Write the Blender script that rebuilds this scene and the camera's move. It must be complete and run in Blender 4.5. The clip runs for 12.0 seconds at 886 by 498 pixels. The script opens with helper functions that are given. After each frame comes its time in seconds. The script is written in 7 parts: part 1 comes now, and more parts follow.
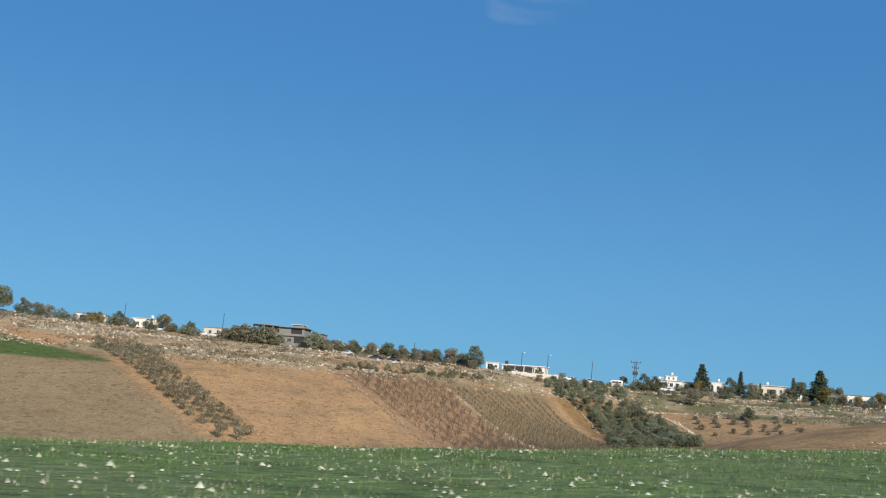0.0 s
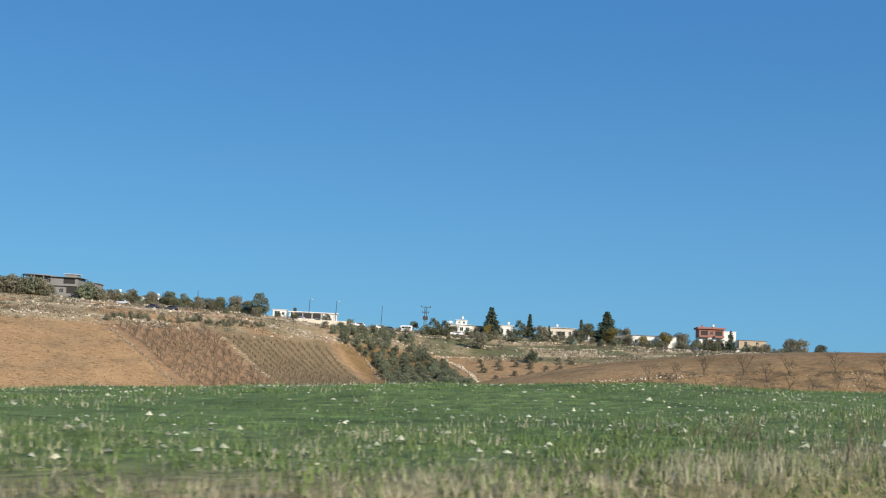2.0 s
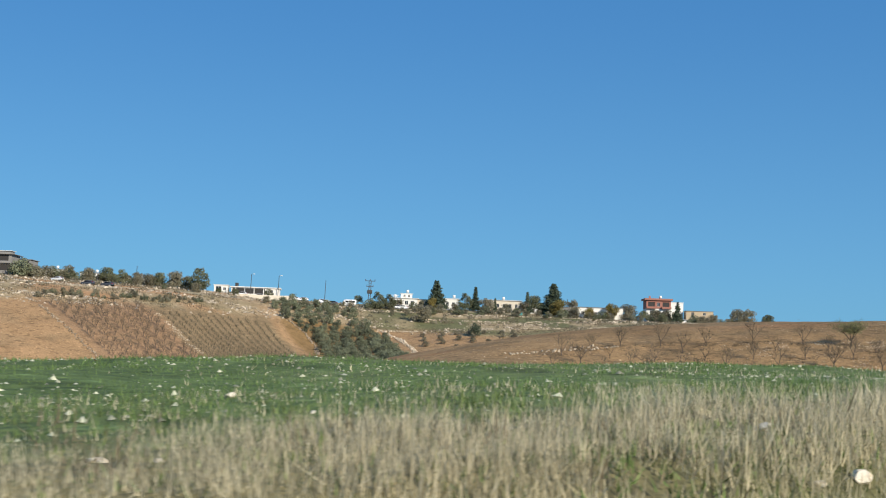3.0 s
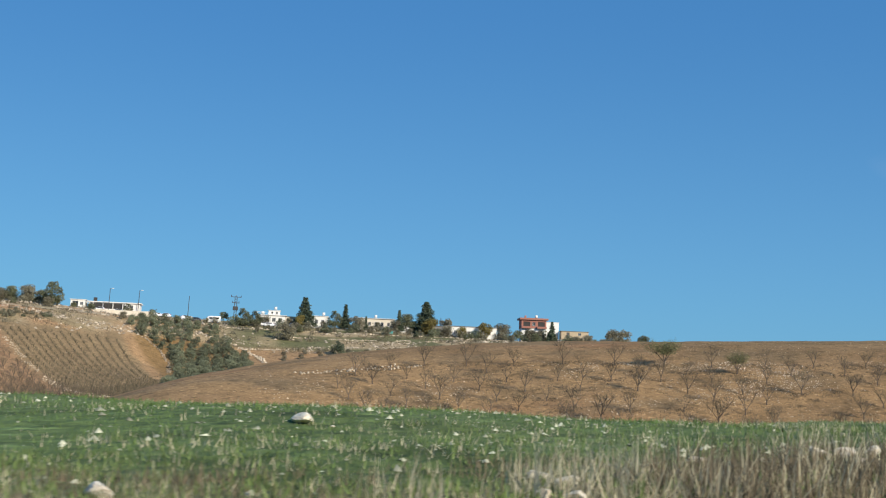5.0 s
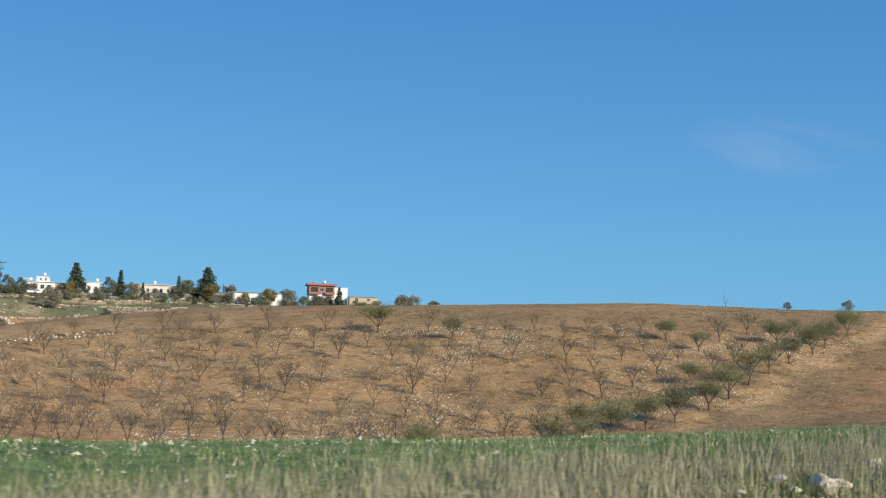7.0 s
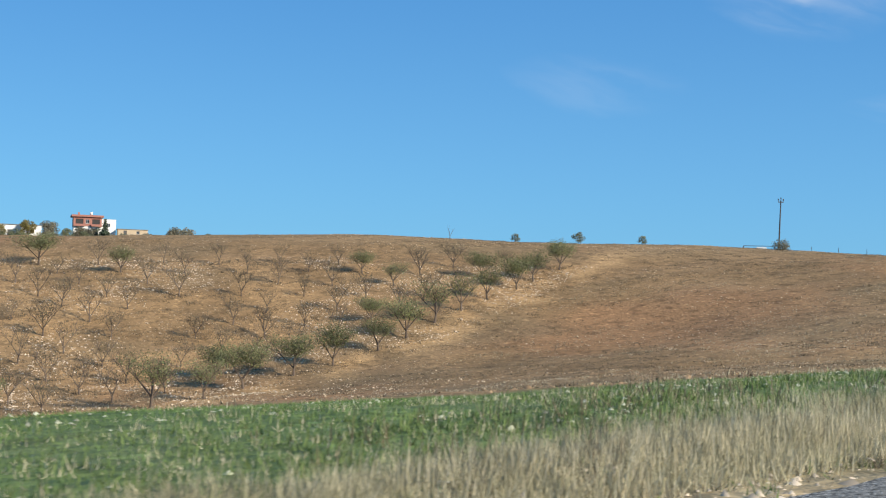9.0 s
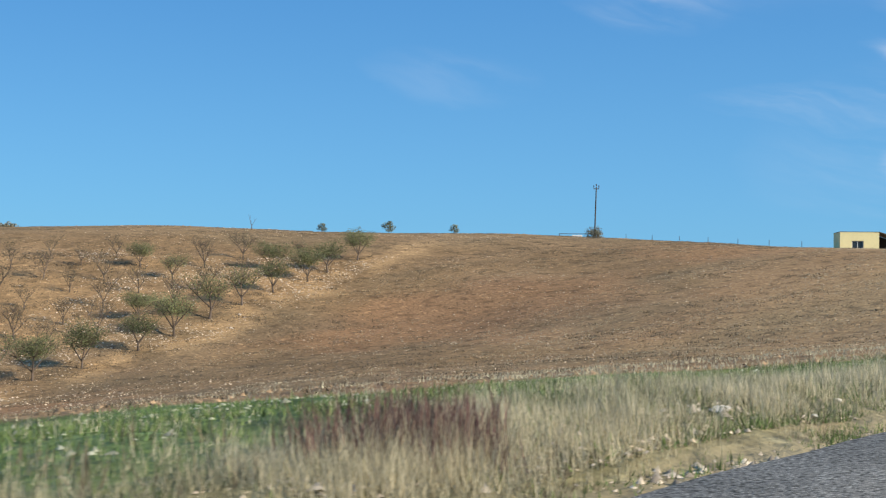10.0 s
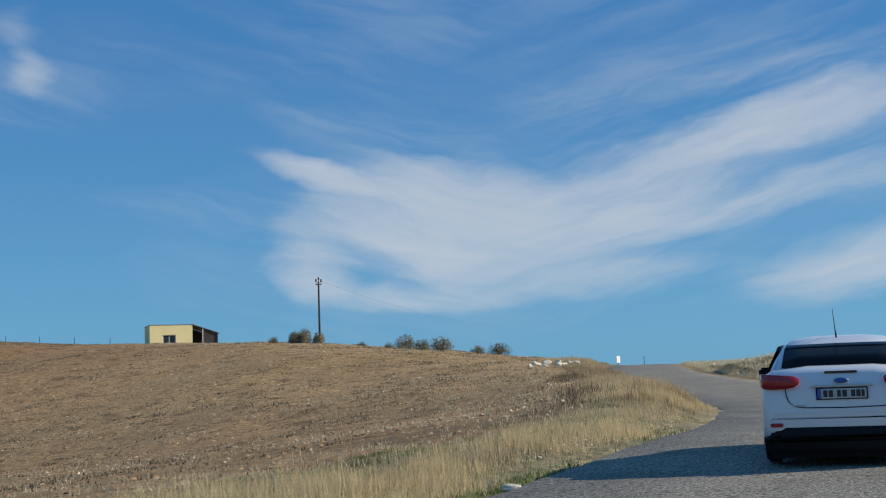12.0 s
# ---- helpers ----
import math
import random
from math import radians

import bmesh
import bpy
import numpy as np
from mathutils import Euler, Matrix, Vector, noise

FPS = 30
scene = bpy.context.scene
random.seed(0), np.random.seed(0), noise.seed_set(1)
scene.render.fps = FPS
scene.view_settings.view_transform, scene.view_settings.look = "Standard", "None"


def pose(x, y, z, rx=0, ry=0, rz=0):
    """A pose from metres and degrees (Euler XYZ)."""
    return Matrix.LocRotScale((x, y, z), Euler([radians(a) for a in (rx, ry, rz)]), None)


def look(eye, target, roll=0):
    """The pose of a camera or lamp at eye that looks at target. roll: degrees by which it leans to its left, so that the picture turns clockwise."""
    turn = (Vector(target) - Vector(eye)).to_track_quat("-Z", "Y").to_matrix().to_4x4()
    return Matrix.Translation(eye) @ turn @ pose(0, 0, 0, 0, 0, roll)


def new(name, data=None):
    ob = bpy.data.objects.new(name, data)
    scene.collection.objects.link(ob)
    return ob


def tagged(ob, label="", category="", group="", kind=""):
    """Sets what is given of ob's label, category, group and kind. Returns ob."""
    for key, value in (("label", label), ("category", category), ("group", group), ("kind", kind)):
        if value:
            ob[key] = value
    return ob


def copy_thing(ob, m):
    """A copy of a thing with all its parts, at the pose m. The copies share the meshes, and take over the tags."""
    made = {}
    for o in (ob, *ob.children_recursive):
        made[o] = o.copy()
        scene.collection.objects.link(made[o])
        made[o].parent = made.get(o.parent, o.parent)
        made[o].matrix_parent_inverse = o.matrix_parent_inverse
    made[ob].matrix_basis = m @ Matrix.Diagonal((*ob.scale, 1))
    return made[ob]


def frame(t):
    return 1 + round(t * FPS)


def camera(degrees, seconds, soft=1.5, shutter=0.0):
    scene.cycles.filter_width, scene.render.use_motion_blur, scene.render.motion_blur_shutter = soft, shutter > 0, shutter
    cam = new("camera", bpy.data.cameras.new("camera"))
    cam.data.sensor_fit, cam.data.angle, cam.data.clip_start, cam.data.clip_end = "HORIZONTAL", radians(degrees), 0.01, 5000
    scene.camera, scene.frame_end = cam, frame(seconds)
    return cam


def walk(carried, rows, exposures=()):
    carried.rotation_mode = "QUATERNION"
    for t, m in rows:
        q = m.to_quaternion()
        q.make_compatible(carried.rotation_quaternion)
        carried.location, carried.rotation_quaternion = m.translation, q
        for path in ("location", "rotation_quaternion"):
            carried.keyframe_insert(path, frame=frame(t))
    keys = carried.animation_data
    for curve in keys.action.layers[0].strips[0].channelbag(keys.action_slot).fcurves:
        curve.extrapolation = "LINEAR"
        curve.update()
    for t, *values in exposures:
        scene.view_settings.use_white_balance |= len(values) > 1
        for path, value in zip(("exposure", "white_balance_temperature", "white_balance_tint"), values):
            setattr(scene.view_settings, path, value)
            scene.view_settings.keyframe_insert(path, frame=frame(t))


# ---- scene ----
cam = camera(38.55, 12.0, soft=1.1, shutter=0.08)
EYE = 1.35
# seconds, place in metres from the first eye, turn in degrees
ROWS = [
    (0.0, 0.000, 0.000, 0.000, 97.997, -4.197, -0.022),
    (0.5, 4.351, 2.435, 0.160, 99.042, -4.021, -1.630),
    (1.0, 8.697, 4.851, 0.320, 98.200, -3.042, -5.377),
    (1.5, 13.034, 7.245, 0.480, 97.039, -2.914, -6.967),
    (2.0, 17.360, 9.606, 0.641, 96.142, -2.700, -7.483),
    (2.5, 21.677, 11.931, 0.801, 95.392, -2.178, -8.145),
    (3.0, 25.987, 14.222, 0.962, 95.043, -2.054, -8.997),
    (5.0, 43.238, 23.107, 1.624, 96.078, -2.400, -13.004),
    (5.5, 47.602, 25.279, 1.789, 96.206, -2.215, -14.493),
    (6.0, 52.006, 27.421, 1.952, 96.022, -2.058, -16.358),
    (6.5, 56.471, 29.513, 2.111, 95.498, -1.847, -18.561),
    (7.0, 61.017, 31.529, 2.264, 94.869, -1.706, -20.818),
    (9.0, 80.083, 38.592, 2.720, 92.177, -1.593, -29.016),
    (9.5, 84.957, 40.151, 2.794, 91.885, -1.370, -31.797),
    (10.0, 89.851, 41.655, 2.861, 91.964, -0.781, -35.422),
    (10.5, 94.756, 43.123, 2.922, 92.736, -0.539, -42.333),
    (11.0, 99.670, 44.569, 2.980, 93.848, -1.019, -52.050),
    (11.5, 104.592, 45.996, 3.036, 94.714, 0.251, -59.043),
    (12.0, 109.521, 47.409, 3.092, 96.220, 2.051, -62.551),
]
walk(cam, [(t, pose(x, y, EYE + z, rx, ry, rz)) for t, x, y, z, rx, ry, rz in ROWS],
     exposures=[(0.0, 0.1), (1.5, 0.15), (3.0, 0.18), (5.5, 0.15), (7.0, 0.29), (9.0, 0.47), (10.5, 0.38), (11.2, 0.27), (11.6, 0.18), (12.0, 0.0)])

# ---- light: a clear autumn sky and a low sun ----
SUN_TO = Vector((0.50, -0.87, 0.0)).normalized()
SUN_ELEVATION = radians(26)
world = bpy.data.worlds.new("sky")
scene.world = world
world.use_nodes = True
wn, wl = world.node_tree.nodes, world.node_tree.links
wn.clear()


def wnode(kind, **values):
    n = wn.new(kind)
    for key, value in values.items():
        n.inputs[key.replace("_", " ")].default_value = value
    return n


def wmath(op, a, b=None, clamp=False):
    n = wn.new("ShaderNodeMath")
    n.operation, n.use_clamp = op, clamp
    for k, v in enumerate((a, b)):
        if v is None:
            continue
        if isinstance(v, (int, float)):
            n.inputs[k].default_value = v
        else:
            wl.new(v, n.inputs[k])
    return n.outputs[0]


sky = wn.new("ShaderNodeTexSky")
sky.sky_type, sky.sun_disc = "NISHITA", False
sky.sun_elevation, sky.sun_rotation = SUN_ELEVATION, math.atan2(SUN_TO.x, SUN_TO.y)
sky.air_density, sky.dust_density, sky.ozone_density, sky.altitude = 1.0, 0.7, 2.5, 600
coord = wn.new("ShaderNodeTexCoord")
apart = wn.new("ShaderNodeSeparateXYZ")
wl.new(coord.outputs["Generated"], apart.inputs[0])
azimuth = wmath("ARCTAN2", apart.outputs[1], apart.outputs[0])  # 0 to the east, in radians
level = wmath("ARCSINE", apart.outputs[2])
plan = wn.new("ShaderNodeCombineXYZ")
wl.new(wmath("MULTIPLY", azimuth, 57.3), plan.inputs[0])
wl.new(wmath("MULTIPLY", level, 57.3), plan.inputs[1])


def along(u0, v0, turn, wide, high):
    """Coordinates turned into a streak's own frame and scaled by its half-lengths."""
    c, s = math.cos(radians(turn)), math.sin(radians(turn))
    u = wmath("ADD", wmath("MULTIPLY", u0, c / wide), wmath("MULTIPLY", v0, s / wide))
    v = wmath("ADD", wmath("MULTIPLY", u0, -s / high), wmath("MULTIPLY", v0, c / high))
    return u, v


def grain(turn, stretch, scale, detail, rough, warp, offset):
    """Fibrous noise drawn out along one slant of the sky."""
    u, v = along(bearing, rise, turn, stretch, 1.0)
    at = wn.new("ShaderNodeCombineXYZ")
    wl.new(u, at.inputs[0])
    wl.new(v, at.inputs[1])
    at.inputs[2].default_value = offset
    n = wn.new("ShaderNodeTexNoise")
    n.inputs["Scale"].default_value, n.inputs["Detail"].default_value = scale, detail
    n.inputs["Roughness"].default_value, n.inputs["Distortion"].default_value = rough, warp
    wl.new(at.outputs[0], n.inputs["Vector"])
    return n.outputs["Fac"]


def swirl(seed_off, amount):
    """Slow wandering offsets that fray the outlines."""
    n = wn.new("ShaderNodeTexNoise")
    n.inputs["Scale"].default_value, n.inputs["Detail"].default_value, n.inputs["Roughness"].default_value = 0.22, 4.0, 0.55
    m = wn.new("ShaderNodeMapping")
    m.inputs["Location"].default_value = (seed_off, seed_off * 1.7, 0)
    m.inputs["Scale"].default_value = (0.6, 1.3, 1.0)
    wl.new(plan.outputs[0], m.inputs[0])
    wl.new(m.outputs[0], n.inputs["Vector"])
    return wmath("MULTIPLY", wmath("SUBTRACT", n.outputs["Fac"], 0.5), amount)


bearing = wmath("ADD", wmath("MULTIPLY", azimuth, 57.3), swirl(3.1, 4.0))
rise = wmath("ADD", wmath("MULTIPLY", level, 57.3), swirl(8.7, 2.0))


def puff(az, el, wide, high, turn=0.0, gain=1.0):
    """A soft lens-shaped mask about a bearing and a height, in degrees."""
    u, v = along(wmath("SUBTRACT", bearing, az), wmath("SUBTRACT", rise, el), turn, wide, high)
    r = wmath("ADD", wmath("MULTIPLY", u, u), wmath("MULTIPLY", v, v))
    return wmath("MULTIPLY", wmath("SUBTRACT", 1.0, r, clamp=True), gain)


def joined(*masks):
    """Overlapping masks, each filling what the others leave."""
    clear = None
    for m in masks:
        gap = wmath("SUBTRACT", 1.0, m, clamp=True)
        clear = gap if clear is None else wmath("MULTIPLY", clear, gap)
    return wmath("SUBTRACT", 1.0, clear)


def eased(value, low, high):
    n = wn.new("ShaderNodeMapRange")
    n.interpolation_type = "SMOOTHSTEP"
    n.inputs["From Min"].default_value, n.inputs["From Max"].default_value = low, high
    wl.new(value, n.inputs["Value"])
    return n.outputs[0]


body = joined(
    puff(27.5, 7.6, 7.5, 3.6, 10, 1.0), puff(25.5, 7.2, 10.0, 3.4, 0, 0.6), puff(33.2, 9.8, 4.2, 0.9, 24, 0.8), puff(33.4, 5.6, 2.1, 2.5, -14, 0.85), puff(29, 4.1, 6.5, 0.9, 5, 0.8),
    puff(20, 4.6, 8, 1.2, -4, 0.7), puff(21, 7.2, 8, 2.2, -12, 0.75), puff(14.2, 10.4, 12, 2.0, -14, 0.85), puff(13.0, 7.8, 11, 1.6, -10, 0.8),
    puff(8.5, 4.8, 7.5, 2.0, -7, 0.8), puff(45.4, 13.9, 1.7, 1.3, 0, 0.58), puff(45.8, 16.0, 1.7, 1.7, 0, 0.4))
veil = joined(
    puff(12, 12.6, 16, 4.0, -14, 0.75), puff(21, 12.0, 5, 1.0, 20, 0.5), puff(38.5, 8.3, 5.0, 1.0, 4, 0.5), puff(30, 11.6, 6.5, 1.3, 8, 0.5), puff(22, 8, 20, 6.5, -8, 0.5),
    puff(87.6, 19.5, 2.4, 1.5, 0, 0.45), puff(54.4, 9.7, 4.5, 1.3, 5, 0.22), puff(26, 16.5, 22, 4.0, -6, 0.35), puff(45.2, 13.2, 4.2, 1.8, 0, 0.4))
falling = wmath("ADD", wmath("MULTIPLY", grain(16, 5.0, 0.34, 3.0, 0.5, 0.25, 3.0), 0.6), wmath("MULTIPLY", grain(14, 6.0, 1.1, 4.0, 0.6, 0.2, 9.0), 0.4))
rising = wmath("ADD", wmath("MULTIPLY", grain(-15, 6.0, 0.34, 3.0, 0.5, 0.25, 5.0), 0.6), wmath("MULTIPLY", grain(-13, 7.0, 1.1, 4.0, 0.6, 0.2, 7.0), 0.4))
turnover = eased(bearing, 19.0, 29.0)
fibre = wmath("ADD", wmath("MULTIPLY", falling, turnover), wmath("MULTIPLY", rising, wmath("SUBTRACT", 1.0, turnover)))
ragged = wmath("MULTIPLY", wmath("SUBTRACT", fibre, 0.5), 2.0)
thick = wmath("MULTIPLY", eased(wmath("ADD", body, wmath("MULTIPLY", ragged, 0.8)), 0.1, 1.3), eased(body, 0.0, 0.6))
haze = wmath("MULTIPLY", veil, eased(wmath("ADD", fibre, 0.0), 0.38, 0.68))
cover_of_sky = wmath("MULTIPLY", joined(thick, wmath("MULTIPLY", haze, 0.62)), 0.80, clamp=True)

fleece = wnode("ShaderNodeRGB")
fleece.outputs[0].default_value = (0.80, 0.86, 0.93, 1)
light_sky = wn.new("ShaderNodeBackground")
light_sky.inputs["Strength"].default_value = 0.075
tint = wn.new("ShaderNodeMix")
tint.data_type, tint.blend_type = "RGBA", "MULTIPLY"
tint.inputs["Factor"].default_value = 1.0
wl.new(sky.outputs[0], tint.inputs["A"])
tint.inputs["B"].default_value = (0.51, 0.98, 1.31, 1)
depth_of_blue = wn.new("ShaderNodeMix")
depth_of_blue.data_type = "RGBA"
wl.new(eased(wmath("MULTIPLY", level, 57.3), -3.0, 19.0), depth_of_blue.inputs["Factor"])
depth_of_blue.inputs["A"].default_value = (2.0, 5.2, 8.5, 1)
depth_of_blue.inputs["B"].default_value = (0.80, 2.95, 6.75, 1)
even = wn.new("ShaderNodeMix")
even.data_type = "RGBA"
even.inputs["Factor"].default_value = 0.75
wl.new(depth_of_blue.outputs["Result"], even.inputs["B"])
wl.new(tint.outputs["Result"], even.inputs["A"])
wl.new(even.outputs["Result"], light_sky.inputs["Color"])
light_cloud = wn.new("ShaderNodeBackground")
light_cloud.inputs["Strength"].default_value = 0.72
wl.new(fleece.outputs[0], light_cloud.inputs["Color"])
both = wn.new("ShaderNodeMixShader")
wl.new(cover_of_sky, both.inputs[0])
wl.new(light_sky.outputs[0], both.inputs[1])
wl.new(light_cloud.outputs[0], both.inputs[2])
wout = wn.new("ShaderNodeOutputWorld")
wl.new(both.outputs[0], wout.inputs[0])

sun = new("sun", bpy.data.lights.new("sun", "SUN"))
sun.data.energy, sun.data.angle, sun.data.color = 4.9, radians(0.55), (1.0, 0.91, 0.77)
sun_way = Vector((SUN_TO.x * math.cos(SUN_ELEVATION), SUN_TO.y * math.cos(SUN_ELEVATION), math.sin(SUN_ELEVATION)))
sun.matrix_world = look((0, -60, 80), Vector((0, -60, 80)) - sun_way)


# ---- materials ----
def surface(name, base, rough=0.85, fine=(8.0, 0.25), broad=(0.6, 0.25), bump=(12.0, 0.3, 0.02), metal=0.0, island=0.0, each=0.0, tint=None, attribute="", coat=0.0, spec=None, streak=0.0, flecks=()):
    """A plain stuff with grain and slow variation. tint: a second colour that shows in patches."""
    m = bpy.data.materials.new(name)
    m.use_nodes = True
    nodes, links = m.node_tree.nodes, m.node_tree.links
    b = nodes["Principled BSDF"]
    b.inputs["Roughness"].default_value, b.inputs["Metallic"].default_value = rough, metal
    b.inputs["Coat Weight"].default_value = coat
    if spec is not None:
        b.inputs["Specular IOR Level"].default_value = spec
    at = nodes.new("ShaderNodeTexCoord").outputs["Object"]

    def noise_at(scale, detail):
        n = nodes.new("ShaderNodeTexNoise")
        n.inputs["Scale"].default_value, n.inputs["Detail"].default_value = scale, detail
        links.new(at, n.inputs["Vector"])
        return n.outputs["Fac"]

    def calc(op, a, c):
        n = nodes.new("ShaderNodeMath")
        n.operation = op
        for k, v in enumerate((a, c)):
            if isinstance(v, (int, float)):
                n.inputs[k].default_value = v
            else:
                links.new(v, n.inputs[k])
        return n.outputs[0]

    factor = 1.0
    for scale, amount, detail in ((*fine, 4.0), (*broad, 3.0)):
        if amount:
            factor = calc("ADD", factor, calc("MULTIPLY", calc("SUBTRACT", noise_at(scale, detail), 0.5), 2.0 * amount))
    if streak:
        mp = nodes.new("ShaderNodeMapping")
        mp.inputs["Scale"].default_value = (0.22, 1.5, 1.0)
        mp.inputs["Rotation"].default_value = (0, 0, radians(-12))
        links.new(at, mp.inputs[0])
        sn = nodes.new("ShaderNodeTexNoise")
        sn.inputs["Scale"].default_value, sn.inputs["Detail"].default_value = 0.8, 5.0
        links.new(mp.outputs[0], sn.inputs["Vector"])
        factor = calc("ADD", factor, calc("MULTIPLY", calc("SUBTRACT", sn.outputs["Fac"], 0.5), 2.0 * streak))
    for scale, low, high, gain in flecks:
        ramp = nodes.new("ShaderNodeMapRange")
        ramp.inputs["From Min"].default_value, ramp.inputs["From Max"].default_value = low, high
        links.new(noise_at(scale, 3.0), ramp.inputs["Value"])
        factor = calc("MULTIPLY", factor, calc("ADD", 1.0, calc("MULTIPLY", ramp.outputs[0], gain)))
    if island:
        g = nodes.new("ShaderNodeNewGeometry")
        factor = calc("ADD", factor, calc("MULTIPLY", calc("SUBTRACT", g.outputs["Random Per Island"], 0.5), 2.0 * island))
    if each:
        o = nodes.new("ShaderNodeObjectInfo")
        factor = calc("ADD", factor, calc("MULTIPLY", calc("SUBTRACT", o.outputs["Random"], 0.5), 2.0 * each))
    if attribute:
        a = nodes.new("ShaderNodeAttribute")
        a.attribute_name = attribute
        colour = a.outputs["Color"]
    else:
        c = nodes.new("ShaderNodeRGB")
        c.outputs[0].default_value = (*base, 1)
        colour = c.outputs[0]
    if tint:
        mix = nodes.new("ShaderNodeMix")
        mix.data_type = "RGBA"
        ramp = nodes.new("ShaderNodeMapRange")
        ramp.inputs["From Min"].default_value, ramp.inputs["From Max"].default_value = 0.42, 0.62
        links.new(noise_at(tint[1], 5.0), ramp.inputs["Value"])
        links.new(ramp.outputs[0], mix.inputs["Factor"])
        links.new(colour, mix.inputs["A"])
        mix.inputs["B"].default_value = (*tint[0], 1)
        colour = mix.outputs["Result"]
    if isinstance(factor, float):
        links.new(colour, b.inputs["Base Color"])
    else:
        v = nodes.new("ShaderNodeVectorMath")
        v.operation = "SCALE"
        links.new(colour, v.inputs[0])
        links.new(factor, v.inputs["Scale"])
        links.new(v.outputs[0], b.inputs["Base Color"])
    if bump:
        bn = nodes.new("ShaderNodeBump")
        bn.inputs["Strength"].default_value, bn.inputs["Distance"].default_value = bump[1], bump[2]
        links.new(noise_at(bump[0], 6.0), bn.inputs["Height"])
        links.new(bn.outputs[0], b.inputs["Normal"])
    return m


def leafy(name, base, island=0.35, each=0.2, lucid=0.25):
    """Thin leaves or blades: matt, a little light passing through."""
    m = surface(name, base, rough=0.7, fine=(3.0, 0.1), broad=(0.3, 0.15), bump=None, island=island, each=each, spec=0.25)
    nodes, links = m.node_tree.nodes, m.node_tree.links
    b, out = nodes["Principled BSDF"], nodes["Material Output"]
    t = nodes.new("ShaderNodeBsdfTranslucent")
    links.new(b.inputs["Base Color"].links[0].from_socket, t.inputs["Color"])
    mix = nodes.new("ShaderNodeMixShader")
    mix.inputs[0].default_value = lucid
    links.new(b.outputs[0], mix.inputs[1])
    links.new(t.outputs[0], mix.inputs[2])
    links.new(mix.outputs[0], out.inputs["Surface"])
    return m


M_GROUND = surface("soil", (0.3, 0.2, 0.1), 0.95, fine=(3.0, 0.42), broad=(0.09, 0.2), bump=(3.0, 0.9, 0.14), attribute="land", spec=0.15, streak=0.05, flecks=((0.75, 0.55, 0.68, -0.38), (2.3, 0.58, 0.68, -0.35), (1.7, 0.60, 0.68, 0.55), (0.28, 0.5, 0.7, -0.2)))
M_ROAD = surface("asphalt", (0.235, 0.212, 0.174), 0.95, fine=(42.0, 0.8), broad=(0.5, 0.2), bump=(45.0, 0.6, 0.015), tint=((0.27, 0.242, 0.198), 0.3), spec=0.1, flecks=((20.0, 0.52, 0.60, -0.6), (34.0, 0.55, 0.61, 1.0), (0.9, 0.5, 0.7, -0.15)))
M_STONE = surface("limestone", (0.80, 0.73, 0.59), 0.9, fine=(9.0, 0.2), broad=(1.6, 0.18), bump=(7.0, 0.6, 0.05), each=0.18, tint=((0.68, 0.57, 0.42), 1.3), spec=0.2)
M_STONES = surface("field_stone", (0.66, 0.52, 0.365), 0.92, fine=(6.0, 0.2), broad=(0.5, 0.2), bump=None, island=0.4, spec=0.2)
M_TANSTONE = surface("tan_field_stone", (0.50, 0.375, 0.245), 0.95, fine=(6.0, 0.2), broad=(0.5, 0.2), bump=None, island=0.5, spec=0.1)
M_WALLSTONE = surface("weathered_wall_stone", (0.31, 0.24, 0.165), 0.95, fine=(6.0, 0.25), broad=(0.3, 0.3), bump=None, island=0.5, spec=0.1)
M_CLOD = surface("pale_clod", (0.47, 0.46, 0.32), 0.95, fine=(6.0, 0.2), broad=(0.5, 0.2), bump=None, island=0.5, spec=0.1)
M_BARK = surface("bark", (0.12, 0.09, 0.065), 0.9, fine=(14.0, 0.3), broad=(2.0, 0.2), bump=None, each=0.2, spec=0.2)
M_TWIG = surface("twig", (0.135, 0.104, 0.08), 0.9, fine=(14.0, 0.2), broad=(2.0, 0.2), bump=None, each=0.25, spec=0.15)
M_VINE = surface("vine_wood", (0.15, 0.123, 0.08), 0.9, fine=(6.0, 0.2), broad=(0.3, 0.2), bump=None, island=0.2, spec=0.1)
M_WHEAT = leafy("young_wheat", (0.15, 0.225, 0.07), 0.4, 0, 0.35)
M_STRAW = leafy("dry_grass", (0.59, 0.52, 0.345), 0.4, 0, 0.45)
M_TAWNY = leafy("tawny_grass", (0.52, 0.40, 0.235), 0.45, 0, 0.45)
M_GOLDEN = leafy("golden_grass", (0.63, 0.505, 0.295), 0.45, 0, 0.45)
M_PURPLE = leafy("purple_weed", (0.15, 0.085, 0.07), 0.4, 0, 0.2)
M_WEED = leafy("dead_weed", (0.17, 0.135, 0.085), 0.4, 0, 0.2)
M_HERB = leafy("green_herb", (0.14, 0.19, 0.06), 0.5, 0, 0.2)
M_TUFT = leafy("dark_tuft", (0.185, 0.138, 0.085), 0.4, 0, 0.2)
M_OLD = leafy("old_grass", (0.34, 0.31, 0.19), 0.4, 0, 0.3)
M_ORCHARD_WEED_SHADE = leafy("orchard_weed_and_shade", (0.115, 0.09, 0.06), 0.4, 0, 0.1)
M_RUST = leafy("rusty_grass", (0.26, 0.16, 0.085), 0.4, 0, 0.2)
M_SHRUB = leafy("grey_shrub", (0.235, 0.22, 0.145), 0.4, 0.2)
M_BROW = surface("brow_limestone", (0.54, 0.44, 0.315), 0.95, fine=(3.0, 0.2), broad=(0.2, 0.25), bump=None, island=0.45, spec=0.15)
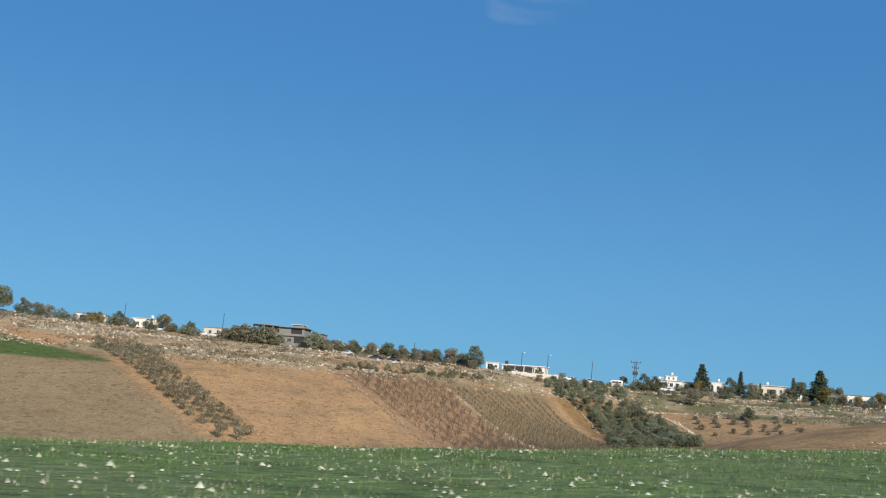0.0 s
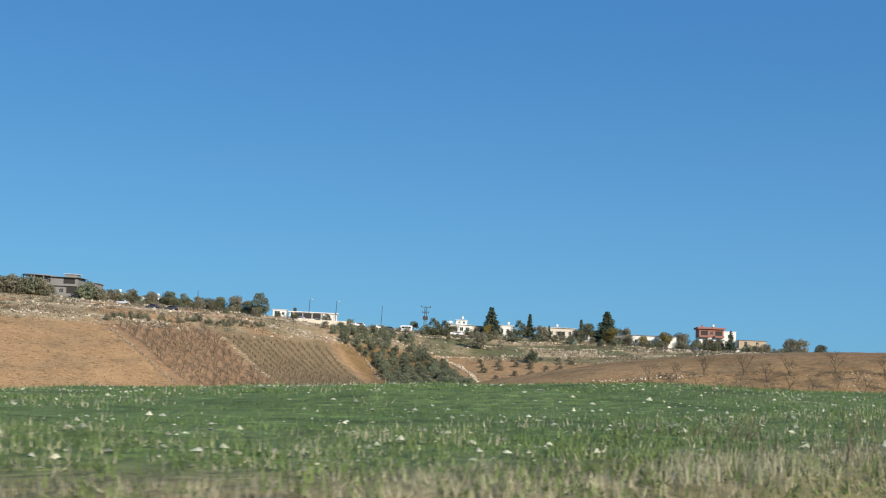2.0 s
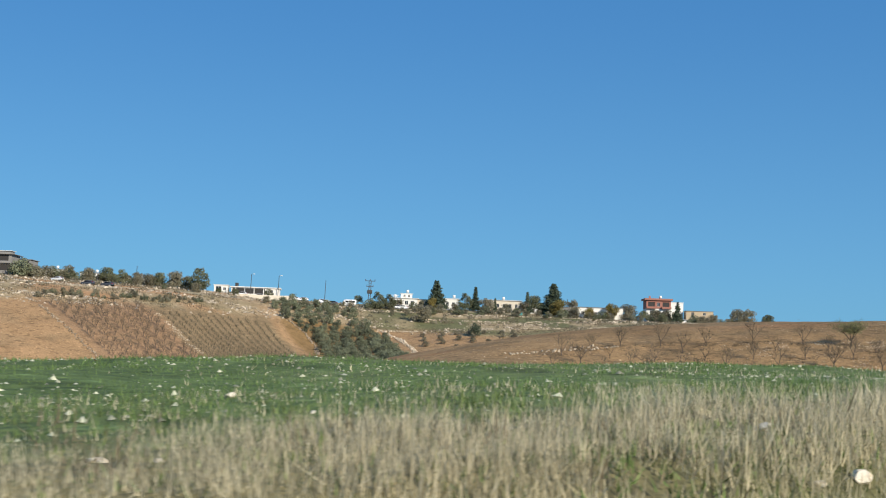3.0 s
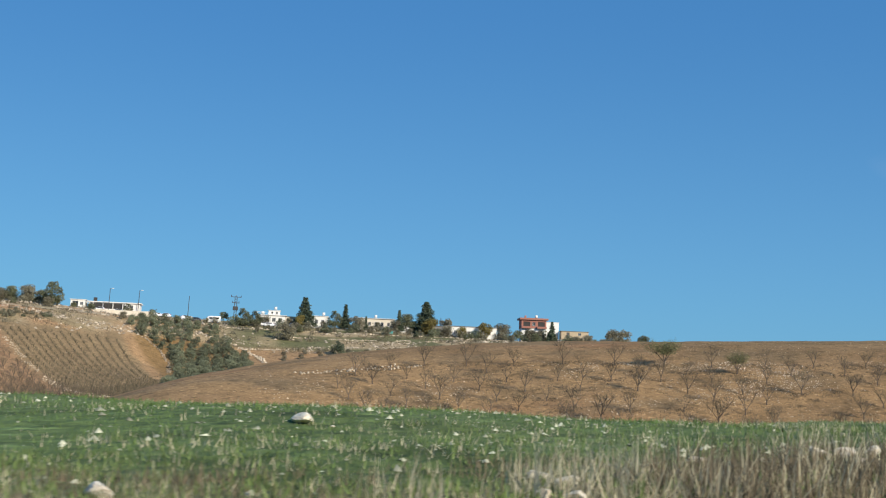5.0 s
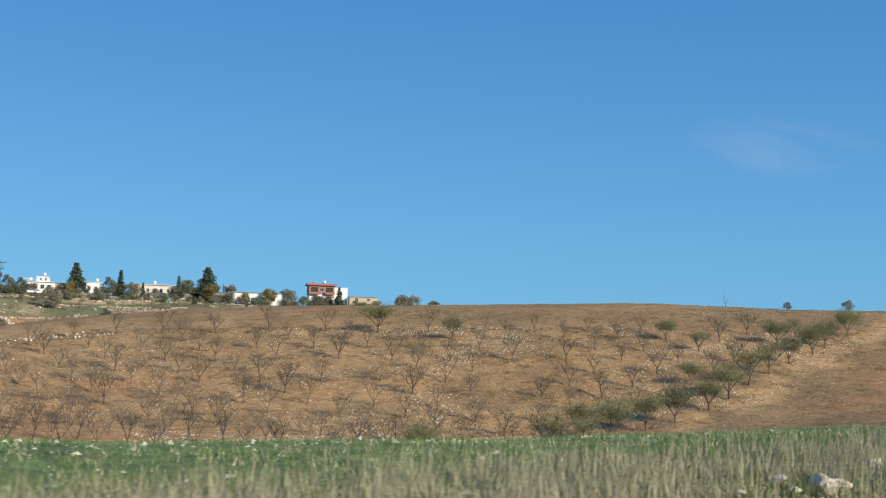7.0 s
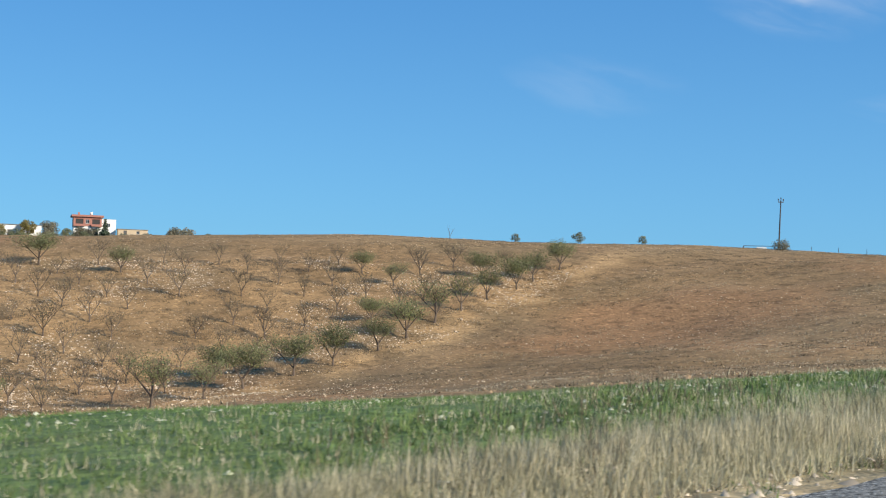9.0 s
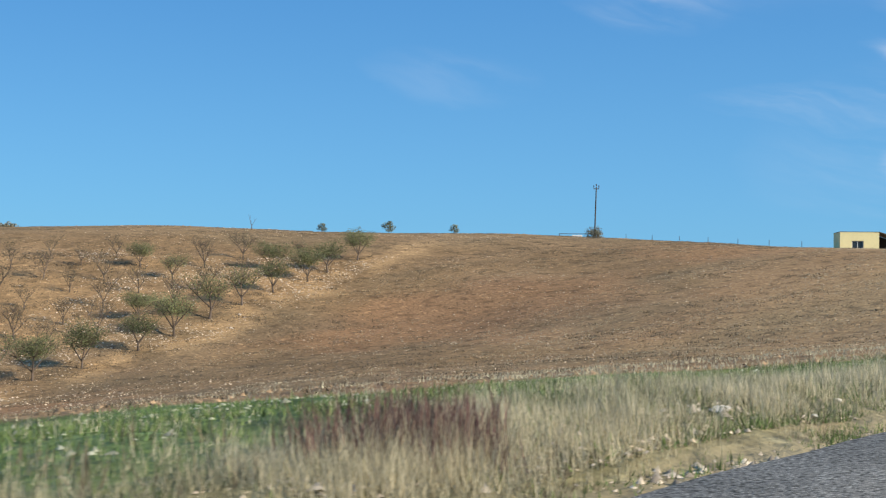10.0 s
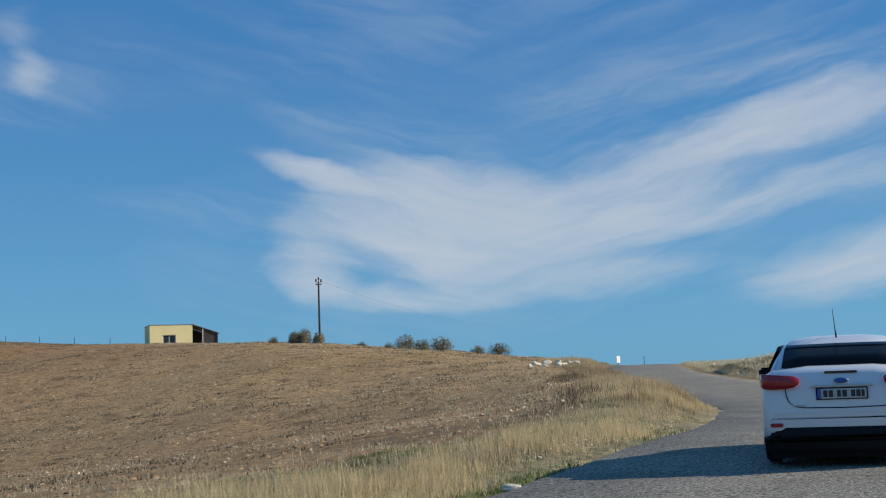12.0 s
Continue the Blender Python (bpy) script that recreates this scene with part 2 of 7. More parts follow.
M_SOILCLOD = surface("soil_clod", (0.34, 0.225, 0.125), 0.95, fine=(4.0, 0.2), broad=(0.12, 0.3), bump=None, island=0.45, spec=0.1)
M_LEAF = leafy("leaf_green", (0.165, 0.175, 0.10))
M_LEAF_DULL = leafy("leaf_dull", (0.225, 0.205, 0.14))
M_LEAF_YELLOW = leafy("leaf_yellow", (0.235, 0.19, 0.06))
M_OLIVE = leafy("olive_leaf", (0.18, 0.195, 0.12), 0.3, 0.3)
M_NEEDLE = leafy("needle", (0.08, 0.105, 0.066), 0.4, 0.15, 0.1)
M_ALMOND_OLD = leafy("withered_almond_leaf", (0.135, 0.12, 0.07), 0.4, 0.25)
M_ALMOND = leafy("almond_leaf", (0.17, 0.18, 0.08), 0.4, 0.25)
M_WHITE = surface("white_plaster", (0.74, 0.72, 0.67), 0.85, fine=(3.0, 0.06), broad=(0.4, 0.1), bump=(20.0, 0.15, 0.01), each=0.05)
M_CREAM = surface("cream_plaster", (0.64, 0.57, 0.46), 0.88, fine=(3.0, 0.08), broad=(0.4, 0.12), bump=(20.0, 0.15, 0.01), each=0.08)
M_TAN = surface("tan_stone_wall", (0.50, 0.39, 0.26), 0.9, fine=(3.0, 0.12), broad=(0.5, 0.2), bump=(8.0, 0.3, 0.02))
M_CONCRETE = surface("bare_concrete", (0.235, 0.225, 0.21), 0.9, fine=(3.0, 0.12), broad=(0.3, 0.18), bump=(10.0, 0.2, 0.01))
M_BRICK_RED = surface("red_paint", (0.34, 0.15, 0.11), 0.85, fine=(3.0, 0.1), broad=(0.5, 0.12), bump=(15.0, 0.15, 0.01))
M_YELLOW = surface("yellow_plaster", (0.92, 0.79, 0.40), 0.85, fine=(4.0, 0.06), broad=(0.5, 0.08), bump=(20.0, 0.15, 0.01))
M_SHEET = surface("grey_sheet", (0.16, 0.145, 0.13), 0.6, fine=(4.0, 0.15), broad=(0.6, 0.2), bump=None, metal=0.3)
M_DARK = surface("dark_inside", (0.035, 0.032, 0.03), 0.8, fine=(2.0, 0.1), broad=(0.4, 0.1), bump=None)
M_PANE = surface("window_glass", (0.03, 0.035, 0.04), 0.12, fine=(1.0, 0.0), broad=(0.4, 0.0), bump=None)
M_FRAME = surface("white_frame", (0.66, 0.65, 0.62), 0.5, fine=(4.0, 0.05), broad=(0.5, 0.05), bump=None)
M_STEEL = surface("weathered_steel", (0.11, 0.105, 0.10), 0.6, fine=(6.0, 0.2), broad=(0.6, 0.2), bump=None, metal=0.5)
M_DARKSTEEL = surface("dark_steel", (0.05, 0.048, 0.046), 0.8, fine=(6.0, 0.2), broad=(0.6, 0.2), bump=None)
M_CERAMIC = surface("brown_ceramic", (0.06, 0.035, 0.025), 0.3, fine=(6.0, 0.1), broad=(0.6, 0.1), bump=None)
M_WOODPOLE = surface("tarred_wood", (0.055, 0.05, 0.047), 0.85, fine=(12.0, 0.2), broad=(1.0, 0.2), bump=None)
M_PAINT = surface("white_car_paint", (0.74, 0.74, 0.735), 0.28, fine=(1.0, 0.015), broad=(0.4, 0.02), bump=None, coat=0.6)
M_CARBLACK = surface("black_plastic", (0.014, 0.014, 0.015), 0.7, fine=(20.0, 0.1), broad=(1.0, 0.1), bump=None, spec=0.15)
M_CARGLASS = surface("tinted_car_glass", (0.010, 0.012, 0.016), 0.12, fine=(1.0, 0.0), broad=(0.4, 0.0), bump=None, spec=0.12)
M_LAMP_DARK = surface("unlit_dark_lens", (0.05, 0.01, 0.012), 0.2, fine=(30.0, 0.1), broad=(2.0, 0.1), bump=None, coat=0.3)
M_BRIGHT_TRIM = surface("bright_trim", (0.5, 0.5, 0.5), 0.3, fine=(3.0, 0.03), broad=(1.0, 0.03), bump=None, metal=0.6)
M_LAMP_RED = surface("red_lens", (0.36, 0.008, 0.016), 0.15, fine=(30.0, 0.15), broad=(2.0, 0.1), bump=None, coat=0.5)
M_TYRE = surface("tyre_rubber", (0.015, 0.015, 0.016), 0.85, fine=(20.0, 0.2), broad=(2.0, 0.1), bump=None)
M_RIM = surface("alloy", (0.45, 0.46, 0.48), 0.35, fine=(5.0, 0.05), broad=(1.0, 0.05), bump=None, metal=0.9)
M_PLATE = surface("plate_white", (0.46, 0.47, 0.47), 0.5, fine=(20.0, 0.05), broad=(2.0, 0.05), bump=None)
M_INK = surface("plate_black", (0.03, 0.03, 0.035), 0.5, fine=(20.0, 0.05), broad=(2.0, 0.05), bump=None)
M_BLUE = surface("plate_blue", (0.03, 0.10, 0.32), 0.5, fine=(20.0, 0.05), broad=(2.0, 0.05), bump=None)
M_TEAL = surface("teal_sheet", (0.05, 0.25, 0.24), 0.6, fine=(5.0, 0.15), broad=(0.8, 0.15), bump=None)
M_DARKCAR = surface("dark_car_paint", (0.05, 0.055, 0.065), 0.3, fine=(1.0, 0.02), broad=(0.4, 0.02), bump=None, coat=0.5)


# ---- building helpers ----
def mesh_of(name, verts, faces, material, smooth=False):
    """A mesh from arrays: verts (n, 3), faces (m, 3) or (m, 4)."""
    verts, faces = np.asarray(verts, np.float32), np.asarray(faces, np.int32)
    me = bpy.data.meshes.new(name)
    k = faces.shape[1]
    me.vertices.add(len(verts))
    me.vertices.foreach_set("co", verts.ravel())
    me.loops.add(faces.size)
    me.loops.foreach_set("vertex_index", faces.ravel())
    me.polygons.add(len(faces))
    me.polygons.foreach_set("loop_start", np.arange(0, faces.size, k, dtype=np.int32))
    me.polygons.foreach_set("loop_total", np.full(len(faces), k, np.int32))
    if smooth:
        me.polygons.foreach_set("use_smooth", np.ones(len(faces), bool))
    me.materials.append(material)
    me.update(calc_edges=True)
    return me


def part(name, bm, material, parent=None, label="", smooth=False):
    """Links a bmesh, or a mesh, as one object under its thing."""
    if isinstance(bm, bmesh.types.BMesh):
        me = bpy.data.meshes.new(name)
        bmesh.ops.recalc_face_normals(bm, faces=bm.faces)
        bm.to_mesh(me)
        bm.free()
        me.materials.append(material)
        if smooth:
            me.polygons.foreach_set("use_smooth", np.ones(len(me.polygons), bool))
    else:
        me = bm
    ob = new(name, me)
    if parent:
        ob.parent = parent
    if label:
        tagged(ob, label=label)
    return ob


def thing(name, m, label, category, group="", kind=""):
    ob = new(name)
    ob.empty_display_size = 0.3
    ob.matrix_basis = m
    return tagged(ob, label, category, group, kind)


def box(bm, x0, x1, y0, y1, z0, z1, m=None, bevel=0.0):
    r = bmesh.ops.create_cube(bm, size=1.0, matrix=Matrix.Translation(((x0 + x1) / 2, (y0 + y1) / 2, (z0 + z1) / 2)) @ Matrix.Diagonal((x1 - x0, y1 - y0, z1 - z0, 1)))
    vs = r["verts"]
    if bevel:
        es = list({e for v in vs for e in v.link_edges})
        out = bmesh.ops.bevel(bm, geom=es, offset=bevel, segments=2, affect="EDGES")
        vs = list({v for f in out["faces"] for v in f.verts} | {v for v in vs if v.is_valid})
    if m is not None:
        bmesh.ops.transform(bm, matrix=m, verts=[v for v in vs if v.is_valid])
    return bm


def boxed(*args, **kw):
    return box(bmesh.new(), *args, **kw)


def tube_arrays(points, radii, sides=5):
    """A tapered tube along points, as arrays of verts and quads."""
    points = [Vector(p) for p in points]
    verts, faces = [], []
    for i, p in enumerate(points):
        d = (points[min(i + 1, len(points) - 1)] - points[max(i - 1, 0)]).normalized()
        a = d.orthogonal().normalized()
        b = d.cross(a)
        for k in range(sides):
            t = 2 * math.pi * k / sides
            verts.append(p + (a * math.cos(t) + b * math.sin(t)) * radii[i])
    for i in range(len(points) - 1):
        for k in range(sides):
            n = (k + 1) % sides
            faces.append((i * sides + k, i * sides + n, (i + 1) * sides + n, (i + 1) * sides + k))
    return [tuple(v) for v in verts], faces


def gather(pieces):
    verts, faces, base = [], [], 0
    for v, f in pieces:
        verts += list(v)
        faces += [tuple(i + base for i in q) for q in f]
        base += len(v)
    return verts, faces


def pole_mesh(name, height_m, r0, r1, material, sides=8):
    v, f = tube_arrays([(0, 0, -0.4), (0, 0, height_m * 0.5), (0, 0, height_m)], [r0, (r0 + r1) / 2, r1], sides)
    return mesh_of(name, v, f, material, True)


def ground_at(x, y):
    return float(height(np.array([x]), np.array([y]))[0])


# ---- the lie of the land ----
# the road's middle line in plan and its height
ROAD_X = np.array([-700.0, -160, -60, 0, 43, 80, 101, 112, 121, 128, 137, 150, 167, 204, 242, 320, 900])
ROAD_Y = np.array([-385.0, -87.2, -32.2, 0.9, 24.0, 39.5, 45.5, 47.9, 49.4, 50.1, 50.9, 54.4, 62.0, 78.2, 91.5, 115, 250])
ROAD_Z = np.array([-8.0, -5.0, -2.0, 0.0, 1.62, 2.72, 3.0, 3.12, 3.3, 3.45, 3.55, 3.6, 3.75, 4.9, 6.15, 6.0, 6.0])


def smooth_line(xs, ys, step, sigma):
    """A bent line of knots, sampled evenly and rounded off."""
    g = np.arange(xs[0], xs[-1] + step, step)
    v = np.interp(g, xs, ys)
    k = np.arange(-int(4 * sigma / step), int(4 * sigma / step) + 1) * step
    w = np.exp(-0.5 * (k / sigma) ** 2)
    pad = len(k) // 2
    lead = np.concatenate([v[0] - (v[1] - v[0]) * np.arange(pad, 0, -1), v, v[-1] + (v[-1] - v[-2]) * np.arange(1, pad + 1)])
    return g, np.convolve(lead, w / w.sum(), mode="valid")


RX, RY = smooth_line(ROAD_X, ROAD_Y, 1.0, 5.0)
_, RZ = smooth_line(ROAD_X, ROAD_Z, 1.0, 6.0)
RS = np.gradient(RY, RX)


def road_y(x):
    return np.interp(x, RX, RY)


def road_z(x):
    return np.interp(x, RX, RZ)


def off_road(x, y):
    """Metres to the left of the road's middle line."""
    return (y - road_y(x)) / np.sqrt(1 + np.interp(x, RX, RS) ** 2)


# cross-sections of the land: pairs of (metres north of the road, height), west to east
SECTIONS = {
    -160: ((0, -4.7), (8, -4.7), (40, -5.3), (88, -8), (240, -15), (358, -8), (390, -2), (468, 20), (508, 28), (558, 32), (700, 34)),
    -60: ((0, -1.6), (8, -1.55), (20, -1.5), (38, -1.9), (95, -6), (180, -12), (300, -10), (333, -6.7), (420, 17), (473, 25), (513, 28), (700, 29)),
    0: ((0, 0.45), (8, 0.58), (20, 0.82), (38, 0.83), (70, -1.4), (150, -9), (270, -9), (330, -4), (387, 11), (440, 22), (475, 25), (700, 26)),
    25: ((0, 1.5), (8, 1.72), (20, 2.08), (34, 2.15), (64, -0.4), (100, -3.4), (149, -3.5), (195, -4), (272, -5.5), (330, -2), (370, 4.2), (390, 8), (436, 20), (470, 24), (700, 25)),
    38: ((0, 1.95), (8, 2.15), (19, 2.45), (25, 2.48), (34, 2.15), (60, -0.4), (102, -3.5), (130, -3.0), (152, -0.3), (195, -1), (275, -3.5), (340, -0.8), (380, 4.2), (433, 18.8), (466, 23.6), (700, 24.4)),
    50: ((0, 2.3), (8, 2.47), (19, 2.50), (24, 2.30), (34, 1.45), (58, -0.6), (103, -3.6), (125, -2.4), (140, 0.9), (152, 2.6), (182, 2.9), (205, 2.0), (275, -2), (353, 0.5), (391, 4.5), (433, 18), (464, 23.2), (700, 24)),
    75: ((0, 2.8), (8, 2.82), (16, 2.32), (32, 0.6), (58, -1.9), (95, -3.9), (119, -2.0), (136, 2.7), (148, 5.2), (160, 6.8), (174, 7.8), (195, 6.8), (280, 1.5), (354, 3), (398, 9.5), (419, 16), (455, 22.9), (700, 24)),
    100: ((0, 3.22), (7, 3.15), (17, 2.3), (35, 0.3), (60, -2.8), (78, -4.6), (88, -4.0), (102, -0.9), (115, 2.3), (127, 5), (142, 8.3), (160, 10.0), (172, 10.2), (195, 9.0), (285, 4), (355, 6), (405, 15), (445, 22.5), (700, 24)),
    150: ((0, 3.85), (8, 3.9), (18, 3), (40, 1.0), (62, 0.9), (79, 0.7), (94, 4.2), (114, 9.4), (131, 12), (149, 12.6), (185, 11), (275, 10), (365, 14), (435, 21.5), (700, 23)),
    168: ((0, 4.4), (8, 4.7), (18, 4.5), (31, 4.2), (40, 3.9), (56, 4.2), (62, 4.5), (70, 5.0), (79, 5.8), (88, 7.1), (95, 8.4), (104, 9.9), (112, 11), (122, 11.9), (131, 12.4), (149, 12.6), (170, 12.2), (185, 12), (275, 12.3), (400, 18.7), (435, 21.1), (700, 22.6)),
    200: ((0, 5.1), (8, 6.2), (31, 8.7), (56, 9.5), (95, 12.1), (112, 12.7), (150, 12), (250, 14), (420, 20.5), (700, 22)),
    260: ((0, 6.2), (10, 7), (40, 8.5), (80, 9.5), (200, 12), (400, 19), (700, 21)),
}
ST_X = np.array(sorted(SECTIONS), float)
ST_D = np.arange(0.0, 1200.0, 1.0)
ST_Z = []
for key in sorted(SECTIONS):
    knots = np.array(SECTIONS[key] + ((1300, SECTIONS[key][-1][1] + 1.5),), float)
    _, fine = smooth_line(knots[:, 0], knots[:, 1], 1.0, 2.0)
    _, broad = smooth_line(knots[:, 0], knots[:, 1], 1.0, 8.0)
    mixed = np.clip((np.arange(len(fine)) - 15.0) / 40.0, 0, 1)
    ST_Z.append((fine * (1 - mixed) + broad * mixed)[:1200])
ST_Z = np.array(ST_Z)


def section(i, d):
    return np.interp(d, ST_D, ST_Z[i])


def smoothstep(a, b, v):
    s = np.clip((v - a) / (b - a), 0, 1)
    return s * s * (3 - 2 * s)


def height(x, y):
    x, y = np.asarray(x, float), np.asarray(y, float)
    p, d = off_road(x, y), y - road_y(x)
    xc = np.clip(x, ST_X[0], ST_X[-1])
    i = np.clip(np.searchsorted(ST_X, xc) - 1, 0, len(ST_X) - 2)
    z = np.zeros(np.broadcast(x, y).shape)
    dd = np.clip(d, 0, 1190)
    for k in range(len(ST_X) - 1):
        m = (i == k)
        if not np.any(m):
            continue
        a, b = max(k - 1, 0), min(k + 2, len(ST_X) - 1)
        h = ST_X[k + 1] - ST_X[k]
        s = (xc[m] - ST_X[k]) / h
        q = dd[m]
        z0, z1 = section(k, q), section(k + 1, q)
        m0 = (z1 - section(a, q)) / (ST_X[k + 1] - ST_X[a])
        m1 = (section(b, q) - z0) / (ST_X[b] - ST_X[k])
        z[m] = (2 * s**3 - 3 * s**2 + 1) * z0 + (s**3 - 2 * s**2 + s) * h * m0 + (3 * s**2 - 2 * s**3) * z1 + (s**3 - s**2) * h * m1
    rz = road_z(x)
    south = rz - 0.012 * np.clip(-p - 4, 0, 400)
    south = south + 1.9 * np.exp(-(((x - 200) / 16.0) ** 2 + ((p + 14.5) / 8.5) ** 2))
    left = 3.8
    verge = rz - 0.06
    w = smoothstep(left + 0.15, left + 1.5, p)
    north = verge * (1 - w) + z * w
    # the bank of tall grass on the inside of the bend
    north = north + (0.4 * np.exp(-(((x - 154) / 9.0) ** 2 + ((p - 8.0) / 2.8) ** 2)) + 0.4 * np.exp(-(((x - 143) / 6.5) ** 2 + ((p - 6.4) / 2.2) ** 2))) * smoothstep(left, left + 2, p)
    return np.where(p >= left, north, np.where(p > -left, rz - 0.06, np.where(p > -left - 1, rz - 0.06, south - 0.06)))


# ---- the ground: one sheet to the horizon ----
def spaced(*runs):
    out = [runs[0][0]]
    for a, b, step in runs:
        out += list(np.linspace(a, b, max(2, int(round((b - a) / step)) + 1))[1:])
    return np.array(out)


GX = spaced((-4200, -900, 300), (-900, -260, 40), (-260, -170, 3.5), (-170, -30, 2.2), (-30, 175, 1.3), (175, 270, 2.5), (270, 900, 35), (900, 4200, 300))
GY = spaced((-4200, -600, 300), (-600, -40, 40), (-40, -12, 4), (-12, 115, 0.9), (115, 215, 2.0), (215, 330, 5), (330, 540, 2.6), (540, 900, 30), (900, 4600, 300))
XX, YY = np.meshgrid(GX, GY)
ZZ = height(XX.ravel(), YY.ravel()).reshape(XX.shape)


def soft_noise(x, y, scale, seed):
    """Smooth value noise in about -1..1."""
    r = np.random.RandomState(seed)
    t = r.uniform(-1, 1, (256, 256))
    u, v = x / scale + 1000, y / scale + 1000
    i, j = np.floor(u).astype(int), np.floor(v).astype(int)
    fu, fv = u - i, v - j
    fu, fv = fu * fu * (3 - 2 * fu), fv * fv * (3 - 2 * fv)
    g = lambda a, b: t[a % 256, b % 256]
    return (g(i, j) * (1 - fu) + g(i + 1, j) * fu) * (1 - fv) + (g(i, j + 1) * (1 - fu) + g(i + 1, j + 1) * fu) * fv


# the green field's near and far edges, metres left of the road's middle
FIELD_X = np.array([-400, 20, 60, 80, 84, 88, 93, 97, 104, 110, 116, 121, 900.0])
FIELD_NEAR = np.array([7.0, 7.2, 6.2, 5.7, 5.6, 5.5, 5.4, 5.4, 5.2, 5.2, 5.4, 6.2, 6.5])
FIELD_FAR = np.array([62, 60, 52, 32, 26.2, 20.5, 16.7, 14.4, 13.0, 9.8, 7.4, 6.2, 6.0])


# larger stones along the verge: place and half-width
VERGE_STONES = [(25.6, 20.4, 0.1), (25.9, 20.4, 0.08), (25.2, 21.8, 0.06), (26.6, 25.0, 0.04), (25.9, 26.5, 0.06), (23.4, 19.1, 0.13), (24.3, 19.6, 0.04), (29.9, 23.4, 0.08), (30.3, 22.6, 0.1), (29.9, 22.4, 0.04), (44.9, 37.0, 0.17), (46.3, 32.1, 0.1)]
VERGE_STONES += [(46.2, 32.6, 0.1), (45.7, 30.8, 0.06), (45.9, 30.8, 0.08), (43.0, 30.9, 0.12), (45.2, 36.8, 0.03), (49.6, 33.9, 0.1), (49.4, 33.3, 0.07), (50.0, 34.1, 0.09), (49.2, 33.7, 0.14), (47.9, 33.4, 0.1), (48.7, 33.3, 0.05), (50.7, 34.3, 0.07)]
VERGE_STONES += [(50.8, 34.0, 0.04), (51.0, 34.1, 0.06), (53.3, 34.0, 0.07), (51.4, 37.0, 0.04), (66.8, 39.6, 0.07), (67.2, 39.6, 0.12), (67.45, 39.75, 0.11), (66.8, 39.4, 0.06), (66.2, 39.2, 0.05), (69.0, 41.2, 0.09), (105.0, 51.6, 0.13), (98.5, 49.5, 0.11), (99.8, 49.5, 0.06)]
VERGE_STONES += [(100.9, 49.6, 0.05), (106.8, 51.7, 0.15), (106.3, 51.4, 0.08), (107.0, 51.6, 0.12), (106.0, 52.6, 0.06), (112.5, 52.4, 0.08), (106.8, 52.4, 0.1), (117.6, 53.0, 0.12), (119.6, 53.1, 0.09), (122.4, 53.3, 0.12), (119.2, 53.1, 0.08), (113.7, 52.4, 0.04)]
VERGE_STONES += [(116.5, 53.2, 0.03), (120.5, 53.1, 0.04)]
# the orchard's straight eastern edge
ORCHARD_Y, ORCHARD_X = np.array([112.0, 127.2, 157.2, 172]), np.array([89.5, 113.2, 160.0, 183])


def field_mask(x, y):
    p = off_road(x, y)
    wob = 0.7 * soft_noise(x, y, 3.0, 5)
    return smoothstep(-0.6, 0.6, p + wob - np.interp(x, FIELD_X, FIELD_NEAR)) * smoothstep(-0.8, 0.8, np.interp(x, FIELD_X, FIELD_FAR) + wob - p)


def fall_slope(s):
    return np.interp(s, [-118, -98, -36, 0, 44, 72], [0.65, 0.63, 0.50, 0.40, 0.20, 0.05])


def strip_x(x, y):
    """Where a fall line of the far hillside through (x, y) meets its foot: the plots follow it."""
    s = x + (y - 400.0) * 0.4
    for k in range(5):
        s = x + (y - 400.0) * fall_slope(s)
    return s


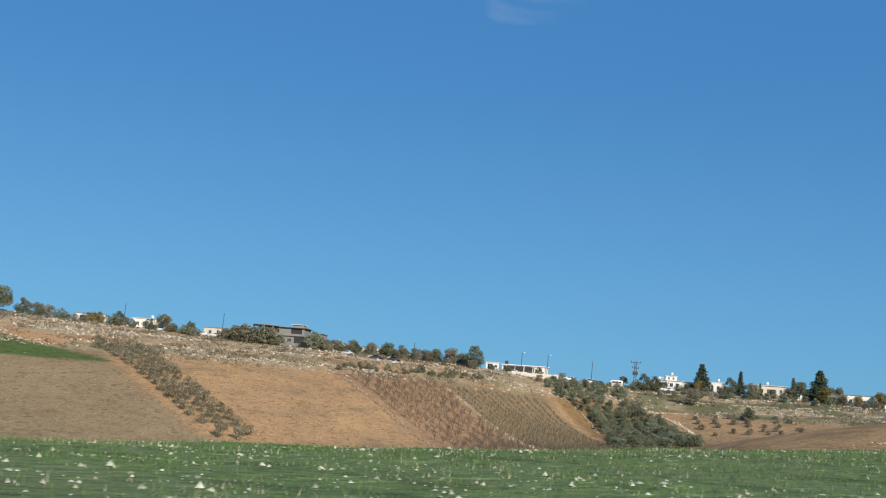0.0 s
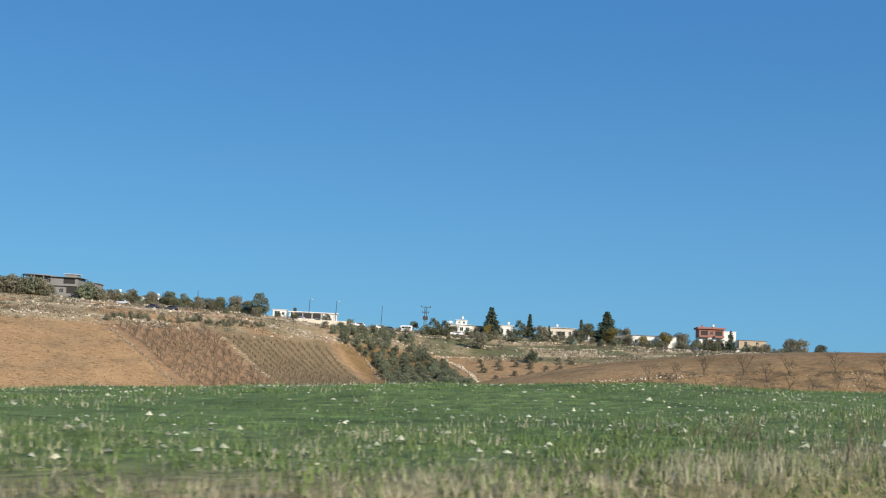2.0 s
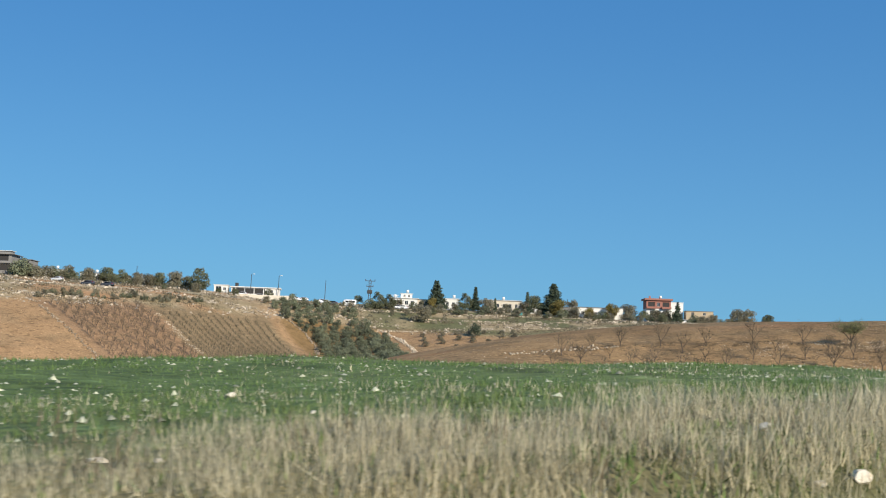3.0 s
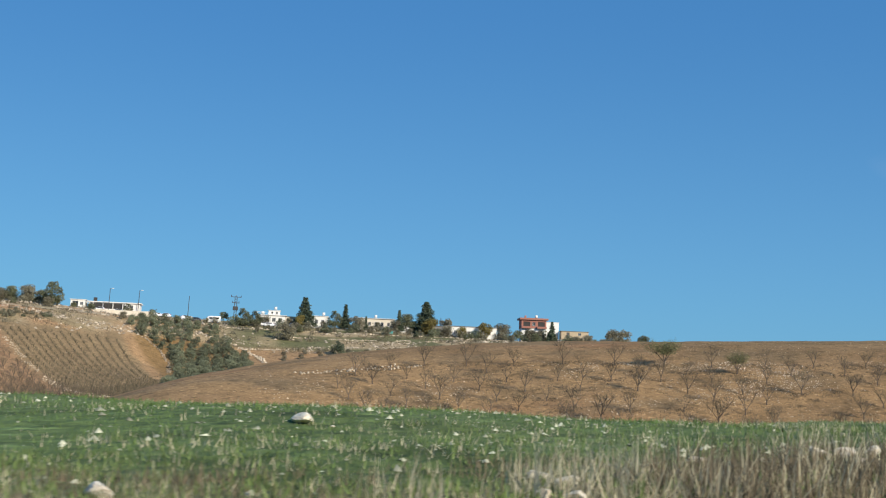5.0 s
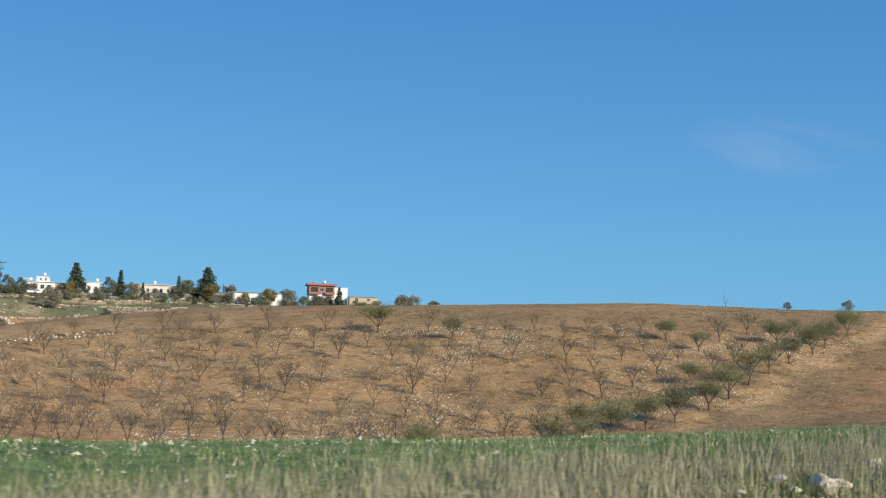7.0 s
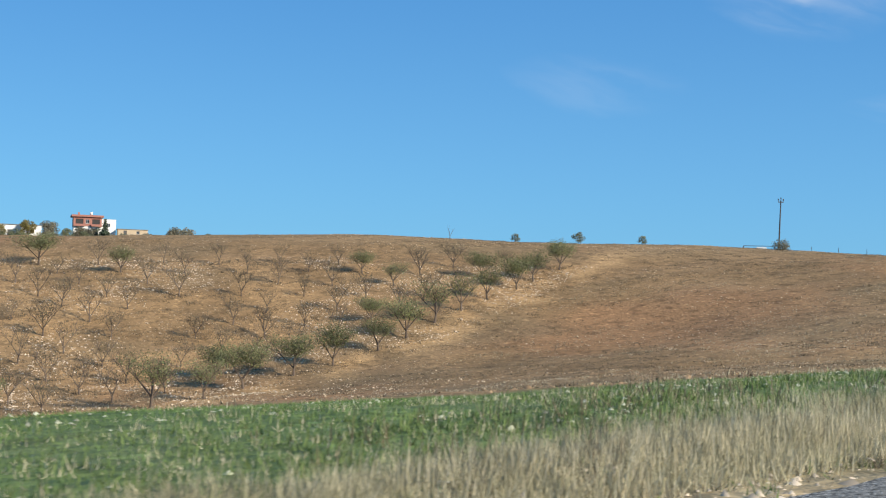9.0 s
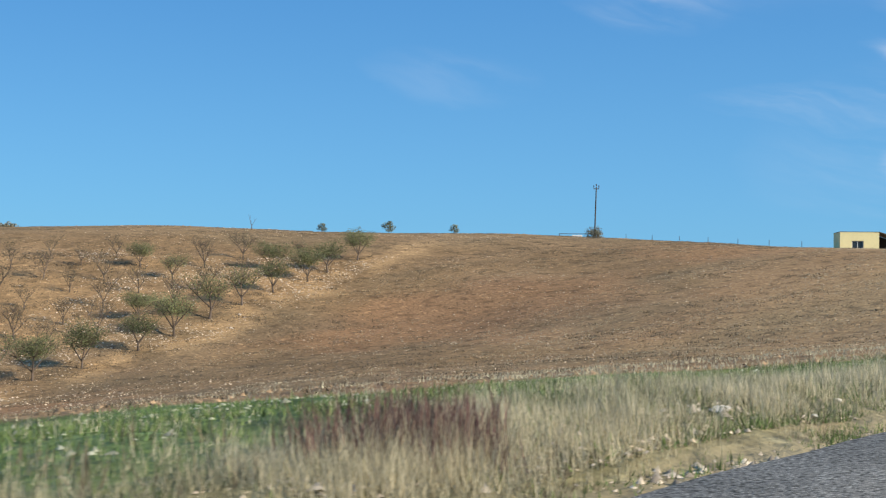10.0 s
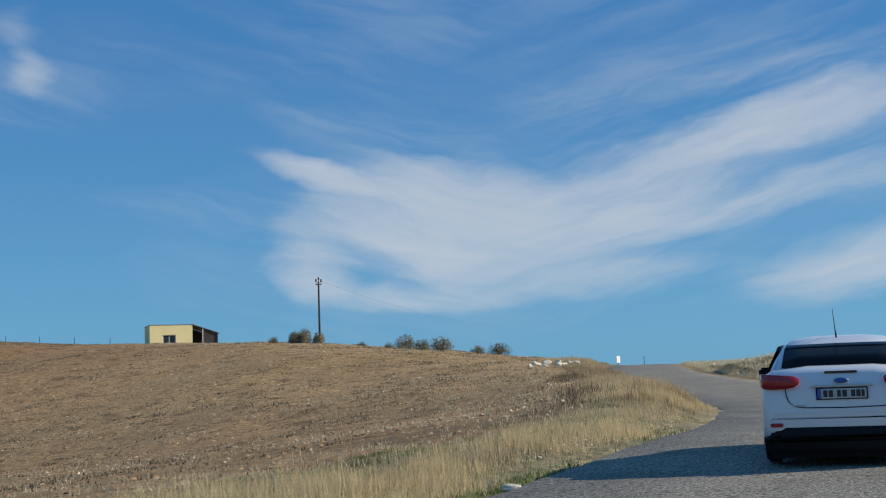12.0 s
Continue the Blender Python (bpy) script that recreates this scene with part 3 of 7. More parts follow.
def land_colours(x, y, z):
    n = len(x)
    d = y - road_y(x)
    col = np.tile(np.array([0.27, 0.165, 0.088]), (n, 1))

    def lay(mask, colour):
        m = np.clip(mask, 0, 1)[:, None]
        col[:] = col * (1 - m) + np.array(colour) * m

    # stony orchard hill and tilled field
    hill = smoothstep(-0.3, 0.5, soft_noise(x, y, 14, 1) + 0.4 * soft_noise(x, y, 4, 2))
    lay(hill * 0.75, (0.345, 0.215, 0.12))
    lay(smoothstep(0.05, 0.7, soft_noise(x, y, 22, 14) + 0.3 * soft_noise(x, y, 5, 15)) * 0.6, (0.35, 0.18, 0.095))
    lay(smoothstep(0.1, 0.8, soft_noise(x * 0.35, y * 1.6, 7, 3)) * 0.55, (0.20, 0.145, 0.09))
    # bleached east end by the road, and the dry crest
    lay(smoothstep(115, 165, x + 8 * soft_noise(x, y, 9, 8)) * smoothstep(70, 30, d) * 0.75, (0.42, 0.27, 0.145))
    lay(smoothstep(8.5, 12.0, z + 0.8 * soft_noise(x, y, 10, 9)) * smoothstep(260, 200, y) * smoothstep(100, 125, x) * 0.7, (0.29, 0.19, 0.105))
    # paler stony soil between the orchard rows
    pale = smoothstep(2, -4, x - np.interp(y, ORCHARD_Y, ORCHARD_X)) * smoothstep(78, 92, y) * smoothstep(9.5, 6.0, z) * smoothstep(40, 60, d)
    lay(pale * smoothstep(-0.5, 0.3, soft_noise(x, y, 4.5, 18) + 0.5 * soft_noise(x, y, 1.8, 19)) * 0.7, (0.40, 0.245, 0.13))
    # the worked strip beside the orchard
    edge = np.interp(y, ORCHARD_Y, ORCHARD_X)
    lay(smoothstep(-2, 1.0, x - edge) * smoothstep(11, 3, x - edge + 3 * soft_noise(x, y, 5, 26)) * smoothstep(100, 112, y) * smoothstep(174, 156, y) * smoothstep(-0.7, 0.3, soft_noise(x, y, 2.2, 27)) * 0.95, (0.50, 0.31, 0.165))
    # the far hillside and its plots
    far = smoothstep(255, 275, d)
    s = strip_x(x, y) + 1.2 * soft_noise(x, y, 8, 4)
    lay(far, (0.42, 0.255, 0.145))
    lay(far * smoothstep(0.0, 0.6, soft_noise(x * 0.5 + y * 0.35, y * 0.7 - x * 0.3, 5, 30) + 0.5 * soft_noise(x, y, 2.5, 31)) * 0.5, (0.29, 0.195, 0.12))
    lay(far * smoothstep(-117.5, -119, s), (0.29, 0.205, 0.13))
    lay(far * smoothstep(-38.5, -36.5, s) * smoothstep(1, -1, s) * 0.85, (0.33, 0.20, 0.125))
    lay(far * smoothstep(-1, 1, s) * smoothstep(42, 40, s), (0.29, 0.20, 0.122))
    lay(far * smoothstep(44, 46, s) * smoothstep(73, 71, s), (0.27, 0.165, 0.08))
    top = np.interp(x, [-160, -60, 0, 50, 75, 110, 200], [17.5, 15.5, 15.5, 14.5, 12.0, 11.5, 12.5])
    rocky = far * smoothstep(-1.0, 1.5, z - top + 1.2 * soft_noise(x, y, 12, 6))
    lay(rocky, (0.42, 0.315, 0.21))
    lay(rocky * smoothstep(0.1, 0.7, soft_noise(x, y, 10, 7)) * 0.5, (0.23, 0.185, 0.105))
    lay(rocky * smoothstep(-0.2, 0.5, soft_noise(x * 0.5, y, 9, 24)) * smoothstep(62, 44, x) * 0.8, (0.47, 0.25, 0.135))
    lay(rocky * smoothstep(58, 80, x) * smoothstep(215, 195, x) * 0.9 * smoothstep(-0.7, 0.3, soft_noise(x, y, 9, 11)), (0.14, 0.145, 0.072))
    plateau = smoothstep(0, 14, y - np.interp(x, [-160, -60, 0, 60, 200], [462, 455, 474, 486, 486]))
    lay(plateau, (0.33, 0.26, 0.18))
    lay(smoothstep(-118, -119, s) * far * smoothstep(12.4, 13.0, z) * smoothstep(0.5, -0.3, z - 13.4 - 0.24 * (-118 - s)), (0.085, 0.125, 0.035))
    street = np.interp(x, [-160, -120, -80, -34, -17, 10, 35, 60, 215], [462, 456, 459, 446, 441, 452, 474, 484, 483])
    lay(far * smoothstep(3.2, 2.0, np.abs(y - street)) * smoothstep(-175, -165, x) * smoothstep(225, 218, x) * 0.8, (0.46, 0.385, 0.295))
    beyond = smoothstep(600, 700, d)
    lay(beyond, (0.22, 0.18, 0.10))
    # verge and south side: dry grass over earth
    p = off_road(x, y)
    verge = smoothstep(3.2, 4.2, p) * smoothstep(np.interp(x, FIELD_X, FIELD_NEAR) + 2, np.interp(x, FIELD_X, FIELD_NEAR), p)
    lay(verge, (0.20, 0.172, 0.10))
    lay(verge * smoothstep(0.1, 0.6, soft_noise(x, y, 2.5, 12)) * 0.5, (0.12, 0.145, 0.055))
    lay(smoothstep(3.0, 3.5, p) * smoothstep(0.4, -0.1, p - np.interp(x, [80, 86, 94, 99, 116], [3.5, 4.0, 4.15, 3.75, 3.7]) + 0.7 * soft_noise(x, y, 1.7, 13)), (0.36, 0.285, 0.19))
    lay(smoothstep(-3.0, -3.6, p), (0.30, 0.215, 0.12))
    col[:, 2] *= 0.86
    fm = field_mask(x, y)
    lay(fm, (0.13, 0.18, 0.06))
    lay(fm * smoothstep(-0.1, 0.7, soft_noise(x, y, 1.6, 16) + 0.5 * soft_noise(x, y, 5, 17)) * 0.4, (0.18, 0.20, 0.09))
    return col


relief = np.where(np.abs(off_road(XX.ravel(), YY.ravel())) > 4.2, 1.0, 0.0)
ruffle = 0.06 * soft_noise(XX.ravel(), YY.ravel(), 1.9, 21) + 0.13 * soft_noise(XX.ravel(), YY.ravel(), 6.5, 22)
gz = ZZ.ravel() + relief * ruffle
gv = np.stack([XX.ravel(), YY.ravel(), gz], 1)
nx, ny = len(GX), len(GY)
gi = np.arange(nx * ny).reshape(ny, nx)
gf = np.stack([gi[:-1, :-1].ravel(), gi[:-1, 1:].ravel(), gi[1:, 1:].ravel(), gi[1:, :-1].ravel()], 1)
ground_mesh = mesh_of("ground", gv, gf, M_GROUND, True)
tone = ground_mesh.attributes.new("land", "FLOAT_COLOR", "POINT")
gc = land_colours(gv[:, 0], gv[:, 1], gv[:, 2])
tone.data.foreach_set("color", np.concatenate([gc, np.ones((len(gc), 1))], 1).astype(np.float32).ravel())
ground = tagged(new("ground", ground_mesh), "rolling farmland of red-brown soil with a green field", "ground", kind="structure")


def lie(x, y):
    """Height of the ruffled ground."""
    x, y = np.asarray(x, float), np.asarray(y, float)
    r = np.where(np.abs(off_road(x, y)) > 4.2, 1.0, 0.0)
    return height(x, y) + r * (0.06 * soft_noise(x, y, 1.9, 21) + 0.13 * soft_noise(x, y, 6.5, 22))


# the road: a chip-sealed strip with ragged edges, a little crowned
rx = np.concatenate([np.arange(-400, -20, 6.0), np.arange(-20, 260, 0.8), np.arange(260, 420, 6.0)])
ry, rz, rs = road_y(rx), road_z(rx), np.interp(rx, RX, RS)
side = np.stack([-rs, np.ones_like(rs)], 1) / np.sqrt(1 + rs**2)[:, None]
lanes = np.array([-3.35, -3.2, -1.7, 0.0, 1.7, 3.4, 3.55])
drop = np.array([-0.07, -0.012, 0.012, 0.03, 0.012, -0.012, -0.07])
rows_v = []
for off, dz in zip(lanes, drop):
    wob = 0 if abs(off) < 3 else 0.16 * soft_noise(rx, rx * 0 + np.sign(off), 2.3, 31) + 0.08 * soft_noise(rx, rx * 0 + np.sign(off), 0.9, 32)
    o = off + wob * np.sign(off) + (np.interp(rx, [92, 118], [0.0, 0.30]) if off > 3 else 0.0)
    rows_v.append(np.stack([rx + side[:, 0] * o, ry + side[:, 1] * o, rz + dz], 1))
rv = np.stack(rows_v, 1).reshape(-1, 3)
ri = np.arange(len(rv)).reshape(len(rx), len(lanes))
rf = np.stack([ri[:-1, :-1].ravel(), ri[1:, :-1].ravel(), ri[1:, 1:].ravel(), ri[:-1, 1:].ravel()], 1)
road = tagged(new("road", mesh_of("road", rv, rf, M_ROAD, True)), "narrow grey chip-sealed country road with ragged edges", "road", kind="structure")


# ---- plants ----
def leaf_cloud(rng, clumps, count, size, flat=0.0):
    """Small three-cornered leaves scattered through round clumps (x, y, z, radius, squash)."""
    clumps = np.array(clumps, float)
    w = clumps[:, 3] ** 2.4
    pick = rng.choice(len(clumps), count, p=w / w.sum())
    d = rng.normal(size=(count, 3))
    d /= np.linalg.norm(d, axis=1)[:, None]
    r = rng.uniform(0.45, 1.06, count) ** 0.6
    c = clumps[pick]
    at = c[:, :3] + d * (r * c[:, 3])[:, None] * np.stack([np.ones(count), np.ones(count), c[:, 4]], 1)
    a = rng.normal(size=(count, 3))
    a[:, 2] *= 1 - flat
    a /= np.linalg.norm(a, axis=1)[:, None]
    b = np.cross(a, d + rng.normal(0, 0.5, (count, 3)))
    b /= np.linalg.norm(b, axis=1)[:, None] + 1e-9
    s = size * rng.uniform(0.6, 1.4, count)[:, None]
    v = np.stack([at - a * s, at + a * s, at + b * s * 1.1], 1).reshape(-1, 3)
    f = np.arange(count * 3).reshape(-1, 3)
    return v, f


def limbs(rng, h, spread, first=0.3, forks=5, r0=0.1, twigs=3, depth=2):
    """A trunk that forks into limbs and twigs; returns tube pieces and the tips."""
    pieces, tips = [], []

    def grow(p, d, length, r, level):
        bend = Vector(rng.normal(0, 0.16, 3))
        mid = p + d * length * 0.5 + bend * length * 0.25
        end = p + (d + bend * 0.5).normalized() * length
        pieces.append(tube_arrays([p, mid, end], [r, r * 0.78, r * 0.5], 5 if level == 0 else 3))
        if level >= depth:
            tips.append(end)
            return
        for k in range(forks if level == 0 else twigs):
            t = 2 * math.pi * (k + rng.uniform(-0.3, 0.3)) / (forks if level == 0 else twigs)
            out = Vector((math.cos(t), math.sin(t), 0))
            side_d = (d * 0.55 + out * spread * rng.uniform(0.6, 1.2) + Vector((0, 0, 0.5))).normalized()
            grow(p.lerp(end, rng.uniform(0.75, 1.0)), side_d, length * rng.uniform(0.65, 1.05) * (1.3 if level == 0 else 0.8), r * 0.5, level + 1)

    grow(Vector((0, 0, -0.15)), Vector((rng.normal(0, 0.06), rng.normal(0, 0.06), 1)).normalized(), h * first, r0, 0)
    return pieces, tips


def tree(name, label, category, seed, h, w, leaf, count, size, forks=5, squash=0.85, foot=0.22, group=""):
    """A leafy tree or bush: trunk with limbs, and a crown of many small leaves in uneven clumps."""
    rng = np.random.RandomState(seed)
    top = thing(name, Matrix.Identity(4), label, category, group)
    pieces, tips = limbs(rng, h, 0.75 * w / h, foot, forks, (0.02 * h + 0.02) * min(1.0, 2.6 * foot), 3, 2)
    scale = h * 0.8 / max(max(t.z for t in tips), 0.1)
    v, f = gather(pieces)
    part("trunk", mesh_of("trunk", np.array(v) * np.array([scale, scale, scale]), f, M_BARK, True), None, top)
    clumps = []
    for k in range(32):
        t, u = rng.uniform(0, 2 * math.pi), rng.uniform(0, 1) ** 0.5
        z = rng.uniform(max(0.12, foot - 0.02), 0.88)
        girth = math.sin(math.pi * min(1.0, 0.2 + 0.85 * (z - foot) / (1 - foot)))
        clumps.append((math.cos(t) * u * w * 0.34 * (0.5 + girth), math.sin(t) * u * w * 0.34 * (0.5 + girth), z * h, w * rng.uniform(0.11, 0.23), squash))
    v, f = leaf_cloud(rng, clumps, count, size)
    v[:, 2] = np.clip(v[:, 2], 0.05, h * 1.02)
    part("crown", mesh_of("crown", v, f, leaf), None, top)
    return top


def shrub(name, label, seed, h, w, leaf, count, size, group=""):
    """A dense rounded shrub that springs from the ground in many stems."""
    rng = np.random.RandomState(seed)
    top = thing(name, Matrix.Identity(4), label, "shrub", group)
    pieces, clumps = [], []
    for k in range(16):
        t, u = rng.uniform(0, 2 * math.pi), rng.uniform(0, 1) ** 0.5
        x, y = math.cos(t) * u * w * 0.42, math.sin(t) * u * w * 0.42
        z = h * (0.78 - 0.38 * u * u) * rng.uniform(0.8, 1.1)
        pieces.append(tube_arrays([(x * 0.5, y * 0.5, -0.1), (x * 0.9, y * 0.9, z * 0.5), (x * 1.05, y * 1.05, z)], [0.025, 0.016, 0.006], 3))
        clumps += [(x, y, z * 0.75, h * 0.26, 1.15), (x * 0.95, y * 0.95, z * 0.35, h * 0.30, 1.0)]
    v, f = gather(pieces)
    part("branchwork", mesh_of("branchwork", v, f, M_TWIG), None, top)
    v, f = leaf_cloud(rng, clumps, count, size)
    v[:, 2] = np.maximum(v[:, 2], 0.0)
    part("crown", mesh_of("crown", v, f, leaf), None, top)
    return top


def conifer(name, label, seed, h, w, count, size):
    """A spire of drooping needle branches."""
    rng = np.random.RandomState(seed)
    top = thing(name, Matrix.Identity(4), label, "conifer")
    pieces = [tube_arrays([(0, 0, -0.2), (0, 0, h * 0.5), (0, 0, h * 0.98)], [0.02 * h, 0.012 * h, 0.01], 6)]
    clumps = []
    rings = 17
    for k in range(rings):
        z = h * (0.12 + 0.86 * k / rings)
        reach = w * 0.5 * (1 - k / rings) ** 0.85 + 0.12
        n = max(4, int(8 * (1 - k / rings)))
        for j in range(n):
            t = 2 * math.pi * (j + rng.uniform(-0.3, 0.3)) / n
            r = reach * rng.uniform(0.65, 1.15)
            tip = (math.cos(t) * r, math.sin(t) * r, z - 0.12 * r + rng.uniform(-0.15, 0.15))
            pieces.append(tube_arrays([(0, 0, z), tip], [0.035, 0.012], 3))
            for s in (0.4, 0.7, 0.97):
                clumps.append((tip[0] * s, tip[1] * s, z + (tip[2] - z) * s, 0.13 * w * (1.1 - 0.3 * s) * (1.15 - 0.6 * k / rings), 0.5))
    v, f = gather(pieces)
    part("trunk", mesh_of("trunk", v, f, M_BARK, True), None, top)
    v, f = leaf_cloud(rng, clumps, count, size, 0.4)
    part("crown", mesh_of("crown", v, f, M_NEEDLE), None, top)
    return top


def bare_tree(name, label, seed, h, spread, leaves=0, leaf=None, forks=5, twigs=3, depth=3, group="", fine=0.022, foot=0.22, bush=0.17):
    """A pruned orchard tree: limbs spreading from a short trunk, bare twigs, and the leaves that are left."""
    rng = np.random.RandomState(seed)
    top = thing(name, Matrix.Identity(4), label, "tree", group)
    pieces, tips = limbs(rng, h, spread, foot, forks, fine * h, twigs, depth)
    scale = h / max(max(t.z for t in tips), 0.1)
    v, f = gather(pieces)
    part("trunk", mesh_of("trunk", np.array(v) * scale, f, M_TWIG), None, top)
    if leaves:
        clumps = [(t.x * scale * u, t.y * scale * u, t.z * scale * (0.3 + 0.7 * u), bush * h * rng.uniform(0.5, 1.2), 0.9) for t in tips for u in (1.0, 0.8, 0.6)]
        v, f = leaf_cloud(rng, clumps, leaves, 0.012 * h + 0.015)
        part("crown", mesh_of("crown", v, f, leaf), None, top)
    return top


def place(ob, x, y, turn=0.0, size=1.0, sink=0.05):
    """Sets a copy of a thing on the ground."""
    c = copy_thing(ob, Matrix.Translation((x, y, float(lie([x], [y])[0]) - sink)) @ Matrix.Rotation(turn, 4, "Z"))
    c.scale = (size, size, size * (0.94 + 0.12 * ((x * 7.3 + y * 3.1) % 1.0)))
    return c


def settle(ob, x, y, turn=0.0, size=1.0, sink=0.05):
    """Sets the first of its kind on the ground."""
    ob.matrix_basis = Matrix.Translation((x, y, float(lie([x], [y])[0]) - sink)) @ Matrix.Rotation(turn, 4, "Z") @ Matrix.Scale(size, 4)
    return ob


class Grove:
    """Several looks of one kind; the first use of each stands itself, later ones are copies."""

    def __init__(self, *kinds):
        self.kinds, self.used = kinds, set()

    def at(self, k, x, y, turn=0.0, size=1.0):
        ob = self.kinds[k % len(self.kinds)]
        if ob in self.used:
            return place(ob, x, y, turn, size)
        self.used.add(ob)
        return settle(ob, x, y, turn, size)


rnd = random.Random(11)
# the orchard on the near hill: rows of almond trees, mostly bare
almonds = Grove(*[bare_tree("almond_tree", "small bare almond tree on stony red soil", 40 + k, 3.0, 0.72, 180 + 130 * (k % 3), M_ALMOND_OLD, 3 + k % 3, 4, 3, "almond orchard on the hill", 0.013, 0.15) for k in range(8)])
leafy_almonds = Grove(*[bare_tree("almond_tree", "almond tree still in thin green leaf at the orchard edge", 60 + k, 3.2, 0.95, 1900 + 900 * k, M_ALMOND, 4, 4, 3, "almond orchard on the hill", 0.013, 0.13, 0.15) for k in range(5)])
ORCHARD = []
ROW = Vector((33.5, 21.5)).normalized()  # along the rows, uphill
ROW_FOOT = Vector((113.2, 127.0))
ACROSS = Vector((-ROW.y, ROW.x))
for row in range(0, 15):
    for k in range(-9, 11):
        q = ROW_FOOT + ROW * (k * 5.65 + row * 1.75) + ACROSS * (row * 4.9)
        x, y = q.x + rnd.uniform(-0.45, 0.45), q.y + rnd.uniform(-0.45, 0.45)
        brow = 184.5 - 0.355 * (x - 84.8)
        if x < 64 or y > brow or y - float(road_y(x)) < 74 or x > 163:
            continue
        if row > 1 and rnd.random() < 0.10:
            continue
        ORCHARD.append((x, y))
        top_row = y > brow - 5.5
        grown = row == 0 or (row == 1 and k % 4 == 0) or (top_row and rnd.random() < 0.35) or rnd.random() < 0.02
        (leafy_almonds if grown else almonds).at(rnd.randrange(40), x, y, rnd.uniform(0, 6.28), rnd.uniform(0.78, 1.15) * (1.0 + 0.1 * (row == 0)))

# olives: dense plot on the far hillside
olives = Grove(*[tree("olive_tree", "round grey-green olive tree on the far hillside", "tree", 80 + k, 2.9, 3.1, M_OLIVE, 850, 0.17, 4, 0.85, 0.10, "olive grove") for k in range(4)])
up = 336.0
while up < 476:
    left = np.interp(up, [333, 400, 418, 430, 441, 453, 470], [46.5, 50.5, 50.5, 47, 40, 33, 38]) + 0.5
    right = np.interp(up, [340, 385, 410, 430, 445, 476], [69, 73, 74.5, 72.5, 68, 62])
    x = left + rnd.uniform(0, 2)
    while x < right:
        if rnd.random() < 0.93:
            olives.at(rnd.randrange(8), x + rnd.uniform(-0.7, 0.7), up + rnd.uniform(-1.3, 1.3), rnd.uniform(0, 6.28), rnd.uniform(0.55, 1.2))
        x += 3.9
    up += 4.4
# round bushes on the orange plot below the terrace
bushes = Grove(*[tree("pistachio_bush", "low round dark bush on orange soil", "bush", 90 + k, 1.9, 2.4, M_LEAF_DULL, 420, 0.17, 4, 0.8, 0.06, "bushes on the orange plot") for k in range(2)])
for i in range(7):
    for j in range(5):
        x, y = 80 + i * 5.0 + j * 1.4 + rnd.uniform(-1.2, 1.2), 397 + j * 8.0 + rnd.uniform(-2, 2)
        if ground_at(x, y) < 13.5 and rnd.random() < 0.8:
            bushes.at(rnd.randrange(4), x, y, rnd.uniform(0, 6.28), rnd.uniform(0.6, 0.95))
# bare orchards on the far hillside, planted down the slope
saplings = Grove(*[bare_tree("orchard_tree", "bare young orchard tree on a far slope", 100 + k, 3.0, 0.6, 420, M_WEED, 5, 3, 2, "far hillside orchard", 0.02) for k in range(4)])
soft = Grove(*[tree("orchard_tree", "brown-green leafy young tree in a far double row", "tree", 110 + k, 2.6, 2.4, M_SHRUB, 420, 0.15, 4, 0.95, 0.10, "far hillside orchard") for k in range(3)])
crowd = []
for s0, s1, step, gap, tops, odds, joined in ((-113.0, -103.0, 5.0, 4.6, 19, 0.9, False), (-33, -2, 4.6, 3.0, 15, 0.94, False), (2, 40, 2.8, 0.9, 13.5, 0.97, True)):
    s = s0
    while s <= s1:
        up = 300.0
        while up < 425:
            t = up + rnd.uniform(-0.8, 0.8)
            x = s - (t - 400) * float(fall_slope(s))
            z = ground_at(x, t)
            if -5.5 < z < tops and rnd.random() < odds:
                if joined:
                    crowd.append((x, t, z))
                else:
                    (soft if s < -80 else saplings).at(rnd.randrange(8), x + rnd.uniform(-0.5, 0.5), t, rnd.uniform(0, 6.28), rnd.uniform(0.95, 1.35) if s < -80 else rnd.uniform(0.75, 1.1))
            up += gap
        s += step
pieces, _ = limbs(np.random.RandomState(7), 2.0, 0.6, 0.25, 4, 0.09, 3, 1)
tv, tf = gather(pieces)
tv, tf = np.array(tv), np.array(tf)
tv = tv * (0.95 / tv[:, 2].max())
many_v, many_f = [], []
for k, (x, y, z) in enumerate(crowd):
    c, s, g = math.cos(k * 2.4), math.sin(k * 2.4), 0.8 + 0.4 * ((k * 0.618) % 1)
    many_v.append(np.stack([x + g * (tv[:, 0] * c - tv[:, 1] * s), y + g * (tv[:, 0] * s + tv[:, 1] * c), z + g * tv[:, 2]], 1))
    many_f.append(tf + k * len(tv))
tagged(new("vine_rows", mesh_of("vine_rows", np.concatenate(many_v), np.concatenate(many_f), M_VINE)), "close rows of bare vines on a far brown plot", "vines", kind="stuff")


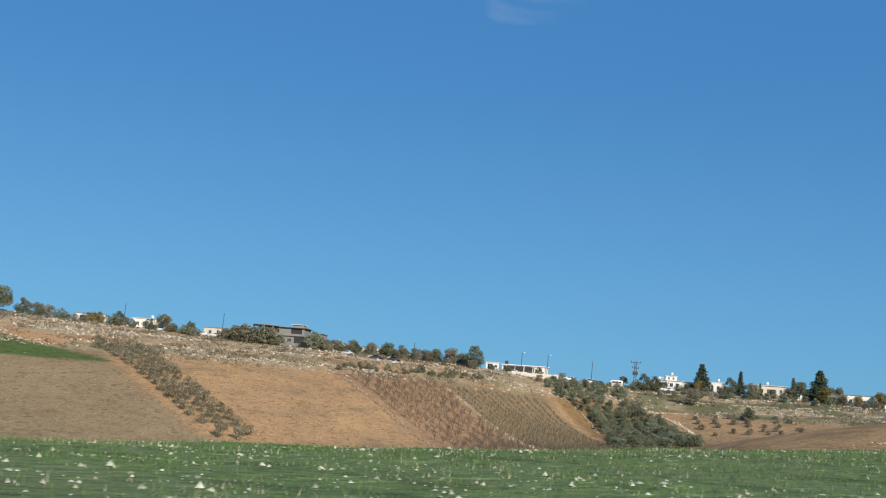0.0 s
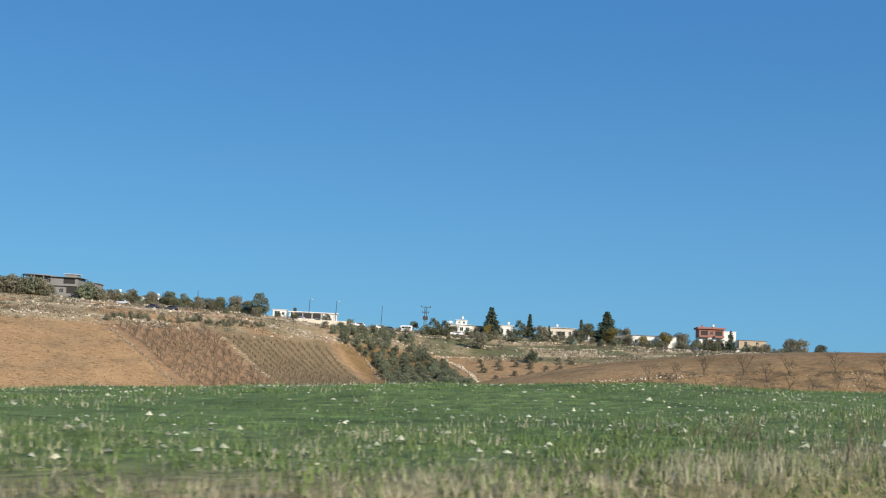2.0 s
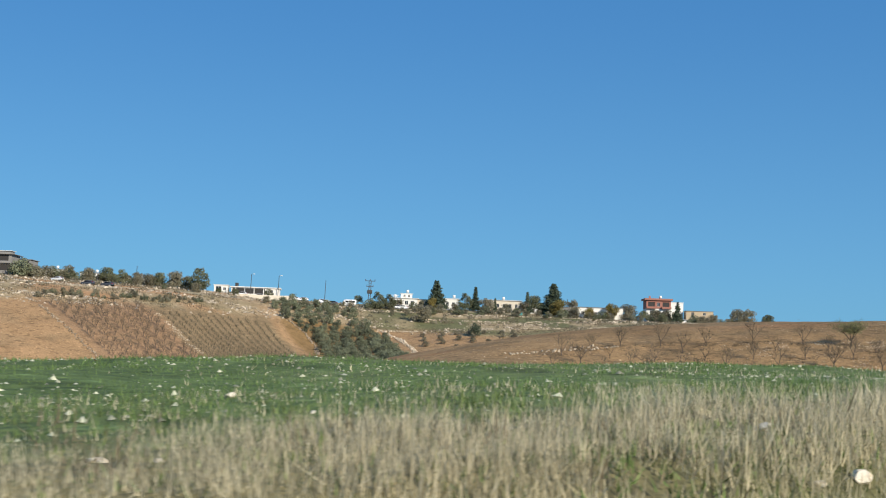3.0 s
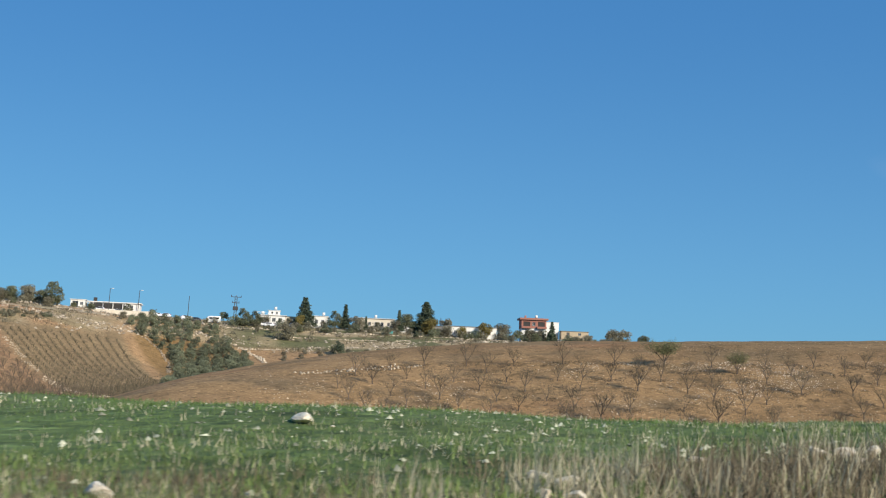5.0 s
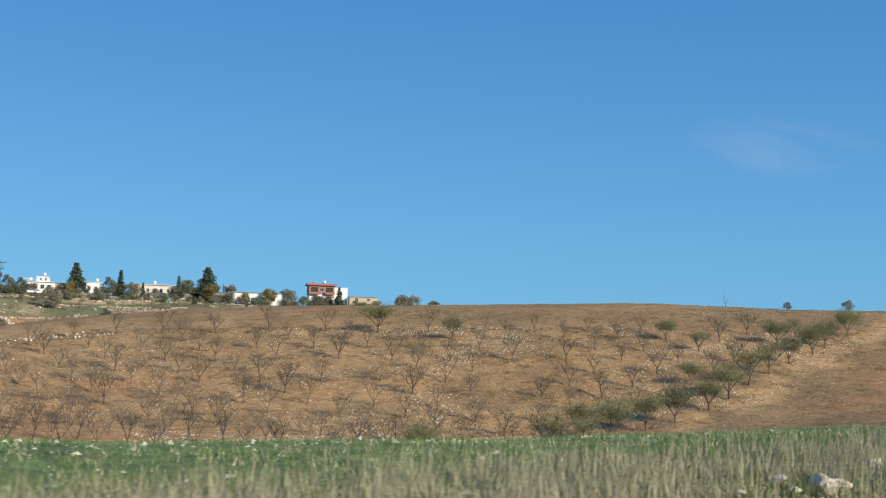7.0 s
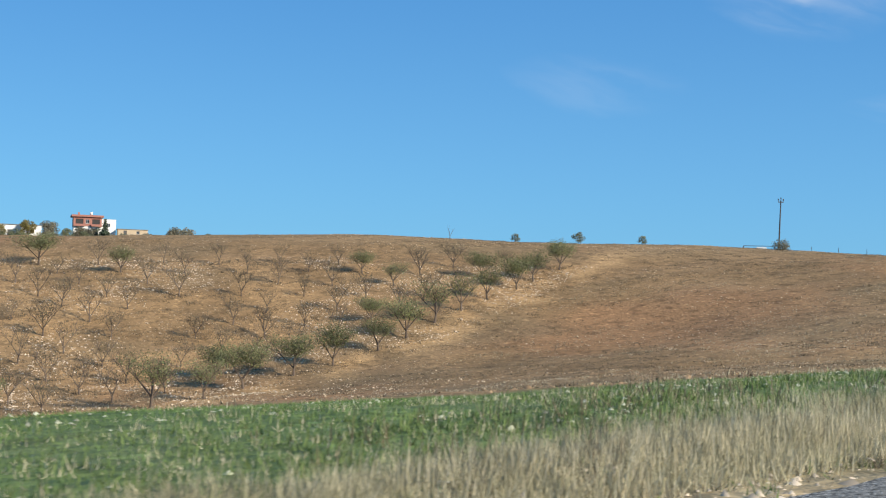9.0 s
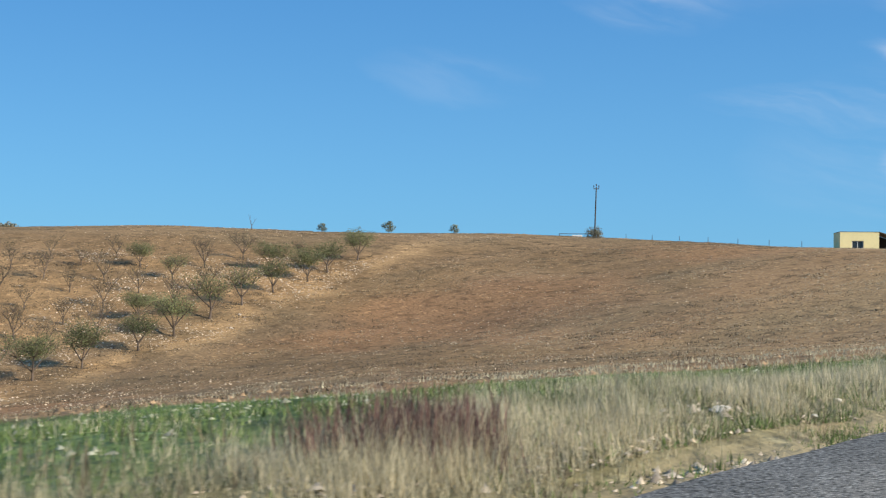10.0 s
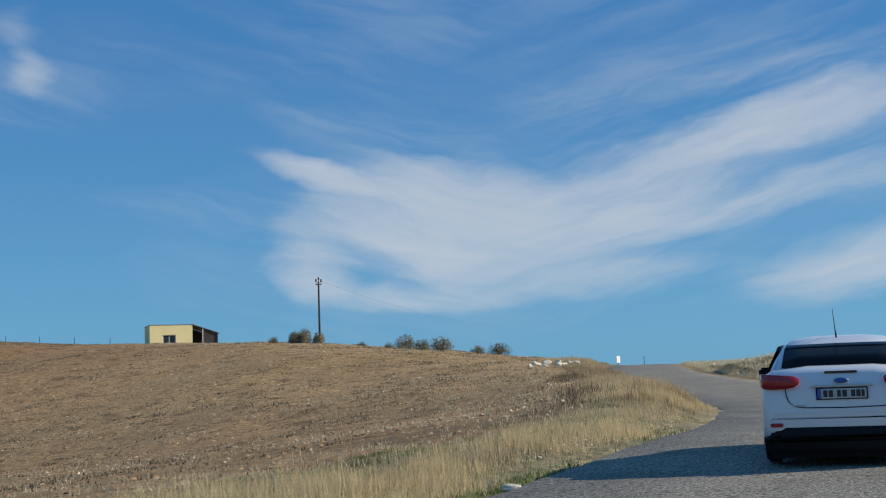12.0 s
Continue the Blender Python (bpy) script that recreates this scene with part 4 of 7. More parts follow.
# ---- buildings ----
def wall_face(bm, w, h, holes, m, deep=0.22):
    """One upright face, w by h, with recessed openings (x0, z0, x1, z1); local x along it, y inwards."""
    xs = sorted({0.0, w, *[v for o in holes for v in (o[0], o[2])]})
    zs = sorted({0.0, h, *[v for o in holes for v in (o[1], o[3])]})

    def quad(*pts):
        bm.faces.new([bm.verts.new(m @ Vector(q)) for q in pts])

    for a, b in zip(xs, xs[1:]):
        for c, d in zip(zs, zs[1:]):
            mx, mz = (a + b) / 2, (c + d) / 2
            if any(o[0] < mx < o[2] and o[1] < mz < o[3] for o in holes):
                continue
            quad((a, 0, c), (b, 0, c), (b, 0, d), (a, 0, d))
    for x0, z0, x1, z1 in holes:
        quad((x0, 0, z0), (x0, deep, z0), (x0, deep, z1), (x0, 0, z1))
        quad((x1, 0, z0), (x1, 0, z1), (x1, deep, z1), (x1, deep, z0))
        quad((x0, 0, z0), (x1, 0, z0), (x1, deep, z0), (x0, deep, z0))
        quad((x0, 0, z1), (x0, deep, z1), (x1, deep, z1), (x1, 0, z1))
        quad((x0, deep, z0), (x1, deep, z0), (x1, deep, z1), (x0, deep, z1))


def block(parent, w, d, h, wall, front=(), east=(), at=(0, 0, 0), name="wall", roof=0.15, over=0.2, roof_mat=None, foot=1.2, label=""):
    """A flat-roofed volume: walls with recessed openings, windows and doors in them, and a roof slab."""
    bm = bmesh.new()
    o = Matrix.Translation(at)
    faces = ((w, front, o @ Matrix.Translation((-w / 2, -d / 2, 0))), (d, east, o @ Matrix.Translation((w / 2, -d / 2, 0)) @ Matrix.Rotation(radians(90), 4, "Z")),
             (w, (), o @ Matrix.Translation((w / 2, d / 2, 0)) @ Matrix.Rotation(radians(180), 4, "Z")), (d, (), o @ Matrix.Translation((-w / 2, d / 2, 0)) @ Matrix.Rotation(radians(270), 4, "Z")))
    for length, holes, m in faces:
        wall_face(bm, length, h, holes, m)
    if foot and at[2] == 0:
        box(bm, at[0] - w / 2 + 0.01, at[0] + w / 2 - 0.01, at[1] - d / 2 + 0.01, at[1] + d / 2 - 0.01, -foot, 0.0)
    body = part(name, bm, wall, parent, label)
    part("roof", boxed(at[0] - w / 2 - over, at[0] + w / 2 + over, at[1] - d / 2 - over, at[1] + d / 2 + over, at[2] + h, at[2] + h + roof), roof_mat or M_CONCRETE, parent)
    for length, holes, m in faces[:2]:
        for x0, z0, x1, z1 in holes:
            door = z0 < 0.1 and x1 - x0 < 2
            wide = x1 - x0 > 2.6
            b = boxed(x0 + 0.03, x1 - 0.03, 0.14, 0.17, z0 + 0.02, z1 - 0.03, m)
            # wide holes are closed by a near-black sheet, painting the shade within
            name_p = "opening" if wide else "door" if door else "window"
            pane = part(name_p, b, M_DARK if wide else M_STEEL if door else M_PANE, parent)
            if not wide and not door:
                fb = bmesh.new()
                for q in ((x0, x0 + 0.07, z0, z1), (x1 - 0.07, x1, z0, z1), (x0, x1, z0, z0 + 0.07), (x0, x1, z1 - 0.07, z1), ((x0 + x1) / 2 - 0.03, (x0 + x1) / 2 + 0.03, z0, z1)):
                    box(fb, q[0], q[1], 0.10, 0.137, q[2], q[3], m)
                part("window_frame", fb, M_FRAME, pane)
                part("window_sill", boxed(x0 - 0.1, x1 + 0.1, -0.12, 0.1, z0 - 0.08, z0 - 0.004, m), M_CONCRETE, pane)
    return body


def house(label, x, y, turn, base=None, name="house", category="house"):
    z = ground_at(x, y) if base is None else base
    return thing(name, Matrix.Translation((x, y, z)) @ Matrix.Rotation(radians(turn), 4, "Z"), label, category)


def windows(n, w, z0=1.0, z1=2.2, wide=1.2, margin=0.8):
    gap = (w - 2 * margin) / n
    return [(margin + gap * (k + 0.5) - wide / 2, z0, margin + gap * (k + 0.5) + wide / 2, z1) for k in range(n)]


def tank(parent, x, y, z):
    """A roof water tank on its stand."""
    bm = bmesh.new()
    bmesh.ops.create_cone(bm, cap_ends=True, segments=14, radius1=0.55, radius2=0.5, depth=1.0, matrix=Matrix.Translation((x, y, z + 0.9)))
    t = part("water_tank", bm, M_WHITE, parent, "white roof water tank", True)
    for sx in (-0.35, 0.35):
        for sy in (-0.35, 0.35):
            part("leg", boxed(x + sx - 0.04, x + sx + 0.04, y + sy - 0.04, y + sy + 0.04, z, z + 0.42), M_STEEL, t)


# the unfinished concrete house on the brow
h = house("unfinished two-storey grey concrete house with rounded slabs", -59, 462, -8, base=ground_at(-59, 462) + 0.1)
block(h, 20, 10, 3.1, M_CONCRETE, [(1.0, 0.6, 5.5, 2.7), (6.6, 0.9, 7.8, 2.2), (9.0, 0.1, 9.9, 2.2), (11.5, 0.9, 12.9, 2.2), (14.0, 0.6, 18.6, 2.7)], over=0.6, foot=3)
block(h, 17, 9, 2.9, M_CONCRETE, [(0.8, 0.7, 5.0, 2.6), (6.0, 0.9, 7.4, 2.2), (12.0, 0.7, 16.0, 2.6)], at=(-1, 0.5, 3.25), name="upper_wall", over=0.9)
bm = bmesh.new()
bmesh.ops.create_cone(bm, cap_ends=True, segments=28, radius1=5.6, radius2=5.6, depth=0.28, matrix=Matrix.Translation((-6.5, -2.5, 6.45)))
part("round_slab", bm, M_CONCRETE, h)
for k in range(5):
    t = radians(200 + 35 * k)
    part("column", boxed(-6.5 + 5.1 * math.cos(t) - 0.15, -6.5 + 5.1 * math.cos(t) + 0.15, -2.5 + 5.1 * math.sin(t) - 0.15, -2.5 + 5.1 * math.sin(t) + 0.15, -1.5, 6.3), M_CONCRETE, h)
block(h, 4.2, 4, 1.1, M_CONCRETE, [], at=(4.5, 0, 6.3), name="stair_head", over=0.4, roof_mat=M_WHITE)
block(h, 4.0, 8, 4.6, M_CONCRETE, [(0.6, 0.6, 3.4, 2.1), (0.6, 2.8, 3.4, 4.2)], at=(11.8, 1, 0), name="side_wall", over=0.4, foot=3)

# the low long building; a near-black sheet paints the shade of its front
h = house("long low white building with a deep shaded veranda", 30, 488, -4)
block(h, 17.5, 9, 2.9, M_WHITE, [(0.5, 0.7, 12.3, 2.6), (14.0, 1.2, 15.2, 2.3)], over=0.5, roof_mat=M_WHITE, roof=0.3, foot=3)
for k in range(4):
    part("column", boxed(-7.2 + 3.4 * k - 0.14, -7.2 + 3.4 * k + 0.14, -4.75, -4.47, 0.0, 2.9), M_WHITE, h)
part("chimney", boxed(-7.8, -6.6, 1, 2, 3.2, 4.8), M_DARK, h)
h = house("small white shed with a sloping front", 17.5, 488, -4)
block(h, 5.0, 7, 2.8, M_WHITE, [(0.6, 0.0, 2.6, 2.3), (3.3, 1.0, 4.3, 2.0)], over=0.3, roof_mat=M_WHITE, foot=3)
# white houses along the brow
h = house("white two-level house with arches and a balcony", 85.5, 492, -5)
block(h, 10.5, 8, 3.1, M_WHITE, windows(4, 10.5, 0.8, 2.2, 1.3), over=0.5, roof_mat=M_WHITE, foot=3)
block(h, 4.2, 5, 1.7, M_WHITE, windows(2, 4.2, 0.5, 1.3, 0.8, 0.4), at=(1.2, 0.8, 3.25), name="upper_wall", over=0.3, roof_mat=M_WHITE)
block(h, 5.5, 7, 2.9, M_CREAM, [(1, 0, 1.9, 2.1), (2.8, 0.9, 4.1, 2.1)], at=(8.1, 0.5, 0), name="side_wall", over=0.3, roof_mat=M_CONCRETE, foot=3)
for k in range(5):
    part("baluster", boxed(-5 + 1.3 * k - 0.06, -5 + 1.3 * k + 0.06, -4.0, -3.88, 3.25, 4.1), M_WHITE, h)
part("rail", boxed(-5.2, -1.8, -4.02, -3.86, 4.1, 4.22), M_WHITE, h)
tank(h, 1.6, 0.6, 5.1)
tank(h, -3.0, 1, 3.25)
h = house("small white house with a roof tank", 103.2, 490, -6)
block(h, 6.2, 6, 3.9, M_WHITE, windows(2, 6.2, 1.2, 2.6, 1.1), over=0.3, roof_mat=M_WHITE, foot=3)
tank(h, 1.5, 0, 4.05)
h = house("cream house with a long row of windows", 126, 500, -8)
block(h, 13.5, 8, 4.4, M_CREAM, windows(5, 13.5, 1.7, 3.1, 1.0), over=0.5, roof_mat=M_WHITE, foot=4)
tank(h, 0, 0, 4.55)
h = house("long low white farm building with a grey gable end", 160, 487, -7)
block(h, 19, 8, 3.9, M_WHITE, [(3.0, 1.2, 4.2, 2.4), (8.0, 0.0, 9.1, 2.2), (12, 1.2, 13.2, 2.4), (15.5, 1.2, 16.7, 2.4)], over=0.35, roof_mat=M_CONCRETE, foot=4)
block(h, 5.5, 7, 3.6, M_CONCRETE, [(1.5, 0.0, 3.2, 2.3)], at=(-12.3, 0, 0), name="side_wall", over=0.3, foot=4)
tank(h, 5, 0, 4.1)
h = house("red and white two-storey house with balconies", 188.4, 500, -10, base=22.6)
block(h, 9.5, 9, 3.2, M_WHITE, windows(3, 9.5, 0.6, 2.4, 1.5), over=0.1, foot=6)
block(h, 9.7, 9, 3.2, M_BRICK_RED, [(0.7, 0.4, 3.4, 2.5), (4.2, 0.9, 5.4, 2.3), (6.4, 0.4, 9.1, 2.5)], at=(0, 0, 3.35), name="upper_wall", over=0.7, roof_mat=M_BRICK_RED, roof=0.7)
part("balcony", boxed(-4.9, -1.0, -5.7, -4.5, 3.2, 4.0), M_BRICK_RED, h, "red balcony parapet")
part("balcony", boxed(1.2, 4.9, -5.7, -4.5, 3.2, 4.0), M_BRICK_RED, h, "red balcony parapet")
block(h, 5.0, 8, 5.9, M_WHITE, [(1.8, 3.4, 3.0, 4.6)], [(2, 1, 3.2, 2.2)], at=(7.4, 0.4, 0), name="side_wall", over=0.15, roof_mat=M_WHITE, foot=6)
part("chimney", boxed(-3.2, -2.5, 0, 0.7, 7.2, 8.4), M_BRICK_RED, h)
tank(h, 1.5, 1, 7.25)
h = house("low tan stone building at the village end", 202.8, 492, -12, base=22.6)
block(h, 10.5, 7, 2.5, M_TAN, [(2.0, 0.0, 3.2, 2.1), (6.5, 1.0, 7.6, 2.0)], over=0.25, foot=6)
# houses on the west end
h = house("low white house with a dark doorway", -133, 470, 4)
block(h, 11.5, 7, 3.0, M_WHITE, [(2.0, 0.0, 4.8, 2.4), (8.0, 1.0, 9.2, 2.1)], over=0.3, foot=4)
h = house("white house with a roof tank among trees", -112, 468, 2)
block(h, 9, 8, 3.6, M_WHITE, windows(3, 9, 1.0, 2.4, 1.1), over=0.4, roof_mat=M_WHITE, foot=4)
tank(h, 2.0, 0, 3.75)
h = house("low cream building behind parked cars", -84, 474, -3)
block(h, 14, 7, 3.2, M_CREAM, windows(4, 14, 1.0, 2.2, 1.2), over=0.3, foot=4)
for hx, hy, hw in ((-30, 502, 9), (-14, 506, 7), (-44, 500, 8), (140, 520, 9)):
    h = house("white village house behind the trees", hx, hy, rnd.uniform(-12, 8))
    block(h, hw, 7, 3.3, M_WHITE, windows(2, hw), over=0.3, roof_mat=M_CONCRETE, foot=3)
    tank(h, 1.0, 0, 3.45)

# the yellow hut on the near hill, with a lean-to roof on posts
hut_turn = -42
h = house("small yellow hut with a dark lean-to roof on posts", 212.6, 132.6, hut_turn, base=9.35, name="hut", category="hut")
block(h, 4.3, 3.8, 2.35, M_YELLOW, [(1.3, 0.45, 2.6, 1.35)], over=0.03, roof_mat=M_SHEET, roof=0.04, foot=1.5)
bm = bmesh.new()
box(bm, 0, 2.9, -1.95, 2.1, 0, 0.05, Matrix.Translation((2.15, 0, 2.36)) @ Matrix.Rotation(radians(19), 4, "Y"))
part("lean_to_roof", bm, M_SHEET, h, "dark sloping sheet roof")
bm = bmesh.new()
back = [bm.verts.new(q) for q in ((2.17, 1.88, -0.3), (4.85, 1.88, -0.3), (4.85, 1.88, 1.40), (2.17, 1.88, 2.31))]
bmesh.ops.solidify(bm, geom=[bm.faces.new(back)], thickness=0.06)
part("back_panel", bm, M_DARKSTEEL, h, "dark sheet wall under the lean-to")
bm = bmesh.new()
side = [bm.verts.new(q) for q in ((3.3, -1.80, -0.4), (4.72, -1.80, -0.4), (4.72, -1.80, 1.46), (3.3, -1.80, 1.94))]
bmesh.ops.solidify(bm, geom=[bm.faces.new(side)], thickness=0.05)
part("side_panel", bm, M_SHEET, h, "dark sheet side of the lean-to")
for px, py in ((3.2, -1.85), (4.7, -1.85), (4.7, 1.95)):
    part("post", boxed(px - 0.05, px + 0.05, py - 0.05, py + 0.05, -0.8, 2.3 - (px - 2.15) * 0.345), M_FRAME if px < 4 else M_STEEL, h)


# ---- poles and lines ----
def power_pole(label, x, y, h, lean=0.0, material=None, cross=0.55, name="power_pole"):
    t = thing(name, Matrix.Translation((x, y, ground_at(x, y))) @ Matrix.Rotation(radians(lean), 4, (0.75, 0.65, 0)) @ Matrix.Rotation(radians(-35), 4, "Z"), label, "power pole")
    part("pole", pole_mesh("pole", h - 0.25, 0.115, 0.08, material or M_WOODPOLE), None, t)
    part("cross_arm", boxed(-cross, cross, -0.05, 0.05, h - 0.55, h - 0.43), M_STEEL, t)
    for k in (-1, 0, 1):
        z = h - 0.43 if k else h - 0.25
        v, f = tube_arrays([(k * cross * 0.92, 0, z), (k * cross * 0.92, 0, z + 0.16), (k * cross * 0.92, 0, z + 0.22), (k * cross * 0.92, 0, z + 0.42)], [0.025, 0.03, 0.085, 0.06], 8)
        part("insulator", mesh_of("insulator", v, f, M_CERAMIC, True), None, t)
    return t


power_pole("tall power pole with three insulators, leaning slightly", 209.2, 173.2, 7.5, 1.4, cross=0.38)
power_pole("tall dark power pole with three insulators on the hill", 205.0, 109.2, 5.75, cross=0.26)
# a wire from the second pole towards the east
v, f = tube_arrays([(205.0 + 90 * k / 12, 109.2 + 4 * k / 12 * 3, 14.3 + 0.02 * k - 2.4 * math.sin(math.pi * k / 12)) for k in range(13)], [0.007] * 13, 4)
tagged(new("power_line", mesh_of("power_line", v, f, M_STEEL)), "thin sagging power line leaving the hill pole", "power line")
# village street poles
for px, py, ph, kind in ((-119, 462, 8.6, "plain"), (-83.5, 466, 9.0, "plain"), (-13, 482, 7.0, "plain"), (27.9, 480, 8.2, "lamp"), (37.9, 482, 8.6, "lamp"), (55.3, 486, 8.6, "plain"), (149.5, 492, 6.5, "plain")):
    t = thing("street_lamp" if kind == "lamp" else "utility_pole", Matrix.Translation((px, py, ground_at(px, py))) @ Matrix.Rotation(radians(1.5), 4, "Y"), "thin dark pole with a white lamp head" if kind == "lamp" else "thin dark utility pole above the village", "street lamp" if kind == "lamp" else "utility pole")
    part("pole", pole_mesh("pole", ph, 0.13, 0.09, M_WOODPOLE), None, t)
    if kind == "lamp":
        part("arm", boxed(0, 0.9, -0.04, 0.04, ph - 0.06, ph + 0.02), M_STEEL, t)
        part("lamp_head", boxed(0.5, 1.25, -0.16, 0.16, ph - 0.05, ph + 0.14, bevel=0.04), M_FRAME, t)
# the transformer pylon
t = thing("transformer_pylon", Matrix.Translation((72.0, 487, ground_at(72, 487))) @ Matrix.Rotation(radians(1), 4, "Y"), "steel lattice pylon carrying a transformer and cross-arms", "pylon")
for sx in (-0.38, 0.38):
    part("leg", boxed(sx - 0.1, sx + 0.1, -0.1, 0.1, -0.4, 9.6), M_DARKSTEEL, t)
for k in range(6):
    bm = bmesh.new()
    box(bm, -0.5, 0.5, -0.04, 0.04, -0.05, 0.05, Matrix.Translation((0, 0, 1.0 + 1.5 * k)) @ Matrix.Rotation(radians(38 if k % 2 else -38), 4, "Y"))
    part("brace", bm, M_DARKSTEEL, t)
part("transformer", boxed(-0.9, 0.9, -0.6, 0.6, 4.6, 6.0, bevel=0.08), M_DARKSTEEL, t)
for z, w in ((7.2, 1.3), (9.3, 1.9)):
    part("cross_arm", boxed(-w, w, -0.08, 0.08, z, z + 0.2), M_DARKSTEEL, t)
    for sx in (-w + 0.15, 0, w - 0.15):
        v, f = tube_arrays([(sx, 0, z + 0.2), (sx, 0, z + 0.4), (sx, 0, z + 0.75)], [0.06, 0.14, 0.08], 6)
        part("insulator", mesh_of("insulator", v, f, M_CERAMIC), None, t)


# ---- vehicles ----
def loft(sections, cap=True):
    """Rings of equal count joined end to end."""
    v, f, n = [], [], len(sections[0])
    for s in sections:
        v += [tuple(p) for p in s]
    for i in range(len(sections) - 1):
        for k in range(n):
            a, b = i * n + k, i * n + (k + 1) % n
            f.append((a, b, b + n, a + n))
    bm = bmesh.new()
    vs = [bm.verts.new(p) for p in v]
    for q in f:
        bm.faces.new([vs[i] for i in q])
    if cap:
        bm.faces.new(vs[:n][::-1])
        bm.faces.new(vs[-n:])
    return bm


def ring(s, hw, zb, zt, tuck=0.06, crown=0.05):
    """A body section at s along the car: half width, bottom and top heights."""
    zm = zb + (zt - zb) * 0.5
    half = [(hw - 0.10, zb), (hw - 0.03, zb + 0.05), (hw, zb + 0.16), (hw, zm), (hw - 0.02, zt - 0.16), (hw - tuck, zt - 0.05), (hw - tuck - 0.09, zt), (hw * 0.4, zt + crown * 0.8)]
    return [(-x, s, z) for x, z in half] + [(x, s, z) for x, z in reversed(half)]


def wheel(parent, x, s, r=0.32, w=0.20):
    t = bmesh.new()
    bmesh.ops.create_cone(t, cap_ends=True, segments=24, radius1=r, radius2=r, depth=w, matrix=Matrix.Translation((x, s, r)) @ Matrix.Rotation(radians(90), 4, "Y"))
    bmesh.ops.bevel(t, geom=[e for e in t.edges if len(e.link_faces) == 2 and any(len(g.verts) > 4 for g in e.link_faces)], offset=0.03, segments=2, affect="EDGES")
    tyre = part("tyre", t, M_TYRE, parent, smooth=False)
    b = bmesh.new()
    side_x = math.copysign(w / 2 + 0.004, x)
    bmesh.ops.create_cone(b, cap_ends=True, segments=20, radius1=r * 0.64, radius2=r * 0.56, depth=0.03, matrix=Matrix.Translation((x + side_x, s, r)) @ Matrix.Rotation(radians(90 if x > 0 else -90), 4, "Y"))
    part("rim", b, M_RIM, tyre)


